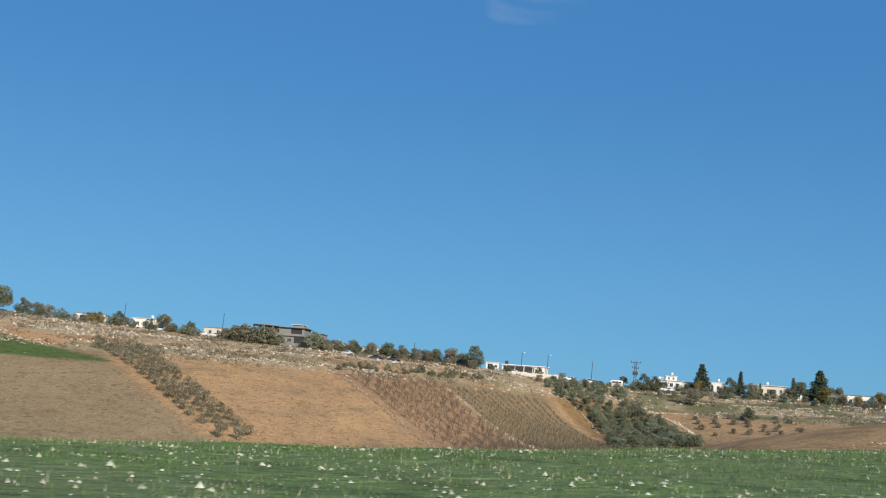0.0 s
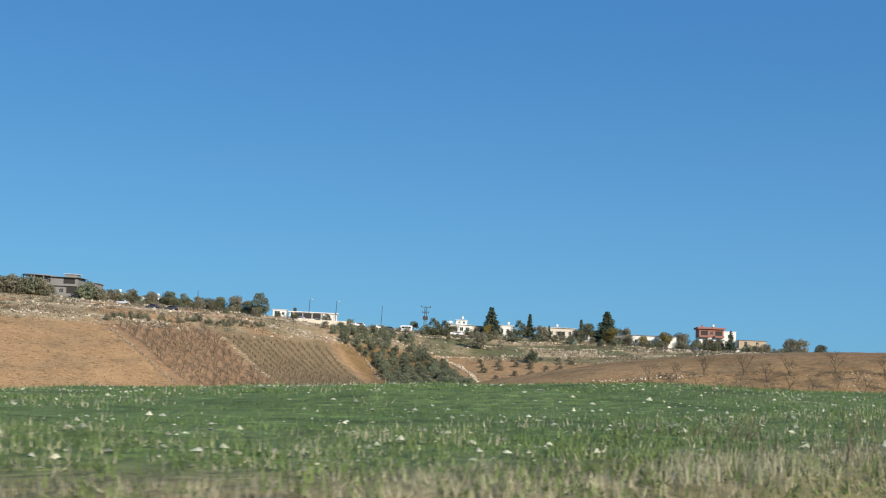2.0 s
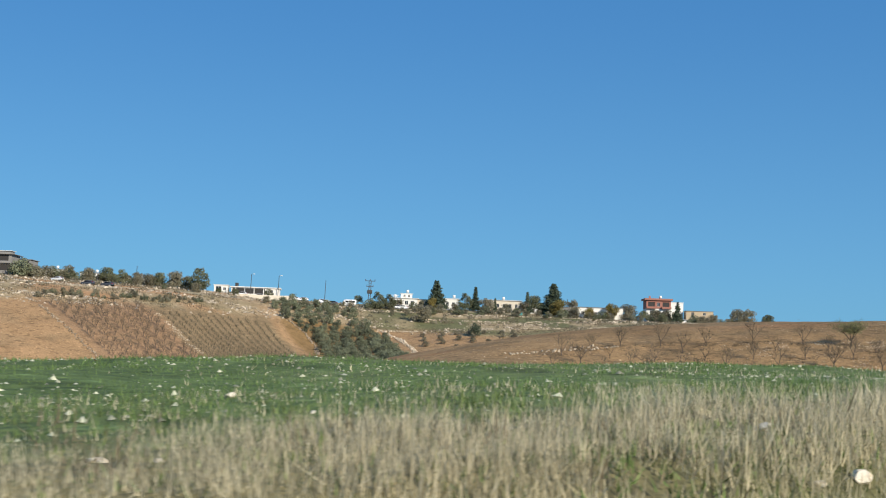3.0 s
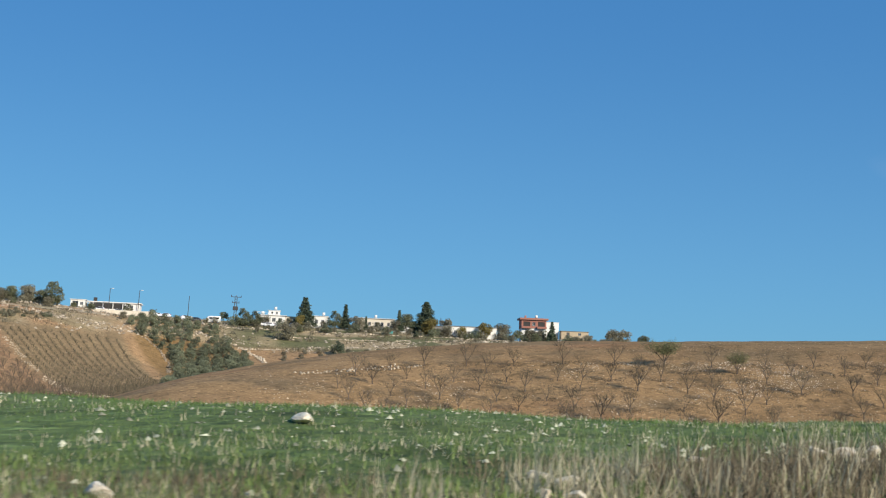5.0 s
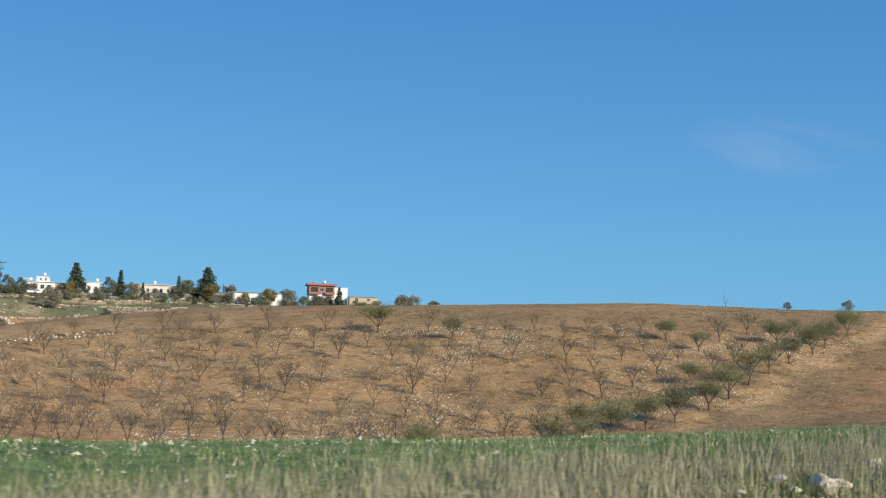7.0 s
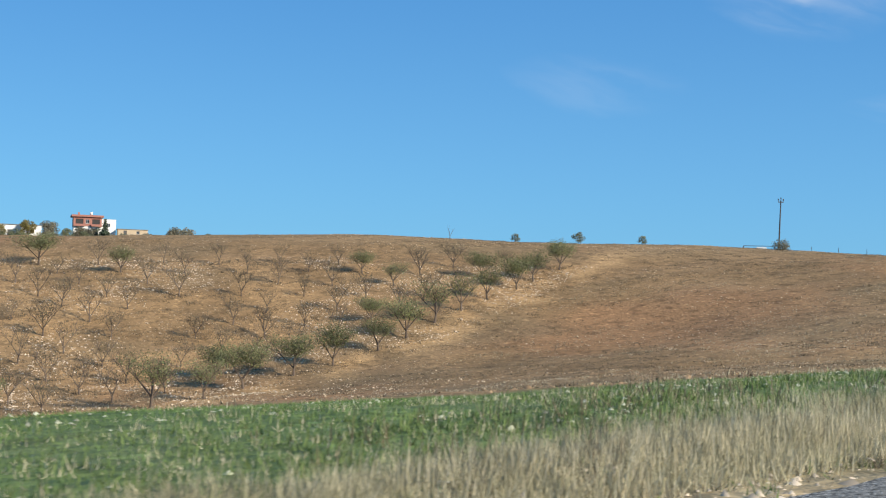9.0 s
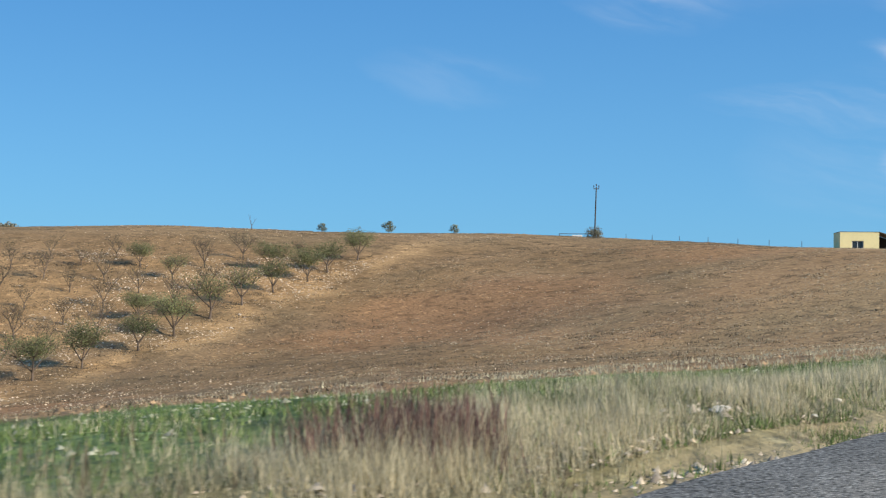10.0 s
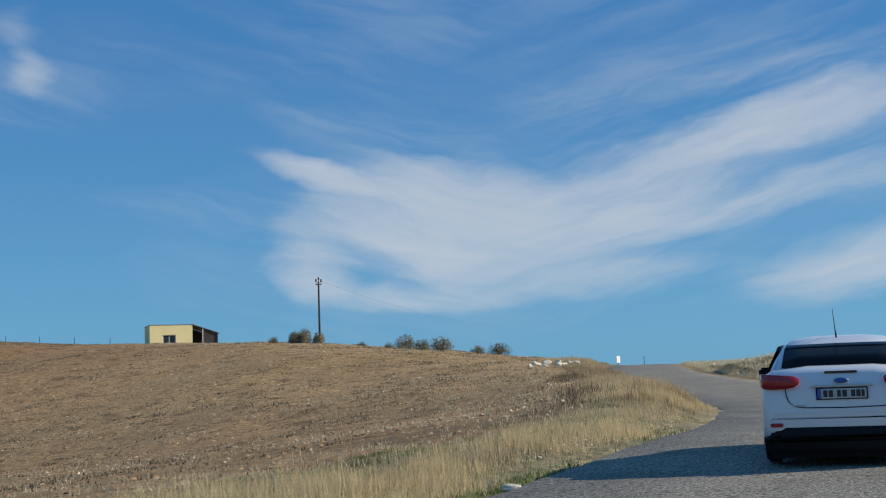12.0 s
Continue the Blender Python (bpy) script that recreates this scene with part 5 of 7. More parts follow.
def saloon(label, m, paint, detail=False):
    """A saloon car with its tail at local y = 0, nose at +y."""
    t = thing("car", m, label, "car")
    stations = ((0.0, 0.76, 0.40, 0.70), (0.02, 0.82, 0.36, 0.84), (0.07, 0.865, 0.32, 1.00), (0.15, 0.885, 0.28, 1.075), (0.40, 0.905, 0.22, 1.10), (0.9, 0.912, 0.20, 1.05), (1.8, 0.912, 0.19, 1.0), (2.9, 0.912, 0.19, 0.97), (3.4, 0.90, 0.19, 0.95), (4.0, 0.88, 0.20, 0.86), (4.3, 0.82, 0.24, 0.78), (4.48, 0.66, 0.34, 0.66))
    part("body", loft([ring(s, w, zb, zt) for s, w, zb, zt in stations]), paint, t, smooth=True)
    # cabin: roof and pillars
    def cab(s, hw, z0, z1, tuck):
        half = [(hw, z0), (hw - tuck * 0.5, (z0 + z1) / 2), (hw - tuck, z1 - 0.07), (hw - tuck - 0.08, z1 - 0.015), (hw * 0.35, z1 + 0.012)]
        return [(-x, s, z) for x, z in half] + [(x, s, z) for x, z in reversed(half)]
    part("roof", loft([cab(0.36, 0.80, 1.02, 1.10, 0.05), cab(0.62, 0.83, 1.02, 1.31, 0.14), cab(0.90, 0.845, 1.0, 1.435, 0.20), cab(1.25, 0.85, 0.98, 1.465, 0.22), (cab(1.9, 0.855, 0.96, 1.484, 0.23)), cab(2.5, 0.85, 0.95, 1.46, 0.22), cab(2.95, 0.83, 0.94, 1.28, 0.14), cab(3.45, 0.80, 0.92, 0.97, 0.04)]), paint, t, smooth=True)

    def sheet(name, pts, material, label_p="", thick=0.008, parent=t):
        bm = bmesh.new()
        vs = [bm.verts.new(p) for p in pts]
        n = len(pts) // 2
        for k in range(n - 1):
            bm.faces.new((vs[k], vs[k + 1], vs[n + k + 1], vs[n + k]))
        bmesh.ops.recalc_face_normals(bm, faces=bm.faces)
        if bm.faces[0].normal.y > 0 and sum(p[1] for p in pts) / len(pts) < 2:
            bmesh.ops.reverse_faces(bm, faces=bm.faces)
        bmesh.ops.solidify(bm, geom=bm.faces[:], thickness=thick)
        return part(name, bm, material, parent, label_p, True)

    # rear window in two steps, following the roof
    xs = (-0.62, -0.40, 0.0, 0.40, 0.62)
    low = [(x * 1.06, 0.345 + 0.03 * x * x, 1.112 + 0.02 * (1 - x * x)) for x in xs]
    mid = [(x * 1.0, 0.595 + 0.03 * x * x, 1.322 + 0.02 * (1 - x * x)) for x in xs]
    top = [(x * 0.965, 0.71 + 0.03 * x * x, 1.371 + 0.02 * (1 - x * x)) for x in xs]
    glass = sheet("rear_window", low + mid, M_CARGLASS, "dark tinted rear window")
    sheet("upper_pane", mid + top, M_CARGLASS, parent=glass)
    low = [(x * 1.03, 3.40, 0.985) for x in xs]
    top = [(x * 0.92, 2.62, 1.445) for x in xs]
    sheet("windscreen", low + top, M_CARGLASS)
    for sgn in (-1, 1):
        a = [(sgn * 0.848, 0.75, 1.06), (sgn * 0.858, 1.9, 1.03), (sgn * 0.845, 3.15, 1.0)]
        b = [(sgn * 0.705, 1.0, 1.37), (sgn * 0.665, 1.9, 1.40), (sgn * 0.70, 2.62, 1.37)]
        sheet("side_window", a + b, M_CARGLASS)
        for s in (0.78, 3.62):
            wheel(t, sgn * 0.80, s)
        mirror = part("door_mirror", boxed(min(sgn * 0.90, sgn * 1.06), max(sgn * 0.90, sgn * 1.06), 2.72, 2.84, 0.98, 1.11, bevel=0.03), M_CARBLACK, t)
        # tail lamp: wraps round the corner
        bm = bmesh.new()
        prof = [(0.888, 0.40, 1.005, 0.02), (0.897, 0.20, 0.99, 0.07), (0.86, 0.06, 0.975, 0.084), (0.76, 0.012, 0.966, 0.084), (0.62, -0.004, 0.962, 0.078), (0.52, -0.012, 0.964, 0.064), (0.468, -0.015, 0.97, 0.036), (0.455, -0.015, 0.972, 0.016)]
        hi = [bm.verts.new((sgn * x, s - 0.012, z + q)) for x, s, z, q in prof]
        lo = [bm.verts.new((sgn * x, s - 0.012, z - q)) for x, s, z, q in prof]
        for k in range(len(prof) - 1):
            bm.faces.new((hi[k], hi[k + 1], lo[k + 1], lo[k]))
        bmesh.ops.recalc_face_normals(bm, faces=bm.faces)
        bmesh.ops.solidify(bm, geom=bm.faces[:], thickness=0.025)
        part("tail_lamp", bm, M_LAMP_RED, t, "red wrap-round tail lamp", True)
        if detail:
            part("reflector", boxed(min(sgn * 0.80, sgn * 0.66), max(sgn * 0.80, sgn * 0.66), -0.022, 0.02, 0.455, 0.50, bevel=0.008), M_LAMP_RED, t)
    # black lower bumper and underside
    part("lower_bumper", loft([ring(-0.012, 0.72, 0.20, 0.44, 0.03, 0.0), ring(0.03, 0.82, 0.17, 0.47, 0.03, 0.0), ring(0.14, 0.885, 0.16, 0.46, 0.03, 0.0), ring(0.42, 0.90, 0.16, 0.36, 0.03, 0.0)]), M_CARBLACK, t, "black plastic lower bumper", True)
    part("underside", boxed(-0.80, 0.80, 0.12, 4.2, 0.10, 0.26), M_CARBLACK, t)
    if detail:
        half = [(0.615, 0.885), (0.605, 0.80), (0.575, 0.73), (0.52, 0.685), (0.42, 0.668), (0.0, 0.660)]
        line = [(x * g, float(np.interp(z, [0.70, 0.84, 1.0], [0.0, 0.012, 0.05])) - 0.004, z) for g in (-1, 1) for x, z in (half if g < 0 else half[-2::-1])]
        v, f = tube_arrays(line, [0.006] * len(line), 5)
        part("lid_seam", mesh_of("lid_seam", v, f, M_CARBLACK), None, t)
        plate = part("number_plate", boxed(-0.28, 0.28, -0.020, 0.0, 0.752, 0.888, bevel=0.006), M_CARBLACK, t, "number plate in a black holder")
        part("plate_face", boxed(-0.265, 0.265, -0.025, -0.018, 0.765, 0.875), M_PLATE, plate)
        part("plate_band", boxed(-0.265, -0.225, -0.030, -0.023, 0.765, 0.875), M_BLUE, plate)
        for x0, x1 in ((-0.20, -0.155), (-0.14, -0.095), (-0.05, -0.01), (0.005, 0.055), (0.10, 0.145), (0.155, 0.20), (0.21, 0.245)):
            part("plate_bar", boxed(x0, x1, -0.0285, -0.0225, 0.782, 0.858), M_INK, plate)
        part("plate_recess", boxed(-0.34, 0.34, -0.008, 0.02, 0.895, 0.915, bevel=0.004), M_BRIGHT_TRIM, t, "chrome-edged lip above the plate")
        bm = bmesh.new()
        bmesh.ops.create_uvsphere(bm, u_segments=18, v_segments=8, radius=1.0, matrix=Matrix.Translation((0, -0.004, 0.965)) @ Matrix.Diagonal((0.086, 0.012, 0.036, 1)))
        part("badge_rim", bm, M_RIM, t, "silver oval rim", True)
        bm = bmesh.new()
        bmesh.ops.create_uvsphere(bm, u_segments=18, v_segments=8, radius=1.0, matrix=Matrix.Translation((0, -0.008, 0.965)) @ Matrix.Diagonal((0.075, 0.014, 0.03, 1)))
        part("badge", bm, M_BLUE, t, "small oval blue badge", True)
        part("brake_lamp", boxed(-0.18, 0.18, 0.06, 0.10, 1.045, 1.072, bevel=0.006), M_LAMP_DARK, t, "thin dark red brake lamp")
        part("lettering", boxed(-0.54, -0.40, -0.012, 0.0, 0.685, 0.70), M_RIM, t)
        v, f = tube_arrays([(-0.02, 1.05, 1.45), (-0.03, 0.95, 1.56), (-0.045, 0.83, 1.80)], [0.012, 0.006, 0.003], 6)
        part("aerial", mesh_of("aerial", v, f, M_CARBLACK), None, t)
        for k in (-0.3, 0.3):
            part("head_rest", boxed(k - 0.13, k + 0.13, 1.1, 1.2, 1.05, 1.22, bevel=0.03), M_CARBLACK, t)
        part("bumper_crease", boxed(-0.74, 0.74, -0.012, 0.02, 0.60, 0.615), paint, t)
    return t


def van(label, x, y, turn):
    t = thing("minibus", Matrix.Translation((x, y, ground_at(x, y))) @ Matrix.Rotation(radians(turn), 4, "Z"), label, "minibus")

    def cut(s, hw, zb, zt):
        half = [(hw - 0.05, zb), (hw, zb + 0.1), (hw, zb + (zt - zb) * 0.5), (hw - 0.04, zt - 0.3), (hw - 0.12, zt - 0.06), (hw - 0.3, zt)]
        return [(-a, s, b) for a, b in half] + [(a, s, b) for a, b in reversed(half)]
    part("body", loft([cut(0, 0.92, 0.5, 2.35), cut(0.1, 0.98, 0.35, 2.5), cut(3.6, 1.0, 0.3, 2.55), cut(4.4, 0.98, 0.3, 2.4), cut(5.1, 0.94, 0.32, 1.35), cut(5.6, 0.85, 0.4, 0.95)]), M_PAINT, t, smooth=True)
    for sgn in (-1, 1):
        for s0, s1 in ((0.4, 1.5), (1.6, 2.7), (2.8, 3.9)):
            part("side_window", boxed(min(sgn * 0.955, sgn * 1.012), max(sgn * 0.955, sgn * 1.012), s0, s1, 1.45, 2.05), M_CARGLASS, t)
        for s in (1.0, 4.6):
            wheel(t, sgn * 0.86, s, 0.36, 0.24)
    part("windscreen", boxed(-0.8, 0.8, 0, 0.02, 0, 1.0, Matrix.Translation((0, 5.08, 1.38)) @ Matrix.Rotation(radians(33), 4, "X")), M_CARGLASS, t)
    return t


# the white saloon ahead on the road
CAR_TURN = 10.0 - 90.0
cx, cy = 124.35, 50.05
tilt = math.degrees(math.atan2(road_z(cx + 4.4) - road_z(cx), 4.4))
saloon("white saloon car with black lower bumper, on the country road", Matrix.Translation((cx, cy, float(road_z(cx)) + 0.03)) @ Matrix.Rotation(radians(CAR_TURN), 4, "Z") @ Matrix.Rotation(radians(tilt), 4, "X"), M_PAINT, True)
# parked cars in the village
first_white = saloon("white parked car on the village street", Matrix.Translation((37, 484, ground_at(37, 484))) @ Matrix.Rotation(radians(80), 4, "Z"), M_PAINT)
first_dark = saloon("dark parked car on the village street", Matrix.Translation((208, 485, ground_at(208, 485))) @ Matrix.Rotation(radians(95), 4, "Z"), M_DARKCAR)
for px, py, turn in ((46.5, 487, 84), (52.8, 486.5, -80), (57.5, 486, 88), (49.5, 490, 95), (43.5, 489, 80), (40.5, 485, -84), (27, 480, 85), (33, 479, 100), (75, 483, 86), (91, 483, -88), (100, 482, 85), (80.5, 483, -85), (86, 482.5, 88), (-102, 458, 80), (-97, 459, -85), (-88, 462, 95), (-83, 464, 80), (-33.5, 446, 62), (196, 484, 80), (118, 484, 85), (-112, 457, 90)):
    copy_thing(first_white, Matrix.Translation((px, py, ground_at(px, py))) @ Matrix.Rotation(radians(turn), 4, "Z"))
for px, py, turn in ((-22.8, 440, 70), (-16.8, 442, 68), (60, 483, 85), (43, 483, 84)):
    copy_thing(first_dark, Matrix.Translation((px, py, ground_at(px, py))) @ Matrix.Rotation(radians(turn), 4, "Z"))
van("white minibus parked on the village street", 66.8, 482, 82)

# ---- village trees ----
broad = [tree("broadleaf_tree", "dull green broadleaf tree in the village", "tree", 200 + k, 7.0, 6.0, M_LEAF if k % 2 else M_LEAF_DULL, 2600, 0.23, 5, 0.9, 0.16, "village trees") for k in range(4)]
grove = Grove(*broad)
yellow = Grove(*[tree("poplar_tree", "tree turned autumn yellow in the village", "tree", 220 + k, 6.0, 5.0, M_LEAF_YELLOW, 2000, 0.2, 5, 0.95, 0.14, "yellow trees") for k in range(2)])
for px, py, hh, k in ((9.8, 468, 8.6, 1), (0.8, 474, 7.2, 0), (5.5, 478, 5.0, 2), (-4.3, 477, 5.6, 3), (-8, 476, 5.4, 0), (-12.2, 478, 5.0, 2), (-17.3, 474, 5.6, 1), (-22.4, 473, 5.6, 3), (-28, 472, 5.4, 0), (-35.4, 474, 5.0, 2), (-41, 474, 4.6, 1), (-48.5, 458, 6.2, 1), (-66, 452, 5.2, 0), (-73, 452, 6.0, 2), (-79, 453, 4.6, 0), (-92.8, 455, 5.0, 3), (-119.6, 458, 5.6, 1), (-146, 460, 5.2, 2), (-151, 462, 5.6, 0), (-157, 464, 6.6, 1), (-164.7, 462, 9.5, 3), (-170, 465, 8, 1),
                      (34.5, 477, 4.0, 1), (74.6, 480, 6.6, 1), (79.0, 481, 5.6, 1), (68.4, 492, 3.6, 3), (108.4, 486, 6.6, 1), (116.1, 485, 6.4, 0), (136.2, 490, 7.6, 3), (153.9, 500, 7.0, 2), (172.4, 486, 7.6, 0), (182.5, 484, 5.0, 2), (178, 485, 4.2, 3), (186, 484, 5.4, 0), (207.2, 488, 4.6, 2), (217.5, 486, 8.0, 0), (221.5, 487, 7.0, 2), (230, 488, 5.6, 3), (87.4, 455, 7.0, 0), (-127, 462, 4.0, 0), (-60, 450, 4.2, 3), (143, 484, 4.5, 1), (131, 486, 5.2, 0)):
    grove.at(k, px, py, rnd.uniform(0, 6.28), hh / 7.1)
for px, py, hh, k in ((143.1, 480, 7.2, 0), (164.0, 480, 6.6, 1), (154.8, 479, 4.6, 0), (-103.3, 458, 6.2, 1), (95, 480, 5.0, 1), (-128, 458, 5.0, 0)):
    yellow.at(k, px, py, rnd.uniform(0, 6.28), hh / 6.0)
for k in range(46):
    px = -165 + k * 8.6 + rnd.uniform(-3, 3)
    py = np.interp(px, [-165, -60, 10, 70, 215], [456, 450, 462, 468, 470]) + rnd.uniform(-5, 9)
    grove.at(rnd.randrange(4), px, py, rnd.uniform(0, 6.28), rnd.uniform(0.25, 0.55))
# bushes that hug the ground before and between the houses
thicket = Grove(*[tree("garden_bush", "grey-green bush growing before the village houses", "bush", 230 + k, 3.0, 3.6, (M_SHRUB, M_OLIVE, M_LEAF_DULL)[k], 1000, 0.17, 5, 0.85, 0.06, "village bushes") for k in range(3)])
for k in range(30):
    px = -50 + k * 2.05 + rnd.uniform(-0.8, 0.8)
    thicket.at(rnd.randrange(6), px, np.interp(px, [-50, -30, 10], [466, 474, 481]) + rnd.uniform(-3, 3), rnd.uniform(0, 6.28), rnd.uniform(0.7, 1.4))
for px, py, ss in ((-78, 452, 1.5), (-75, 451, 1.9), (-71.8, 450, 2.1), (-68.8, 450, 1.8), (-65.5, 450.5, 1.4), (-62, 449, 0.9), (-49, 455, 1.7), (-46.5, 456, 1.4), (-44, 457, 1.2), (-94, 452, 1.3), (-90, 453, 0.9), (-81, 454, 1.2), (-100, 455, 1.1), (-108, 455, 1.5), (-121, 456, 1.6), (-117, 457, 1.2), (-131, 457, 1.3), (-136, 458, 1.0), (-141, 459, 1.4), (83, 485, 1.2), (88.5, 484.5, 1.0), (80, 485, 1.1), (92, 484, 1.2), (104, 484, 0.9), (124, 486, 1.2), (156, 480, 0.9), (160, 479.5, 1.1), (183.5, 491, 1.5), (186.8, 492, 1.2), (190.5, 491, 1.6), (194, 490, 1.1), (199, 487, 0.9), (150, 483, 1.3), (170, 481, 1.2), (-69, 448, 2.0), (-66, 448.5, 2.2), (-63, 448, 1.9), (-60, 448, 1.3), (-74, 449, 1.8), (-48, 452, 1.9), (-45.5, 453, 1.6)):
    thicket.at(rnd.randrange(6), px, py, rnd.uniform(0, 6.28), ss)
# scrub along the upper edge of the far orchard plots
for k in range(38):
    px = -34 + k * 1.25 + rnd.uniform(-0.8, 0.8)
    thicket.at(rnd.randrange(6), px, np.interp(px, [-34, -10, 14], [401, 417, 432]) + rnd.uniform(-5, 5), rnd.uniform(0, 6.28), rnd.uniform(0.3, 0.8))
for k in range(34):
    px = 62 + k * 4.6 + rnd.uniform(-2, 2)
    thicket.at(rnd.randrange(6), px, 476 + rnd.uniform(-4, 6), rnd.uniform(0, 6.28), rnd.uniform(0.4, 1.25))
spires = Grove(conifer("fir_tree", "dark green pointed fir in the village", 240, 11.5, 9.0, 6500, 0.30), conifer("fir_tree", "slim dark green fir in the village", 241, 9.5, 4.2, 3200, 0.25))
for px, py, hh, k in ((97.0, 484, 11.6, 0), (112.3, 486, 9.8, 1), (120.3, 488, 5.4, 1), (132.6, 487, 8.6, 1), (190, 480, 9.0, 1), (-94.8, 462, 5.2, 1), (-112, 476, 5.0, 1)):
    spires.at(k, px, py, rnd.uniform(0, 6.28), hh / (11.5 if k == 0 else 9.5))
settle(conifer("pine_tree", "broad dark green pine in the village", 250, 12.6, 11.5, 9000, 0.34), 143.1, 488, 0.4)
settle(tree("oak_bush", "dense dark bush on the terrace", "bush", 251, 6.0, 5.4, M_NEEDLE, 2400, 0.2, 5, 1.1, 0.08), 101.6, 426, 0.2, 0.75)


# ---- what nobody could count: grass, wheat, weeds, stones ----
def blades(rng, x, y, tall, lean, wide, per, spread, bias=(0, 0), plain=False):
    """Tufts of bent blades, each two triangles of one island. x, y: tuft places; tall: their heights."""
    n = len(x) * per
    tx, ty, th = np.repeat(x, per), np.repeat(y, per), np.repeat(tall, per) * rng.uniform(0.55, 1.1, n)
    bx, by = tx + rng.normal(0, spread, n), ty + rng.normal(0, spread, n)
    bz = lie(bx, by) - 0.02
    t = rng.uniform(0, 2 * np.pi, n)
    out = np.clip(np.abs(rng.normal(0, lean, n)), 0, 0.85) * th
    lx, ly = np.cos(t) * out + bias[0] * th, np.sin(t) * out + bias[1] * th
    a = rng.uniform(0, np.pi, n)
    w = wide * rng.uniform(0.6, 1.4, n)
    wx, wy = np.cos(a) * w, np.sin(a) * w
    if plain:
        tip = np.stack([bx + lx, by + ly, bz + th * np.sqrt(np.clip(1 - (out / th) ** 2, 0.2, 1))], 1)
        v = np.stack([np.stack([bx - wx, by - wy, bz], 1), np.stack([bx + wx, by + wy, bz], 1), tip], 1)
        return v.reshape(-1, 3), np.arange(n * 3).reshape(-1, 3)
    v = np.empty((n, 5, 3))
    v[:, 0] = np.stack([bx - wx, by - wy, bz], 1)
    v[:, 1] = np.stack([bx + wx, by + wy, bz], 1)
    v[:, 2] = np.stack([bx + lx * 0.38 + wx * 0.75, by + ly * 0.38 + wy * 0.75, bz + th * 0.58], 1)
    v[:, 3] = np.stack([bx + lx * 0.38 - wx * 0.75, by + ly * 0.38 - wy * 0.75, bz + th * 0.58], 1)
    v[:, 4] = np.stack([bx + lx, by + ly, bz + th * np.sqrt(np.clip(1 - (out / th) ** 2, 0.2, 1))], 1)
    i = np.arange(n)[:, None] * 5
    f = np.concatenate([i + np.array([[0, 1, 2]]), i + np.array([[0, 2, 3]]), i + np.array([[3, 2, 4]])], 0)
    return v.reshape(-1, 3), f


def scatter(rng, count, x0, x1, p0, p1, power=1.0):
    """Places along the road: x between x0 and x1, p metres left of its middle, denser near p0 where power > 1."""
    x = rng.uniform(x0, x1, count)
    p = p0 + (p1 - p0) * rng.uniform(0, 1, count) ** power
    s = np.interp(x, RX, RS)
    return x, road_y(x) + p * np.sqrt(1 + s**2), p


def stuff(name, v, f, material, label, category):
    return tagged(new(name, mesh_of(name, v, f, material)), label, category, kind="stuff")


def around_stones(x, y):
    """How open the grass stands: thin round the larger stones of the verge, on their sunny side above all."""
    clear = np.ones(len(x))
    for sx, sy, size in VERGE_STONES:
        if size > 0.045:
            near = ((x - sx + 0.08) / (0.12 + 1.3 * size)) ** 2 + ((y - sy + 0.2) / (0.2 + 2.0 * size)) ** 2
            clear = np.minimum(clear, smoothstep(0.7, 1.6, near))
    return clear


rng = np.random.RandomState(77)
# tall dry grass on the verge, in drifts
x, y, p = scatter(rng, 250000, 8, 150, 4.0, 9.5)
drift = 0.5 + 0.5 * soft_noise(x, y, 3.2, 41) + 0.3 * soft_noise(x, y, 1.1, 42)
near_edge = np.interp(x, FIELD_X, FIELD_NEAR)
keep = rng.uniform(0, 1, len(x)) < np.clip(drift * 1.3 - 0.25 + 0.3 * smoothstep(84, 88, x) * smoothstep(118, 112, x), 0.03, 1.0) * np.interp(x, [20, 25, 30, 36, 40, 75, 80], [0.3, 0.35, 0.75, 0.8, 0.65, 0.55, 1.0]) * smoothstep(3.9, 4.6, p) * smoothstep(near_edge + 1.3, near_edge - 1.2, p + 0.8 * soft_noise(x, y, 2.2, 43))
keep &= rng.uniform(0, 1, len(x)) < 0.04 + 0.96 * around_stones(x, y)
x, y, drift = x[keep], y[keep], drift[keep]
lush = np.interp(x, [8, 18, 24, 29, 36, 42, 74, 80, 100, 106, 114, 130], [0.5, 0.35, 0.4, 0.65, 0.7, 0.5, 0.42, 0.8, 0.8, 0.95, 0.95, 0.8])
tall = (0.16 + 0.26 * np.clip(drift, 0, 1.2)) * lush * rng.uniform(0.7, 1.25, len(x)) * np.clip(0.85 + 0.6 * soft_noise(x, y, 0.7, 75), 0.3, 1.5)
old = soft_noise(x, y, 1.6, 95) + 0.6 * soft_noise(x, y, 0.5, 96) + rng.normal(0, 0.35, len(x)) > 0.32 + 1.2 * smoothstep(96, 108, x) + 0.35 * smoothstep(40, 34, x)
golden = ~old & (x + 5 * soft_noise(x, y, 2.0, 97) > 113)
for some, material, label in ((~old & ~golden, M_STRAW, "tall bleached dry grass along the road verge"), (golden, M_GOLDEN, "tall golden dry grass where the road bends")):
    v, f = blades(rng, x[some], y[some], tall[some] * 0.95, 0.34, 0.0034, 6, 0.09, (-0.08, 0.03), True)
    stuff("dry_grass", v, f, material, label, "grass")
v, f = blades(rng, x[old], y[old], tall[old] * 0.8, 0.42, 0.0036, 6, 0.10, (-0.08, 0.03), True)
stuff("old_grass", v, f, M_OLD, "olive-brown old grass among the bleached stems", "grass")
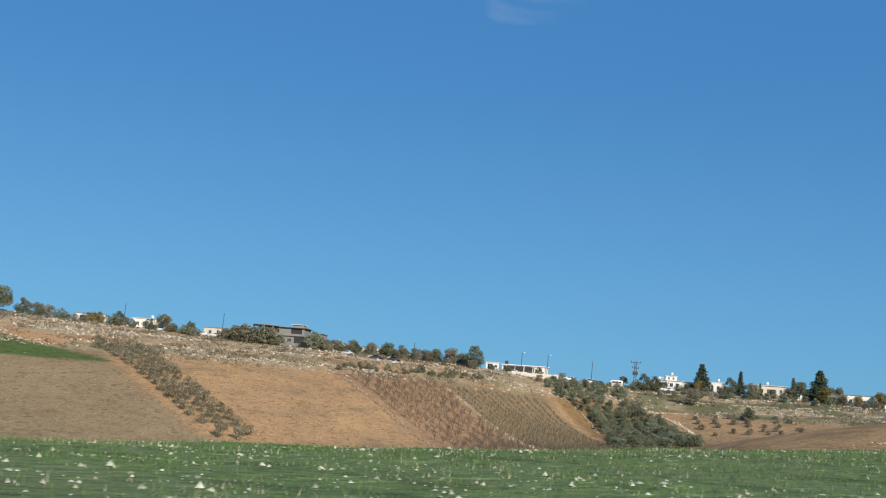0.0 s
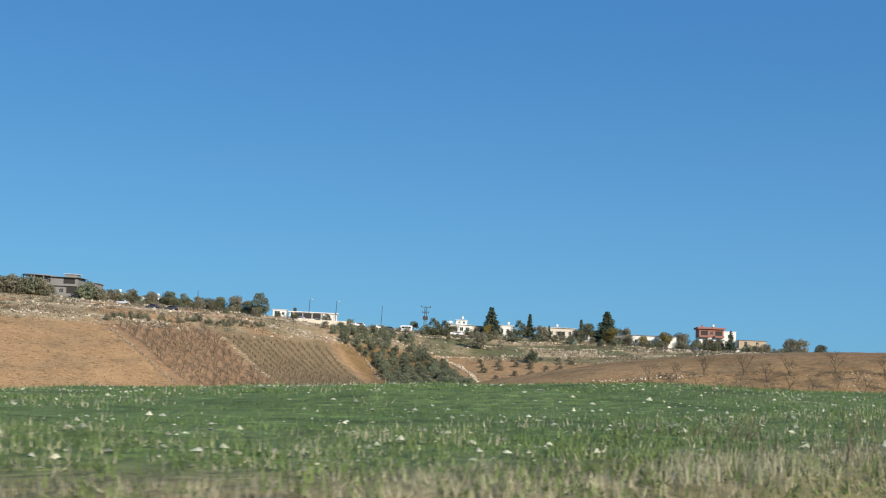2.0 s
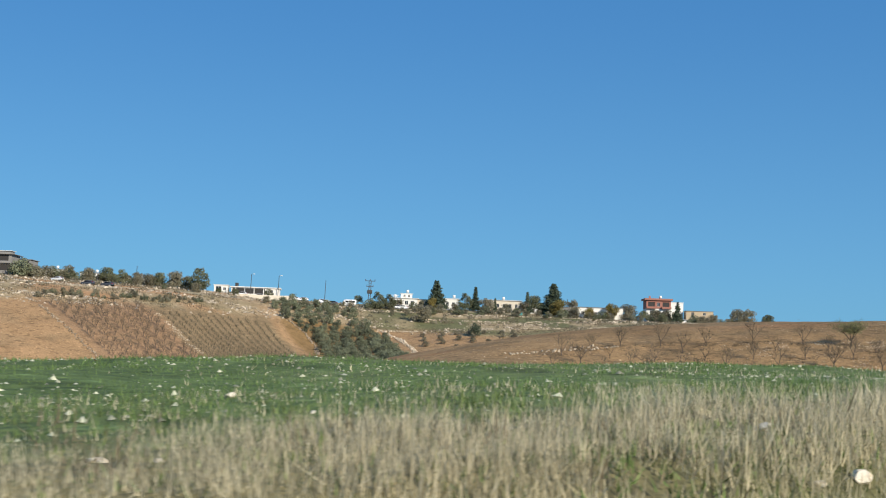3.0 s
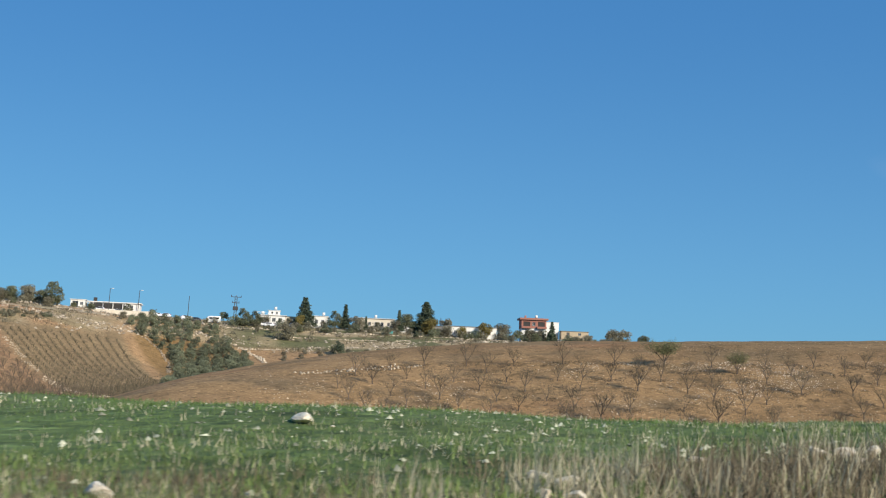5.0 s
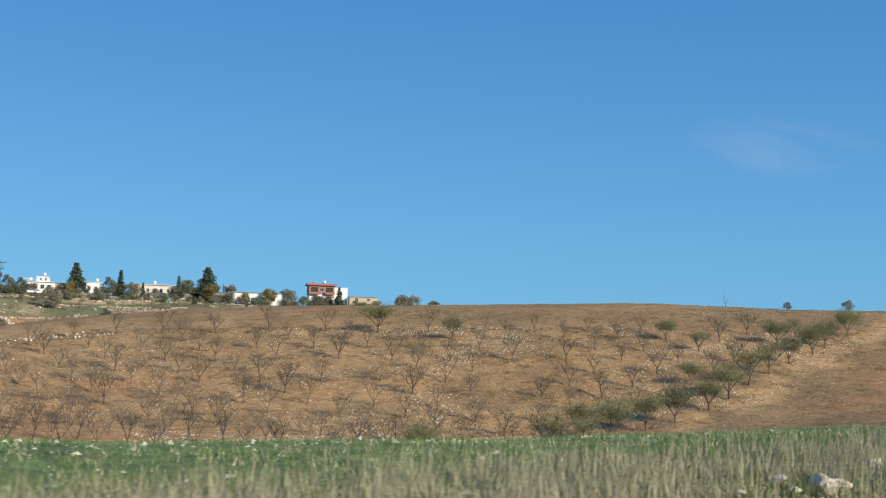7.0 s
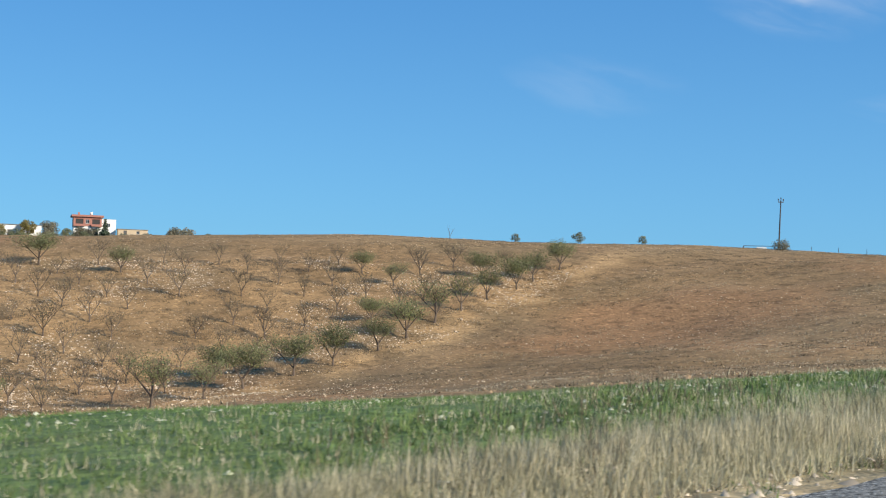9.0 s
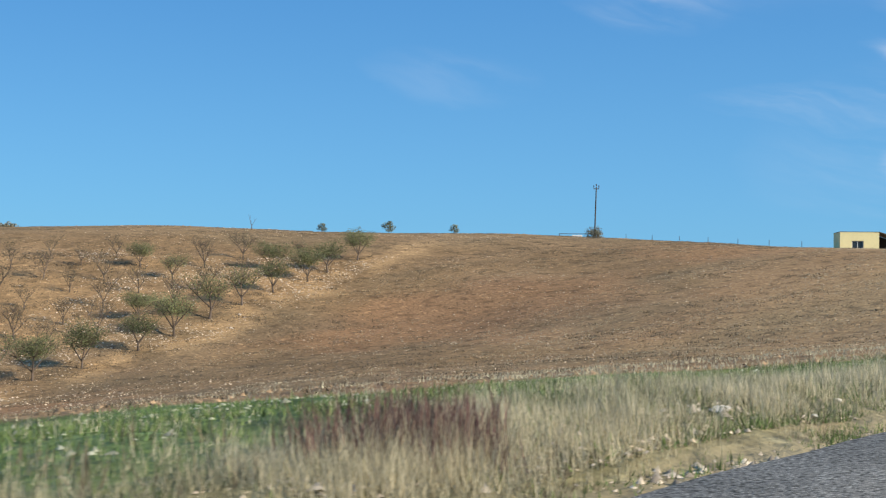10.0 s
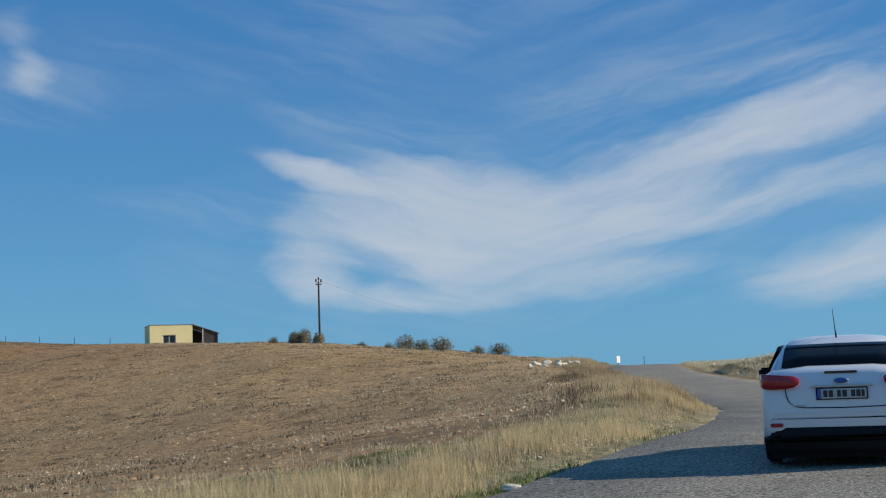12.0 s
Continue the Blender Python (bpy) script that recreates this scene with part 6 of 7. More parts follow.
# the tawny bank on the bend and the far verge
x, y, p = scatter(rng, 30000, 112, 235, 4.4, 11)
drift = 0.55 + 0.5 * soft_noise(x, y, 4.0, 44)
keep = rng.uniform(0, 1, len(x)) < np.clip(drift, 0.1, 1) * smoothstep(4.0, 5.0, p) * smoothstep(0, -2.2, p - np.interp(x, [128, 138, 150, 170], [7.2, 7.8, 8.8, 7.8]))
x, y, drift = x[keep], y[keep], drift[keep]
v, f = blades(rng, x, y, (0.18 + 0.3 * np.clip(drift, 0, 1)) * rng.uniform(0.8, 1.2, len(x)) * np.clip(0.85 + 0.6 * soft_noise(x, y, 0.9, 76), 0.3, 1.5), 0.4, 0.005, 12, 0.18, (-0.05, 0.02), True)
stuff("dry_grass", v, f, M_TAWNY, "tawny dry grass on the bank of the bend", "grass")
x, y, p = scatter(rng, 9000, 130, 250, -14, -4.0)
v, f = blades(rng, x, y, rng.uniform(0.15, 0.5, len(x)), 0.35, 0.010, 5, 0.12, plain=True)
stuff("dry_grass", v, f, M_STRAW, "dry grass on the stony bank across the road", "grass")
# short mixed grass between the verge and the wheat
for material, count, label in ((M_HERB, 24000, "short green grass along the edge of the field"), (M_STRAW, 12000, "short bleached grass along the edge of the field")):
    x, y, p = scatter(rng, count, 5, 120, 4.6, 11.0)
    keep = rng.uniform(0, 1, count) < np.clip(0.6 + 0.6 * soft_noise(x, y, 1.7, 77), 0.1, 1) * (1 - 0.8 * smoothstep(82, 85, x) * smoothstep(96, 93, x) * smoothstep(6.2, 5.4, p))
    v, f = blades(rng, x[keep], y[keep], rng.uniform(0.05, 0.15, keep.sum()), 0.6, 0.006, 5, 0.09, plain=True)
    stuff("short_grass", v, f, material, label, "grass")
# low green herbs and dead weeds among it
x, y, p = scatter(rng, 34000, 5, 135, 3.8, 9.0, 1.5)
keep = rng.uniform(0, 1, len(x)) < np.clip(0.5 + 0.9 * soft_noise(x, y, 2.5, 12), 0.05, 1) * (1 - 0.85 * smoothstep(82, 85, x) * smoothstep(99, 95, x) * smoothstep(6.2, 5.4, p))
v, f = blades(rng, x[keep], y[keep], rng.uniform(0.06, 0.16, keep.sum()), 0.7, 0.010, 7, 0.08, plain=True)
stuff("green_herbs", v, f, M_HERB, "low green herbs at the road's edge", "weeds")
x, y, p = scatter(rng, 9000, 8, 140, 4.8, 9.0)
keep = rng.uniform(0, 1, len(x)) < np.clip(0.6 * soft_noise(x, y, 4.5, 45) - 0.2, 0, 1)
v, f = blades(rng, x[keep], y[keep], rng.uniform(0.15, 0.4, keep.sum()), 0.4, 0.006, 9, 0.09, plain=True)
stuff("dead_weeds", v, f, M_WEED, "brown dead weeds among the verge grass", "weeds")
# young wheat in the field: dense near the road, sparser over the rise
for count, p0, p1, per, wide, lo, hi in ((170000, 5.8, 20, 3, 0.007, 0.04, 0.11), (100000, 18, 40, 3, 0.010, 0.06, 0.14), (40000, 36, 62, 3, 0.016, 0.10, 0.20)):
    x, y, p = scatter(rng, count, -32, 122, p0, p1)
    keep = rng.uniform(0, 1, count) < field_mask(x, y) * np.clip(0.75 + 0.6 * soft_noise(x, y, 2.0, 46), 0.15, 1)
    v, f = blades(rng, x[keep], y[keep], rng.uniform(lo, hi, keep.sum()), 0.75, wide, per, 0.11, plain=True)
    stuff("young_wheat", v, f, M_WHEAT, "young green wheat sprouting in the field", "crop")
# pale dry stubble leaves between the wheat
x, y, p = scatter(rng, 42000, -32, 122, 6.0, 50)
keep = rng.uniform(0, 1, len(x)) < field_mask(x, y) * np.clip(0.35 + 0.8 * soft_noise(x, y, 3.0, 47), 0.05, 1)
v, f = blades(rng, x[keep], y[keep], rng.uniform(0.05, 0.15, keep.sum()), 0.8, 0.009, 4, 0.16, plain=True)
stuff("stubble", v, f, M_STRAW, "pale dry stubble among the young wheat", "crop")


def pebbles(rng, x, y, size, flat=0.6, sink=0.0, whole=False):
    """Many small broken stones, uneven, half sunk in the soil unless whole."""
    n = len(x)
    base = np.array([(1, 0, 0), (0, 1, 0), (-1, 0, 0), (0, -1, 0), (0, 0, 1), (0, 0, -0.6)], float)
    t = rng.uniform(0, 2 * np.pi, n)
    c, s = np.cos(t), np.sin(t)
    v = base[None] * rng.uniform(0.6, 1.3, (n, 6, 1)) * np.array([1, 0.8, flat])
    v = v + rng.normal(0, 0.14, v.shape)
    vx = v[..., 0] * c[:, None] - v[..., 1] * s[:, None]
    vy = v[..., 0] * s[:, None] + v[..., 1] * c[:, None]
    sz = size[:, None]
    z = lie(x, y)
    out = np.stack([x[:, None] + vx * sz, y[:, None] + vy * sz, (z + size * flat * sink)[:, None] + v[..., 2] * sz], 2)
    tri = np.array([(0, 1, 4), (1, 2, 4), (2, 3, 4), (3, 0, 4), (1, 0, 5), (2, 1, 5), (3, 2, 5), (0, 3, 5)])[: 8 if whole else 4]
    f = (np.arange(n)[:, None, None] * 6 + tri[None]).reshape(-1, 3)
    return out.reshape(-1, 3), f


# pale clods and stones in the green field
x, y, p = scatter(rng, 46000, -35, 120, 5.6, 48, 1.1)
keep = rng.uniform(0, 1, len(x)) < field_mask(x, y) * np.clip(0.45 + 0.9 * soft_noise(x, y, 4.0, 48), 0.05, 1)
v, f = pebbles(rng, x[keep], y[keep], 0.018 + 0.045 * rng.uniform(0, 1, keep.sum()) ** 3, 0.7)
stuff("pale_clods", v, f, M_CLOD, "pale clods and stones strewn over the green field", "clods")
# stones on the orchard hill and the tilled field
x, y = rng.uniform(50, 215, 90000), rng.uniform(80, 200, 90000)
p = off_road(x, y)
keep = (p > np.interp(x, [78, 95, 125, 140], [14, 30, 28, 14])) & (field_mask(x, y) < 0.1) & (rng.uniform(0, 1, len(x)) < (0.12 + 0.88 * smoothstep(66, 100, x)) * (0.15 + 0.85 * smoothstep(50, 78, p)) * np.clip(0.15 + 1.0 * soft_noise(x * 0.6, y * 1.2, 10, 49) + 0.8 * soft_noise(x, y, 2.6, 50), 0.05, 1))
x, y = x[keep], y[keep]
v, f = pebbles(rng, x, y, 0.03 + 0.08 * rng.uniform(0, 1, len(x)) ** 3.5, 0.8)
stuff("field_stones", v, f, M_TANSTONE, "pale stones scattered over the red-brown hill", "stones")
x, y = rng.uniform(56, 172, 130000), rng.uniform(112, 188, 130000)
thin_out = smoothstep(66, 96, x)
keep = (rng.uniform(0, 1, len(x)) < smoothstep(58, 84, off_road(x, y)) * (0.15 + 0.85 * thin_out)) & (y < 186 - 0.355 * (x - 84.8) + 4 * soft_noise(x, y, 7, 28)) & (x < np.interp(y, ORCHARD_Y, ORCHARD_X) + 6) & (rng.uniform(0, 1, len(x)) < np.clip(0.2 + 1.1 * soft_noise(x * 0.7, y, 6, 78) + 0.6 * soft_noise(x, y, 2, 79), 0.02, 1))
x, y = x[keep], y[keep]
v, f = pebbles(rng, x, y, 0.035 + 0.10 * rng.uniform(0, 1, len(x)) ** 3.5, 0.8)
stuff("orchard_stones", v, f, M_STONES, "pale stones strewn between the orchard rows", "stones")
x, y = rng.uniform(108, 215, 44000), rng.uniform(52, 130, 44000)
p = off_road(x, y)
keep = (p > np.interp(x, [112, 135], [20, 6])) & (field_mask(x, y) < 0.1) & (rng.uniform(0, 1, len(x)) < (0.25 + 0.75 * np.maximum(smoothstep(40, 70, p), smoothstep(125, 150, x))) * np.clip(0.4 + 0.9 * soft_noise(x, y, 6, 71) + 0.6 * soft_noise(x, y, 2, 72), 0.06, 1))
x, y = x[keep], y[keep]
v, f = pebbles(rng, x, y, 0.022 + 0.075 * rng.uniform(0, 1, len(x)) ** 3.5, 0.75)
stuff("field_stones", v, f, M_TANSTONE, "pale stones in the bleached tilled field", "stones")
# dead weeds in the tilled field, in drifts along the furrows
x, y = rng.uniform(58, 218, 64000), rng.uniform(60, 200, 64000)
p = off_road(x, y)
keep = (p > 9) & (field_mask(x, y) < 0.1) & (rng.uniform(0, 1, len(x)) < (1 - 0.85 * smoothstep(34, 16, p) * smoothstep(136, 124, x)) * np.clip(0.15 + 1.3 * soft_noise(x * 0.3, y * 1.7, 5, 51) + 0.3 * soft_noise(x, y, 2, 52), 0.01, 1))
x, y = x[keep], y[keep]
v, f = blades(rng, x, y, rng.uniform(0.06, 0.16, len(x)), 0.9, 0.025, 5, 0.24, plain=True)
stuff("dead_weeds", v, f, M_WEED, "low brown weeds in drifts over the tilled field", "weeds")
x, y = rng.uniform(100, 218, 48000), rng.uniform(50, 150, 48000)
p = off_road(x, y)
keep = (p > 6) & (field_mask(x, y) < 0.1) & (rng.uniform(0, 1, len(x)) < np.clip(0.25 + 0.5 * smoothstep(22, 9, p) + 0.8 * soft_noise(x * 0.4, y * 1.4, 6, 53), 0.04, 1))
x, y = x[keep], y[keep]
v, f = blades(rng, x, y, rng.uniform(0.06, 0.2, len(x)), 0.7, 0.013, 5, 0.2, plain=True)
stuff("dry_stubble", v, f, M_STRAW, "thin straw-coloured stubble over the tilled field", "grass")
# low dark tufts, and broken clods that roughen the tilled soil
x, y = rng.uniform(50, 216, 16000), rng.uniform(58, 190, 16000)
p = off_road(x, y)
keep = (p > 8) & (field_mask(x, y) < 0.1) & (rng.uniform(0, 1, len(x)) < (1 - 0.85 * smoothstep(34, 16, p) * smoothstep(136, 124, x)) * np.clip(0.2 + 1.5 * soft_noise(x * 0.4, y * 1.3, 5, 61) + 0.4 * soft_noise(x, y, 1.6, 73), 0.02, 1))
x, y = x[keep], y[keep]
v, f = blades(rng, x, y, rng.uniform(0.05, 0.14, len(x)), 1.0, 0.034, 13, 0.28, plain=True)
stuff("dead_weeds", v, f, M_TUFT, "low dark tufts of dead weeds on the tilled slope", "weeds")
x, y = rng.uniform(60, 216, 36000), rng.uniform(58, 195, 36000)
p = off_road(x, y)
keep = (p > 7.5) & (field_mask(x, y) < 0.1) & (rng.uniform(0, 1, len(x)) < np.clip(1.1 - 0.006 * (p - 10), 0.3, 1))
x, y = x[keep], y[keep]
v, f = pebbles(rng, x, y, 0.035 + 0.085 * rng.uniform(0, 1, len(x)) ** 2.5, 0.55, 0.1)
stuff("soil_clods", v, f, M_SOILCLOD, "red-brown clods of turned soil on the hill", "clods")
# gravel along the road's edge
x, y, p = scatter(rng, 10000, 60, 140, 3.3, 5.0)
v, f = pebbles(rng, x, y, 0.008 + 0.03 * rng.uniform(0, 1, len(x)) ** 3, 0.6)
stuff("gravel", v, f, M_STONES, "loose gravel along the ragged road edge", "gravel")
# broken earth and stones on the bare strip beside the road
x, y, p = scatter(rng, 3000, 83, 99, 3.6, 4.9)
keep = rng.uniform(0, 1, len(x)) < np.clip(0.35 + 1.0 * soft_noise(x, y, 1.4, 84), 0.03, 1)
v, f = pebbles(rng, x[keep], y[keep], 0.015 + 0.07 * rng.uniform(0, 1, keep.sum()) ** 2.5, 0.7)
stuff("verge_rubble", v, f, M_BROW, "broken pinkish earth and stones beside the road", "rubble")
x, y, p = scatter(rng, 1000, 84, 100, 3.9, 5.0)
keep = rng.uniform(0, 1, len(x)) < np.clip(0.3 + 1.0 * soft_noise(x, y, 1.2, 85), 0.02, 1)
v, f = blades(rng, x[keep], y[keep], rng.uniform(0.05, 0.16, keep.sum()), 0.6, 0.006, 10, 0.08, plain=True)
stuff("short_grass", v, f, M_WEED, "tufts of old grass on the bare verge", "grass")
# the stony brow under the village
x, y = rng.uniform(-175, 215, 90000), rng.uniform(360, 495, 90000)
d = y - road_y(x)
z = height(x, y)
top = np.interp(x, [-160, -60, 0, 50, 75, 110, 200], [19.0, 15.5, 15.5, 14.5, 12.0, 11.5, 12.5])
brow = smoothstep(-1.5, 1.0, z - top) * smoothstep(488, 474, y)
keep = rng.uniform(0, 1, len(x)) < brow * np.interp(x, [60, 90], [0.95, 0.4]) * np.clip(1.5 * soft_noise(x * 0.5, y * 1.5, 9, 54) + 0.6 * soft_noise(x, y, 3, 58), 0.03, 1)
x, y = x[keep], y[keep]
v, f = pebbles(rng, x, y, 0.14 + 0.7 * rng.uniform(0, 1, len(x)) ** 2.8, 0.65)
stuff("brow_rocks", v, f, M_BROW, "pale limestone rubble along the brow below the village", "rocks")
x, y = rng.uniform(-175, 215, 40000), rng.uniform(360, 495, 40000)
d, z = y - road_y(x), height(x, y)
keep = rng.uniform(0, 1, len(x)) < smoothstep(-2, 1.0, z - np.interp(x, [-160, -60, 0, 50, 75, 110, 200], [17.5, 15.5, 15.5, 14.5, 12.0, 11.5, 12.5])) * smoothstep(488, 476, y) * np.clip(0.3 + 0.9 * soft_noise(x, y, 8, 55), 0.02, 1)
x, y = x[keep], y[keep]
v, f = blades(rng, x, y, rng.uniform(0.25, 0.8, len(x)), 0.7, 0.12, 5, 0.6, plain=True)
stuff("brow_scrub", v, f, M_WEED, "low scrub among the rocks of the brow", "scrub")
x, y = rng.uniform(-175, 215, 1800), rng.uniform(370, 490, 1800)
d, z = y - road_y(x), height(x, y)
keep = rng.uniform(0, 1, len(x)) < smoothstep(-1.5, 1.0, z - np.interp(x, [-160, -60, 0, 50, 75, 110, 200], [17.5, 15.5, 15.5, 14.5, 12.0, 11.5, 12.5])) * smoothstep(488, 476, y) * np.clip(0.4 + 0.9 * soft_noise(x, y, 14, 56), 0.05, 1)
clumps = [(a, b, float(lie([a], [b])[0]) + 0.3, rng.uniform(0.4, 1.3), 0.7) for a, b in zip(x[keep], y[keep])]
v, f = leaf_cloud(rng, clumps, 60 * len(clumps), 0.2)
stuff("brow_bushes", v, f, M_LEAF_DULL, "scattered low grey-green bushes on the stony brow", "bushes")
# mats of dead weed on the tilled slope
x, y = rng.uniform(100, 216, 20000), rng.uniform(56, 190, 20000)
keep = (off_road(x, y) > 9) & (field_mask(x, y) < 0.1) & (rng.uniform(0, 1, len(x)) < (1 - 0.7 * smoothstep(48, 18, off_road(x, y)) * smoothstep(125, 150, x)) * (1 - 0.9 * smoothstep(36, 18, off_road(x, y)) * smoothstep(136, 124, x)) * np.clip(0.3 + 1.0 * soft_noise(x, y, 12, 81) + 0.5 * soft_noise(x, y, 4, 82), 0.03, 1))
x, y = x[keep], y[keep]
v, f = blades(rng, x, y, rng.uniform(0.05, 0.15, len(x)) * np.where(rng.uniform(0, 1, len(x)) < 0.25, 1.6, 0.8), 1.1, 0.034, 26, 0.34, plain=True)
stuff("weed_mats", v, f, M_TUFT, "flat dark mats of dead weed on the tilled slope", "weeds")
# weeds along the feet of the orchard trees, dark and shifted to paint tree shadow
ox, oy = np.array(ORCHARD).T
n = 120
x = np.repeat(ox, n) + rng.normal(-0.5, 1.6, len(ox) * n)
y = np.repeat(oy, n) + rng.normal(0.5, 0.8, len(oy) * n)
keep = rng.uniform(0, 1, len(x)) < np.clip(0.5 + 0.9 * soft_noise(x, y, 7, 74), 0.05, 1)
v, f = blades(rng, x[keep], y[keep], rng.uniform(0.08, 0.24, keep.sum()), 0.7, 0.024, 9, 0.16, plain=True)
stuff("orchard_weeds", v, f, M_ORCHARD_WEED_SHADE, "weeds round the orchard trees, darkened to deepen the trees' shadows", "weeds")
# weeds and stones over the far plots
x, y = rng.uniform(-165, 200, 60000), rng.uniform(285, 440, 60000)
d = y - road_y(x)
keep = (d > 268) & (rng.uniform(0, 1, len(x)) < np.clip(0.22 + 0.8 * soft_noise(x, y, 12, 62) + 0.5 * soft_noise(x, y, 3.5, 63), 0.03, 1) * np.where(strip_x(x, y) < -118, 1.0, 0.55))
x, y = x[keep], y[keep]
v, f = blades(rng, x, y, rng.uniform(0.12, 0.42, len(x)), 0.8, 0.07, 5, 0.35, plain=True)
stuff("far_weeds", v, f, M_WEED, "low dry weeds dotted over the far plots", "weeds")
x, y = rng.uniform(-165, 200, 24000), rng.uniform(285, 440, 24000)
keep = (y - road_y(x) > 268) & (rng.uniform(0, 1, len(x)) < np.clip(0.25 + 0.9 * soft_noise(x, y, 9, 64), 0.05, 1))
v, f = pebbles(rng, x[keep], y[keep], 0.07 + 0.22 * rng.uniform(0, 1, keep.sum()) ** 3, 0.7)
stuff("far_stones", v, f, M_WALLSTONE, "stones dotted over the far plots", "stones")
# dark purple-brown docks standing in the verge
for wx, wy, wide, count in ((94.8, 48.9, 0.2, 70), (95.4, 49.3, 0.16, 24), (94.2, 49.1, 0.14, 14)):
    x, y = rng.normal(wx, wide, count), rng.normal(wy, 0.22, count)
    v, f = blades(rng, x, y, rng.uniform(0.3, 0.55, count), 0.3, 0.008, 12, 0.08, plain=True)
    stuff("dock_weeds", v, f, M_PURPLE, "dark purple-brown dead docks standing in the verge", "weeds")
# a thatch of old brown and straw-coloured grass where the verge is rank
for material, count, x0, x1, p0, p1, lo, hi, label in ((M_WEED, 1300, 38, 52, 4.6, 7.4, 0.10, 0.22, "old brown grass along the verge"), (M_WEED, 330, 46.8, 49.2, 4.4, 6.4, 0.22, 0.42, "rank brown thatch of dead grass"), (M_STRAW, 320, 44.5, 50.4, 4.4, 6.8, 0.25, 0.48, "straw stalks over the rank thatch"), (M_OLD, 1500, 58, 71, 4.4, 7.2, 0.14, 0.34, "old olive-brown grass along the verge"), (M_STRAW, 1000, 83.0, 90, 4.2, 5.5, 0.10, 0.36, "pale dry grass bending over the verge"), (M_OLD, 1800, 82.0, 92, 4.2, 5.7, 0.10, 0.32, "olive-brown old grass under the dry stems"), (M_STRAW, 900, 101.5, 112, 4.4, 6.2, 0.10, 0.34, "pale dry grass standing over the green"), (M_OLD, 1500, 98, 114, 4.3, 7.0, 0.08, 0.25, "olive-brown old grass under the dry stems"), (M_STRAW, 1350, 26.5, 36, 4.4, 6.9, 0.12, 0.36, "pale dry grass along the rank verge"), (M_STRAW, 750, 56.5, 63, 4.4, 6.4, 0.10, 0.32, "pale dry grass in a drift on the verge"), (M_HERB, 2600, 98, 126, 3.72, 4.5, 0.04, 0.11, "green grass along the road's edge")):
    x, y, p = scatter(rng, count, x0, x1, p0, p1)
    keep = rng.uniform(0, 1, count) < np.clip(0.6 + 0.7 * soft_noise(x, y, 1.6, 83), 0.05, 1)
    v, f = blades(rng, x[keep], y[keep], rng.uniform(lo, hi, keep.sum()), 0.45, 0.006, 12, 0.11, plain=True)
    stuff("rank_grass", v, f, material, label, "grass")
# rusty weeds on the verge and at the bend, and brambles in the cut of the bank
for x0, x1, p0, p1, count, hi in ((139, 149, 4.2, 6.5, 110, 0.40), (150, 186, 4.4, 7.5, 900, 0.36)):
    x, y, p = scatter(rng, count, x0, x1, p0, p1)
    keep = rng.uniform(0, 1, count) < np.clip(0.5 + 0.8 * soft_noise(x, y, 2.0, 65), 0.05, 1)
    v, f = blades(rng, x[keep], y[keep], rng.uniform(0.25, hi, keep.sum()), 0.35, 0.007, 14, 0.12, plain=True)
    stuff("rusty_weeds", v, f, M_RUST, "rust-brown dead weeds standing in the verge", "weeds")
x, y, p = scatter(rng, 170, 138, 166, 6.9, 8.3)
keep = rng.uniform(0, 1, len(x)) < np.clip(0.4 + 0.9 * soft_noise(x, y, 3.0, 66), 0.05, 1)
v, f = blades(rng, x[keep], y[keep], rng.uniform(0.15, 0.35, keep.sum()), 0.7, 0.02, 22, 0.3, plain=True)
stuff("brambles", v, f, M_TUFT, "dark brambles in the cut of the road bank", "brambles")

# ---- the near hill: shrubs and small trees on the crest ----
crest = Grove(*[shrub("crest_shrub", "low grey-green shrub on the hill crest", 260 + k, 1.6, 2.3, M_SHRUB, 1400, 0.065, "shrubs on the crest") for k in range(3)])
crest_spots = [(202.0, 112.1, 0.40, 0), (211.2, 104.1, 0.83, 2), (208.5, 100.7, 0.67, 0), (206.6, 97.9, 0.85, 1), (206.7, 105.9, 0.34, 2), (208.5, 95.3, 0.52, 0), (209.8, 93.8, 0.79, 1), (205.8, 102.5, 0.40, 2), (200.3, 163.4, 0.95, 0)]
for px, py, ss, k in crest_spots:
    crest.at(k, px, py, rnd.uniform(0, 6.28), ss * 1.2)
settle(shrub("crest_shrub", "wide dense grey-green shrub beside the hill pole", 265, 1.5, 4.0, M_SHRUB, 6500, 0.06, "shrubs on the crest"), 204.0, 110.3, 0.5)
small = Grove(*[tree("young_tree", "small dark round tree on the bare crest", "tree", 270 + k, 1.7, 1.7, M_LEAF, 600, 0.09, 4, 0.9, 0.24, "young trees on the crest") for k in range(2)])
for px, py, ss, k in ((181.2, 182.7, 1.0, 0), (172.5, 185.2, 0.75, 1), (187.5, 176.5, 0.75, 1)):
    small.at(k, px, py, 0.3 * k, ss)
settle(bare_tree("dead_sapling", "thin bare sapling on the crest", 281, 1.9, 0.4, 0, None, 3, 2, 2, "", 0.02), 163.4, 187.3)
# a low white trough and rail by the leaning pole
t = thing("water_trough", Matrix.Translation((206.8, 174.0, ground_at(206.8, 174.0))) @ Matrix.Rotation(radians(-40), 4, "Z"), "low white trough with a pipe by the pole", "trough")
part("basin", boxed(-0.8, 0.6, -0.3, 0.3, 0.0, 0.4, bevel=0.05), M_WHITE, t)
part("pipe", boxed(-2.6, 1.9, -0.04, 0.04, 0.52, 0.60), M_STEEL, t)
part("pipe_leg", boxed(-2.6, -2.5, -0.05, 0.05, -0.2, 0.52), M_STEEL, t)
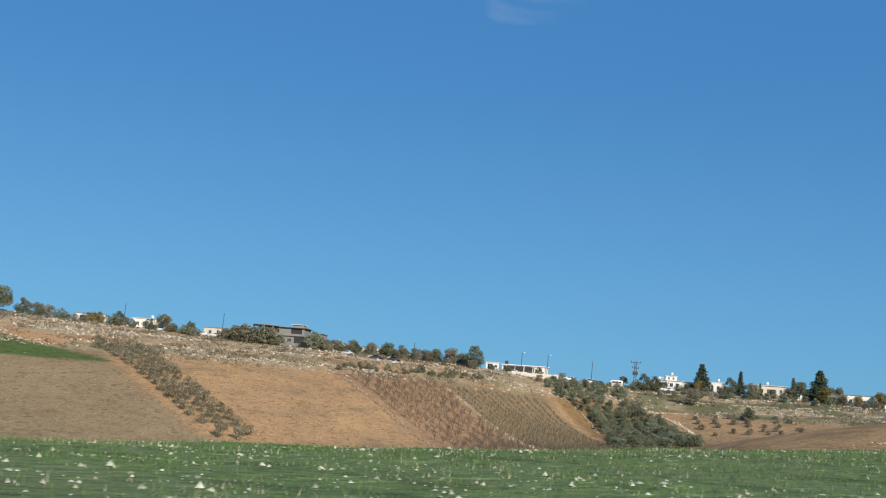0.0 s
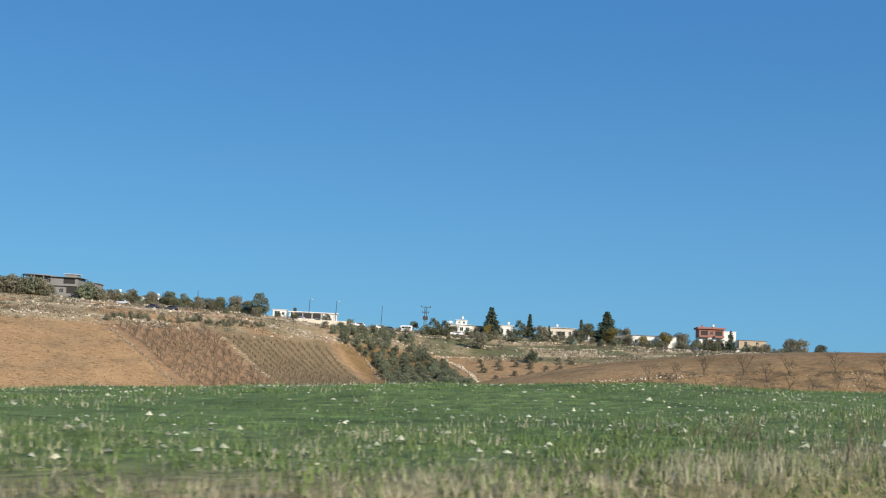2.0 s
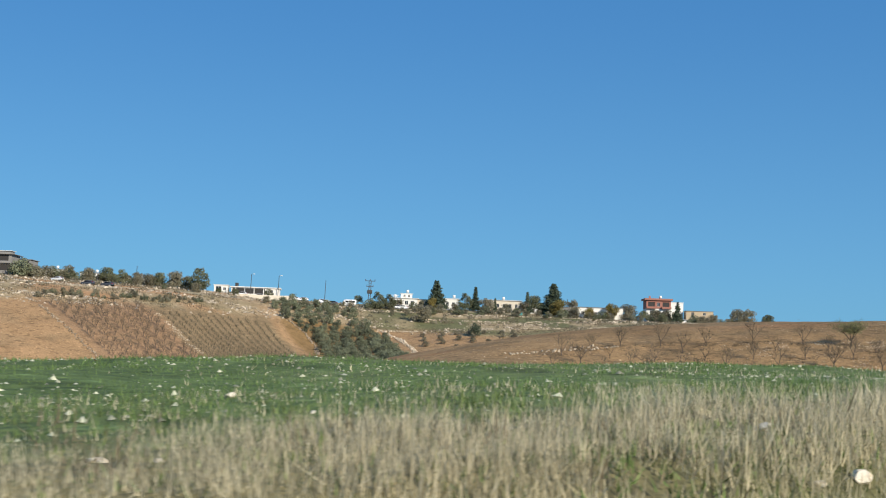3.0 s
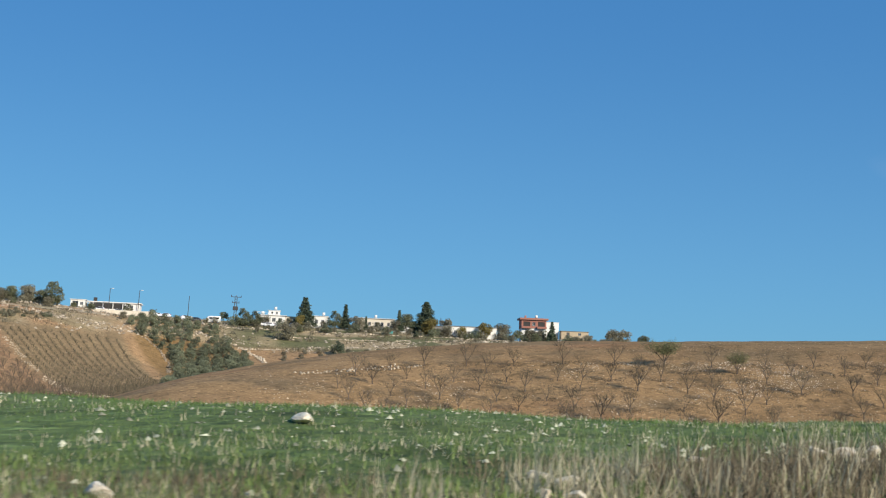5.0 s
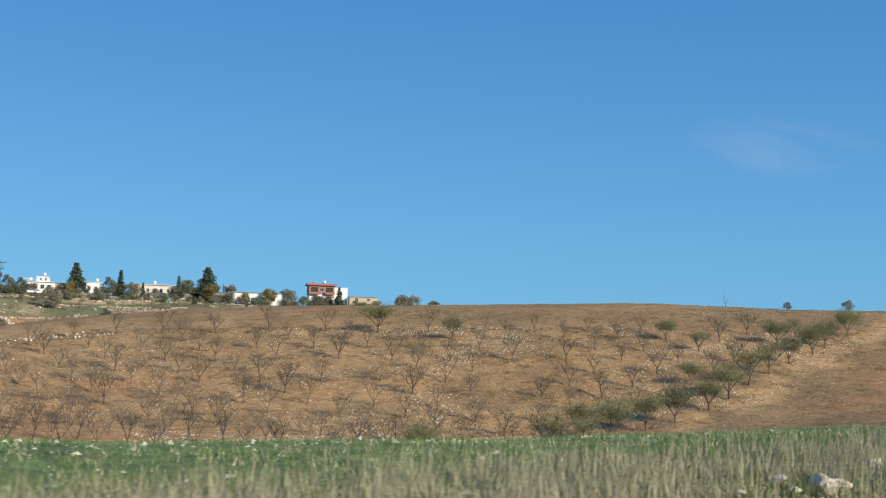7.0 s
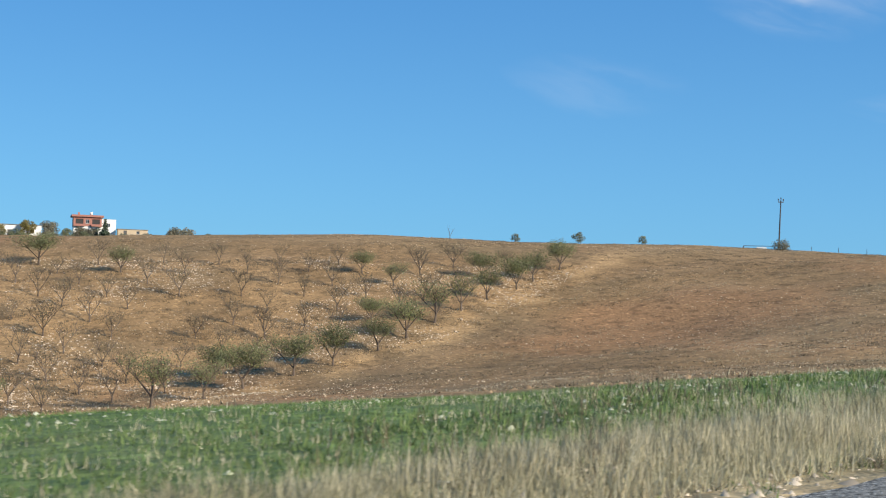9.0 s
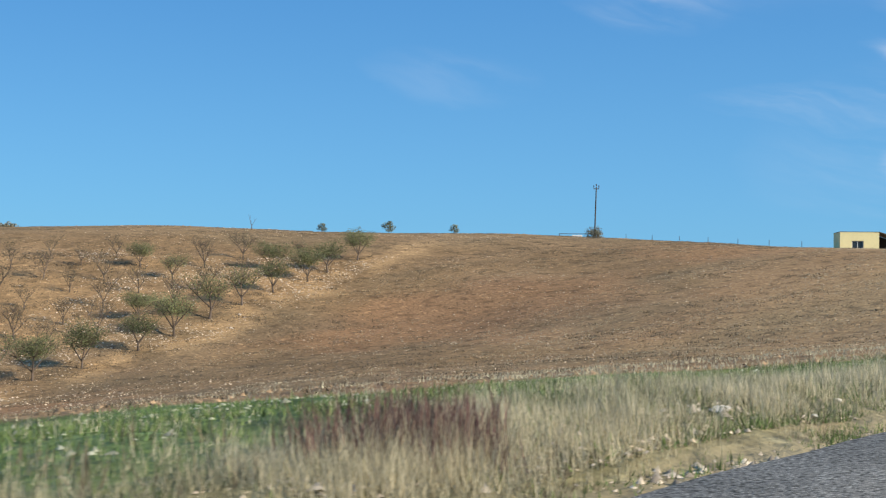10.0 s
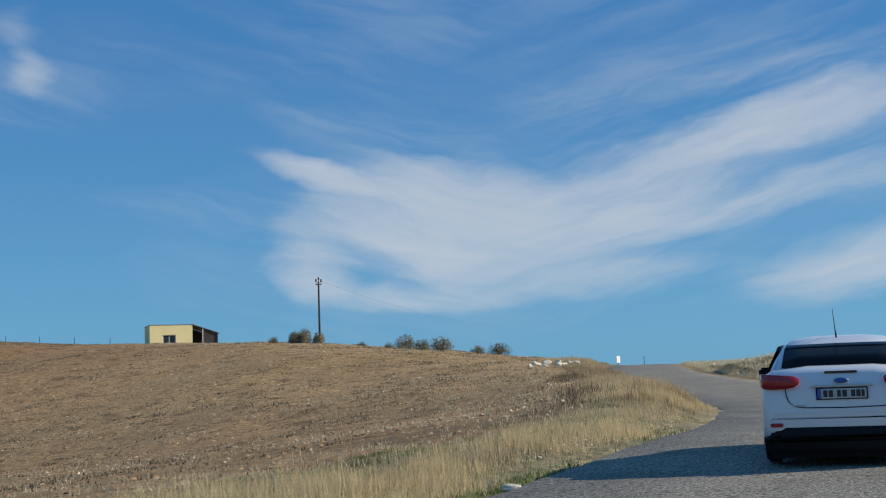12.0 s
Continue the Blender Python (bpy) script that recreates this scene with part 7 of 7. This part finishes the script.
# fence stakes along the crest
stake_mesh = pole_mesh("fence_stake", 0.8, 0.035, 0.03, M_WOODPOLE, 5)
for k in range(7):
    sx, sy = 211.0 - 0.35 * k, 139.0 + 4.6 * k
    tagged(new("fence_stake", stake_mesh), "short wooden stake on the crest", "stake", "fence stakes").matrix_basis = Matrix.Translation((sx, sy, ground_at(sx, sy)))
# white board and thin post at the road's crest
t = thing("road_sign", Matrix.Translation((244.3, 95.3, ground_at(244.3, 95.3))) @ Matrix.Rotation(radians(-12), 4, "Z"), "plain white board at the crest of the road", "sign")
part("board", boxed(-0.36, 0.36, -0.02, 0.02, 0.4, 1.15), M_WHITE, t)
part("post", boxed(-0.04, 0.04, 0.021, 0.08, -0.4, 1.0), M_STEEL, t)
t = thing("marker_post", Matrix.Translation((262.0, 98.2, ground_at(262.0, 98.2))), "thin grey post with a small crossbar", "post")
part("post", pole_mesh("post", 1.3, 0.05, 0.04, M_STEEL, 6), None, t)
part("crossbar", boxed(-0.2, 0.2, -0.02, 0.02, 1.1, 1.16), M_STEEL, t)


# ---- stones ----
def rock_mesh(seed, flat=0.75):
    """A broken limestone block, chipped by a few random planes."""
    r = np.random.RandomState(seed)
    bm = bmesh.new()
    bmesh.ops.create_icosphere(bm, subdivisions=3, radius=1.0)
    for k in range(11):
        n = Vector(r.normal(size=3)).normalized()
        c = r.uniform(0.52, 0.82)
        for v in bm.verts:
            over = v.co.dot(n) - c
            if over > 0:
                v.co -= n * over * 0.95
    for v in bm.verts:
        v.co += v.normal * 0.05 * noise.noise(v.co * 2.3 + Vector((seed, 0, 0)))
        v.co.z *= flat
    me = bpy.data.meshes.new("stone")
    bm.to_mesh(me)
    bm.free()
    me.materials.append(M_STONE)
    return me


ROCKS = [rock_mesh(300 + k, 0.7 + 0.1 * (k % 3)) for k in range(7)]


def stone(x, y, size, k, turn=0.0, label="pale limestone block lying in the verge grass", group="verge stones"):
    ob = tagged(new("stone", ROCKS[k % len(ROCKS)]), label, "stone", group)
    ob.matrix_basis = Matrix.Translation((x, y, float(lie([x], [y])[0]) + size * 0.3)) @ Matrix.Rotation(turn, 4, "Z") @ Matrix.Rotation(0.35 * math.sin(7 * turn), 4, "X") @ Matrix.Diagonal((size, size * 0.85, size * (0.55 + 0.07 * (k % 5)), 1))
    return ob


for k, (x, y, size) in enumerate(VERGE_STONES):
    stone(x, y, size * 1.08, k, rnd.uniform(0, 6.28))
for k in range(26):
    x = rnd.uniform(10, 118)
    p = rnd.uniform(4.6, 9.0) if x < 70 else rnd.uniform(4.2, 6.0)
    stone(x, float(road_y(x)) + p * 1.1, rnd.uniform(0.03, 0.06), k, rnd.uniform(0, 6.28))
for k in range(12):
    x = 111 + k * 0.9 + rnd.uniform(-0.3, 0.3)
    stone(x, float(road_y(x)) + rnd.uniform(3.9, 4.6), rnd.uniform(0.04, 0.12), k, rnd.uniform(0, 6.28), "pale stone at the road's edge", "road edge stones")
# heap on the shoulder of the hill by the bend, and the bank across the road
for k in range(22):
    x, y = 184.5 + rnd.gauss(0, 1.6), 77.8 + rnd.gauss(0, 0.9)
    stone(x, y, rnd.uniform(0.12, 0.38), k, rnd.uniform(0, 6.28), "pale stone in a heap above the bend", "stone heap")
for k in range(36):
    x = 197 + rnd.gauss(0, 9)
    stone(x, float(road_y(x)) - rnd.uniform(5.5, 12), rnd.uniform(0.08, 0.26), k, rnd.uniform(0, 6.28), "pale limestone rock on the bank across the road", "bank rocks")


for k in range(46):
    x = rnd.uniform(178, 222)
    stone(x, float(road_y(x)) - rnd.uniform(4.6, 8.5), rnd.uniform(0.06, 0.22), k, rnd.uniform(0, 6.28), "pale limestone rock on the bank across the road", "bank rocks")


def dry_wall(label, points, wide, size, step=0.5, lift=0.25, material=None, gaps=0.0):
    """A line of piled stones between points, joined."""
    r = np.random.RandomState(int(points[0][0] * 7) % 1000)
    xs, ys = [], []
    for (x0, y0), (x1, y1) in zip(points, points[1:]):
        n = max(2, int(math.hypot(x1 - x0, y1 - y0) / step))
        for k in range(n):
            xs.append(x0 + (x1 - x0) * k / n)
            ys.append(y0 + (y1 - y0) * k / n)
    xs, ys = np.array(xs * 3), np.array(ys * 3)
    xs, ys = xs + r.normal(0, wide, len(xs)), ys + r.normal(0, wide, len(xs))
    keep = soft_noise(xs, ys, 4.0, 91) + 0.4 * soft_noise(xs, ys, 1.5, 92) > gaps * 1.2 - 0.7
    xs, ys = xs[keep], ys[keep]
    v, f = pebbles(r, xs, ys, size * r.uniform(0.5, 1.3, len(xs)), 0.8, lift, True)
    tagged(new("stone_wall", mesh_of("stone_wall", v, f, material or M_STONES)), label, "stone wall")


def fall(s, y0, y1, k):
    return [(s - (y0 - 400) * k, y0), (s - ((y0 + y1) / 2 - 400) * k, (y0 + y1) / 2), (s - (y1 - 400) * k, y1)]


dry_wall("low dry-stone wall running down the far hillside", fall(-38, 300, 404, 0.50), 0.34, 0.30, material=M_WALLSTONE)
dry_wall("pale stony track between the far orchard plots", fall(0, 300, 402, 0.40), 0.7, 0.24, material=M_BROW, gaps=0.35)
dry_wall("line of stones down the hillside between plots", fall(-98, 300, 380, 0.63), 0.3, 0.28, material=M_SOILCLOD)
dry_wall("low dry-stone wall beside the olive grove", [(48.5, 400), (49.2, 418), (46, 431), (40, 440)], 0.3, 0.36, material=M_WALLSTONE)
dry_wall("pale stone wall between olive grove and orange plot", [(77, 385), (78.5, 408), (77, 426), (74.1, 437), (70.3, 445), (67, 450)], 0.4, 0.42, material=M_BROW)
dry_wall("terrace wall of pale stone under the village", [(70, 441), (95, 440), (125, 437), (160, 432), (200, 425)], 0.6, 0.36, material=M_BROW, gaps=0.5)
dry_wall("terrace wall of pale stone on the brow", [(90, 459), (125, 455), (165, 451), (205, 447)], 0.6, 0.36, material=M_BROW, gaps=0.55)
dry_wall("rubble wall along the village street", [(70, 474), (100, 474), (140, 472), (180, 470), (215, 468)], 0.5, 0.36, material=M_BROW, gaps=0.4)
dry_wall("line of pale rubble on the near hill's flank", [(62, 181), (72, 184), (83, 186)], 0.8, 0.24, material=M_BROW, gaps=0.5)
t = thing("retaining_wall", Matrix.Translation((33, 473.5, ground_at(33, 473.5))) @ Matrix.Rotation(radians(-3), 4, "Z"), "long low cream retaining wall below the street", "wall")
for k in range(6):
    part("panel", boxed(-10 + 3.3 * k, -6.72 + 3.3 * k, -0.2, 0.2, -1.2, 1.5, bevel=0.03), M_CREAM, t)
t = thing("tarpaulin_shed", Matrix.Translation((127.3, 478, ground_at(127.3, 478))), "small teal sheet-metal shed by the street", "shed")
part("wall", boxed(-1.3, 1.3, -1.0, 1.0, -0.4, 1.1), M_TEAL, t)
part("roof", boxed(-1.45, 1.45, -1.15, 1.15, 1.104, 1.18), M_SHEET, t)
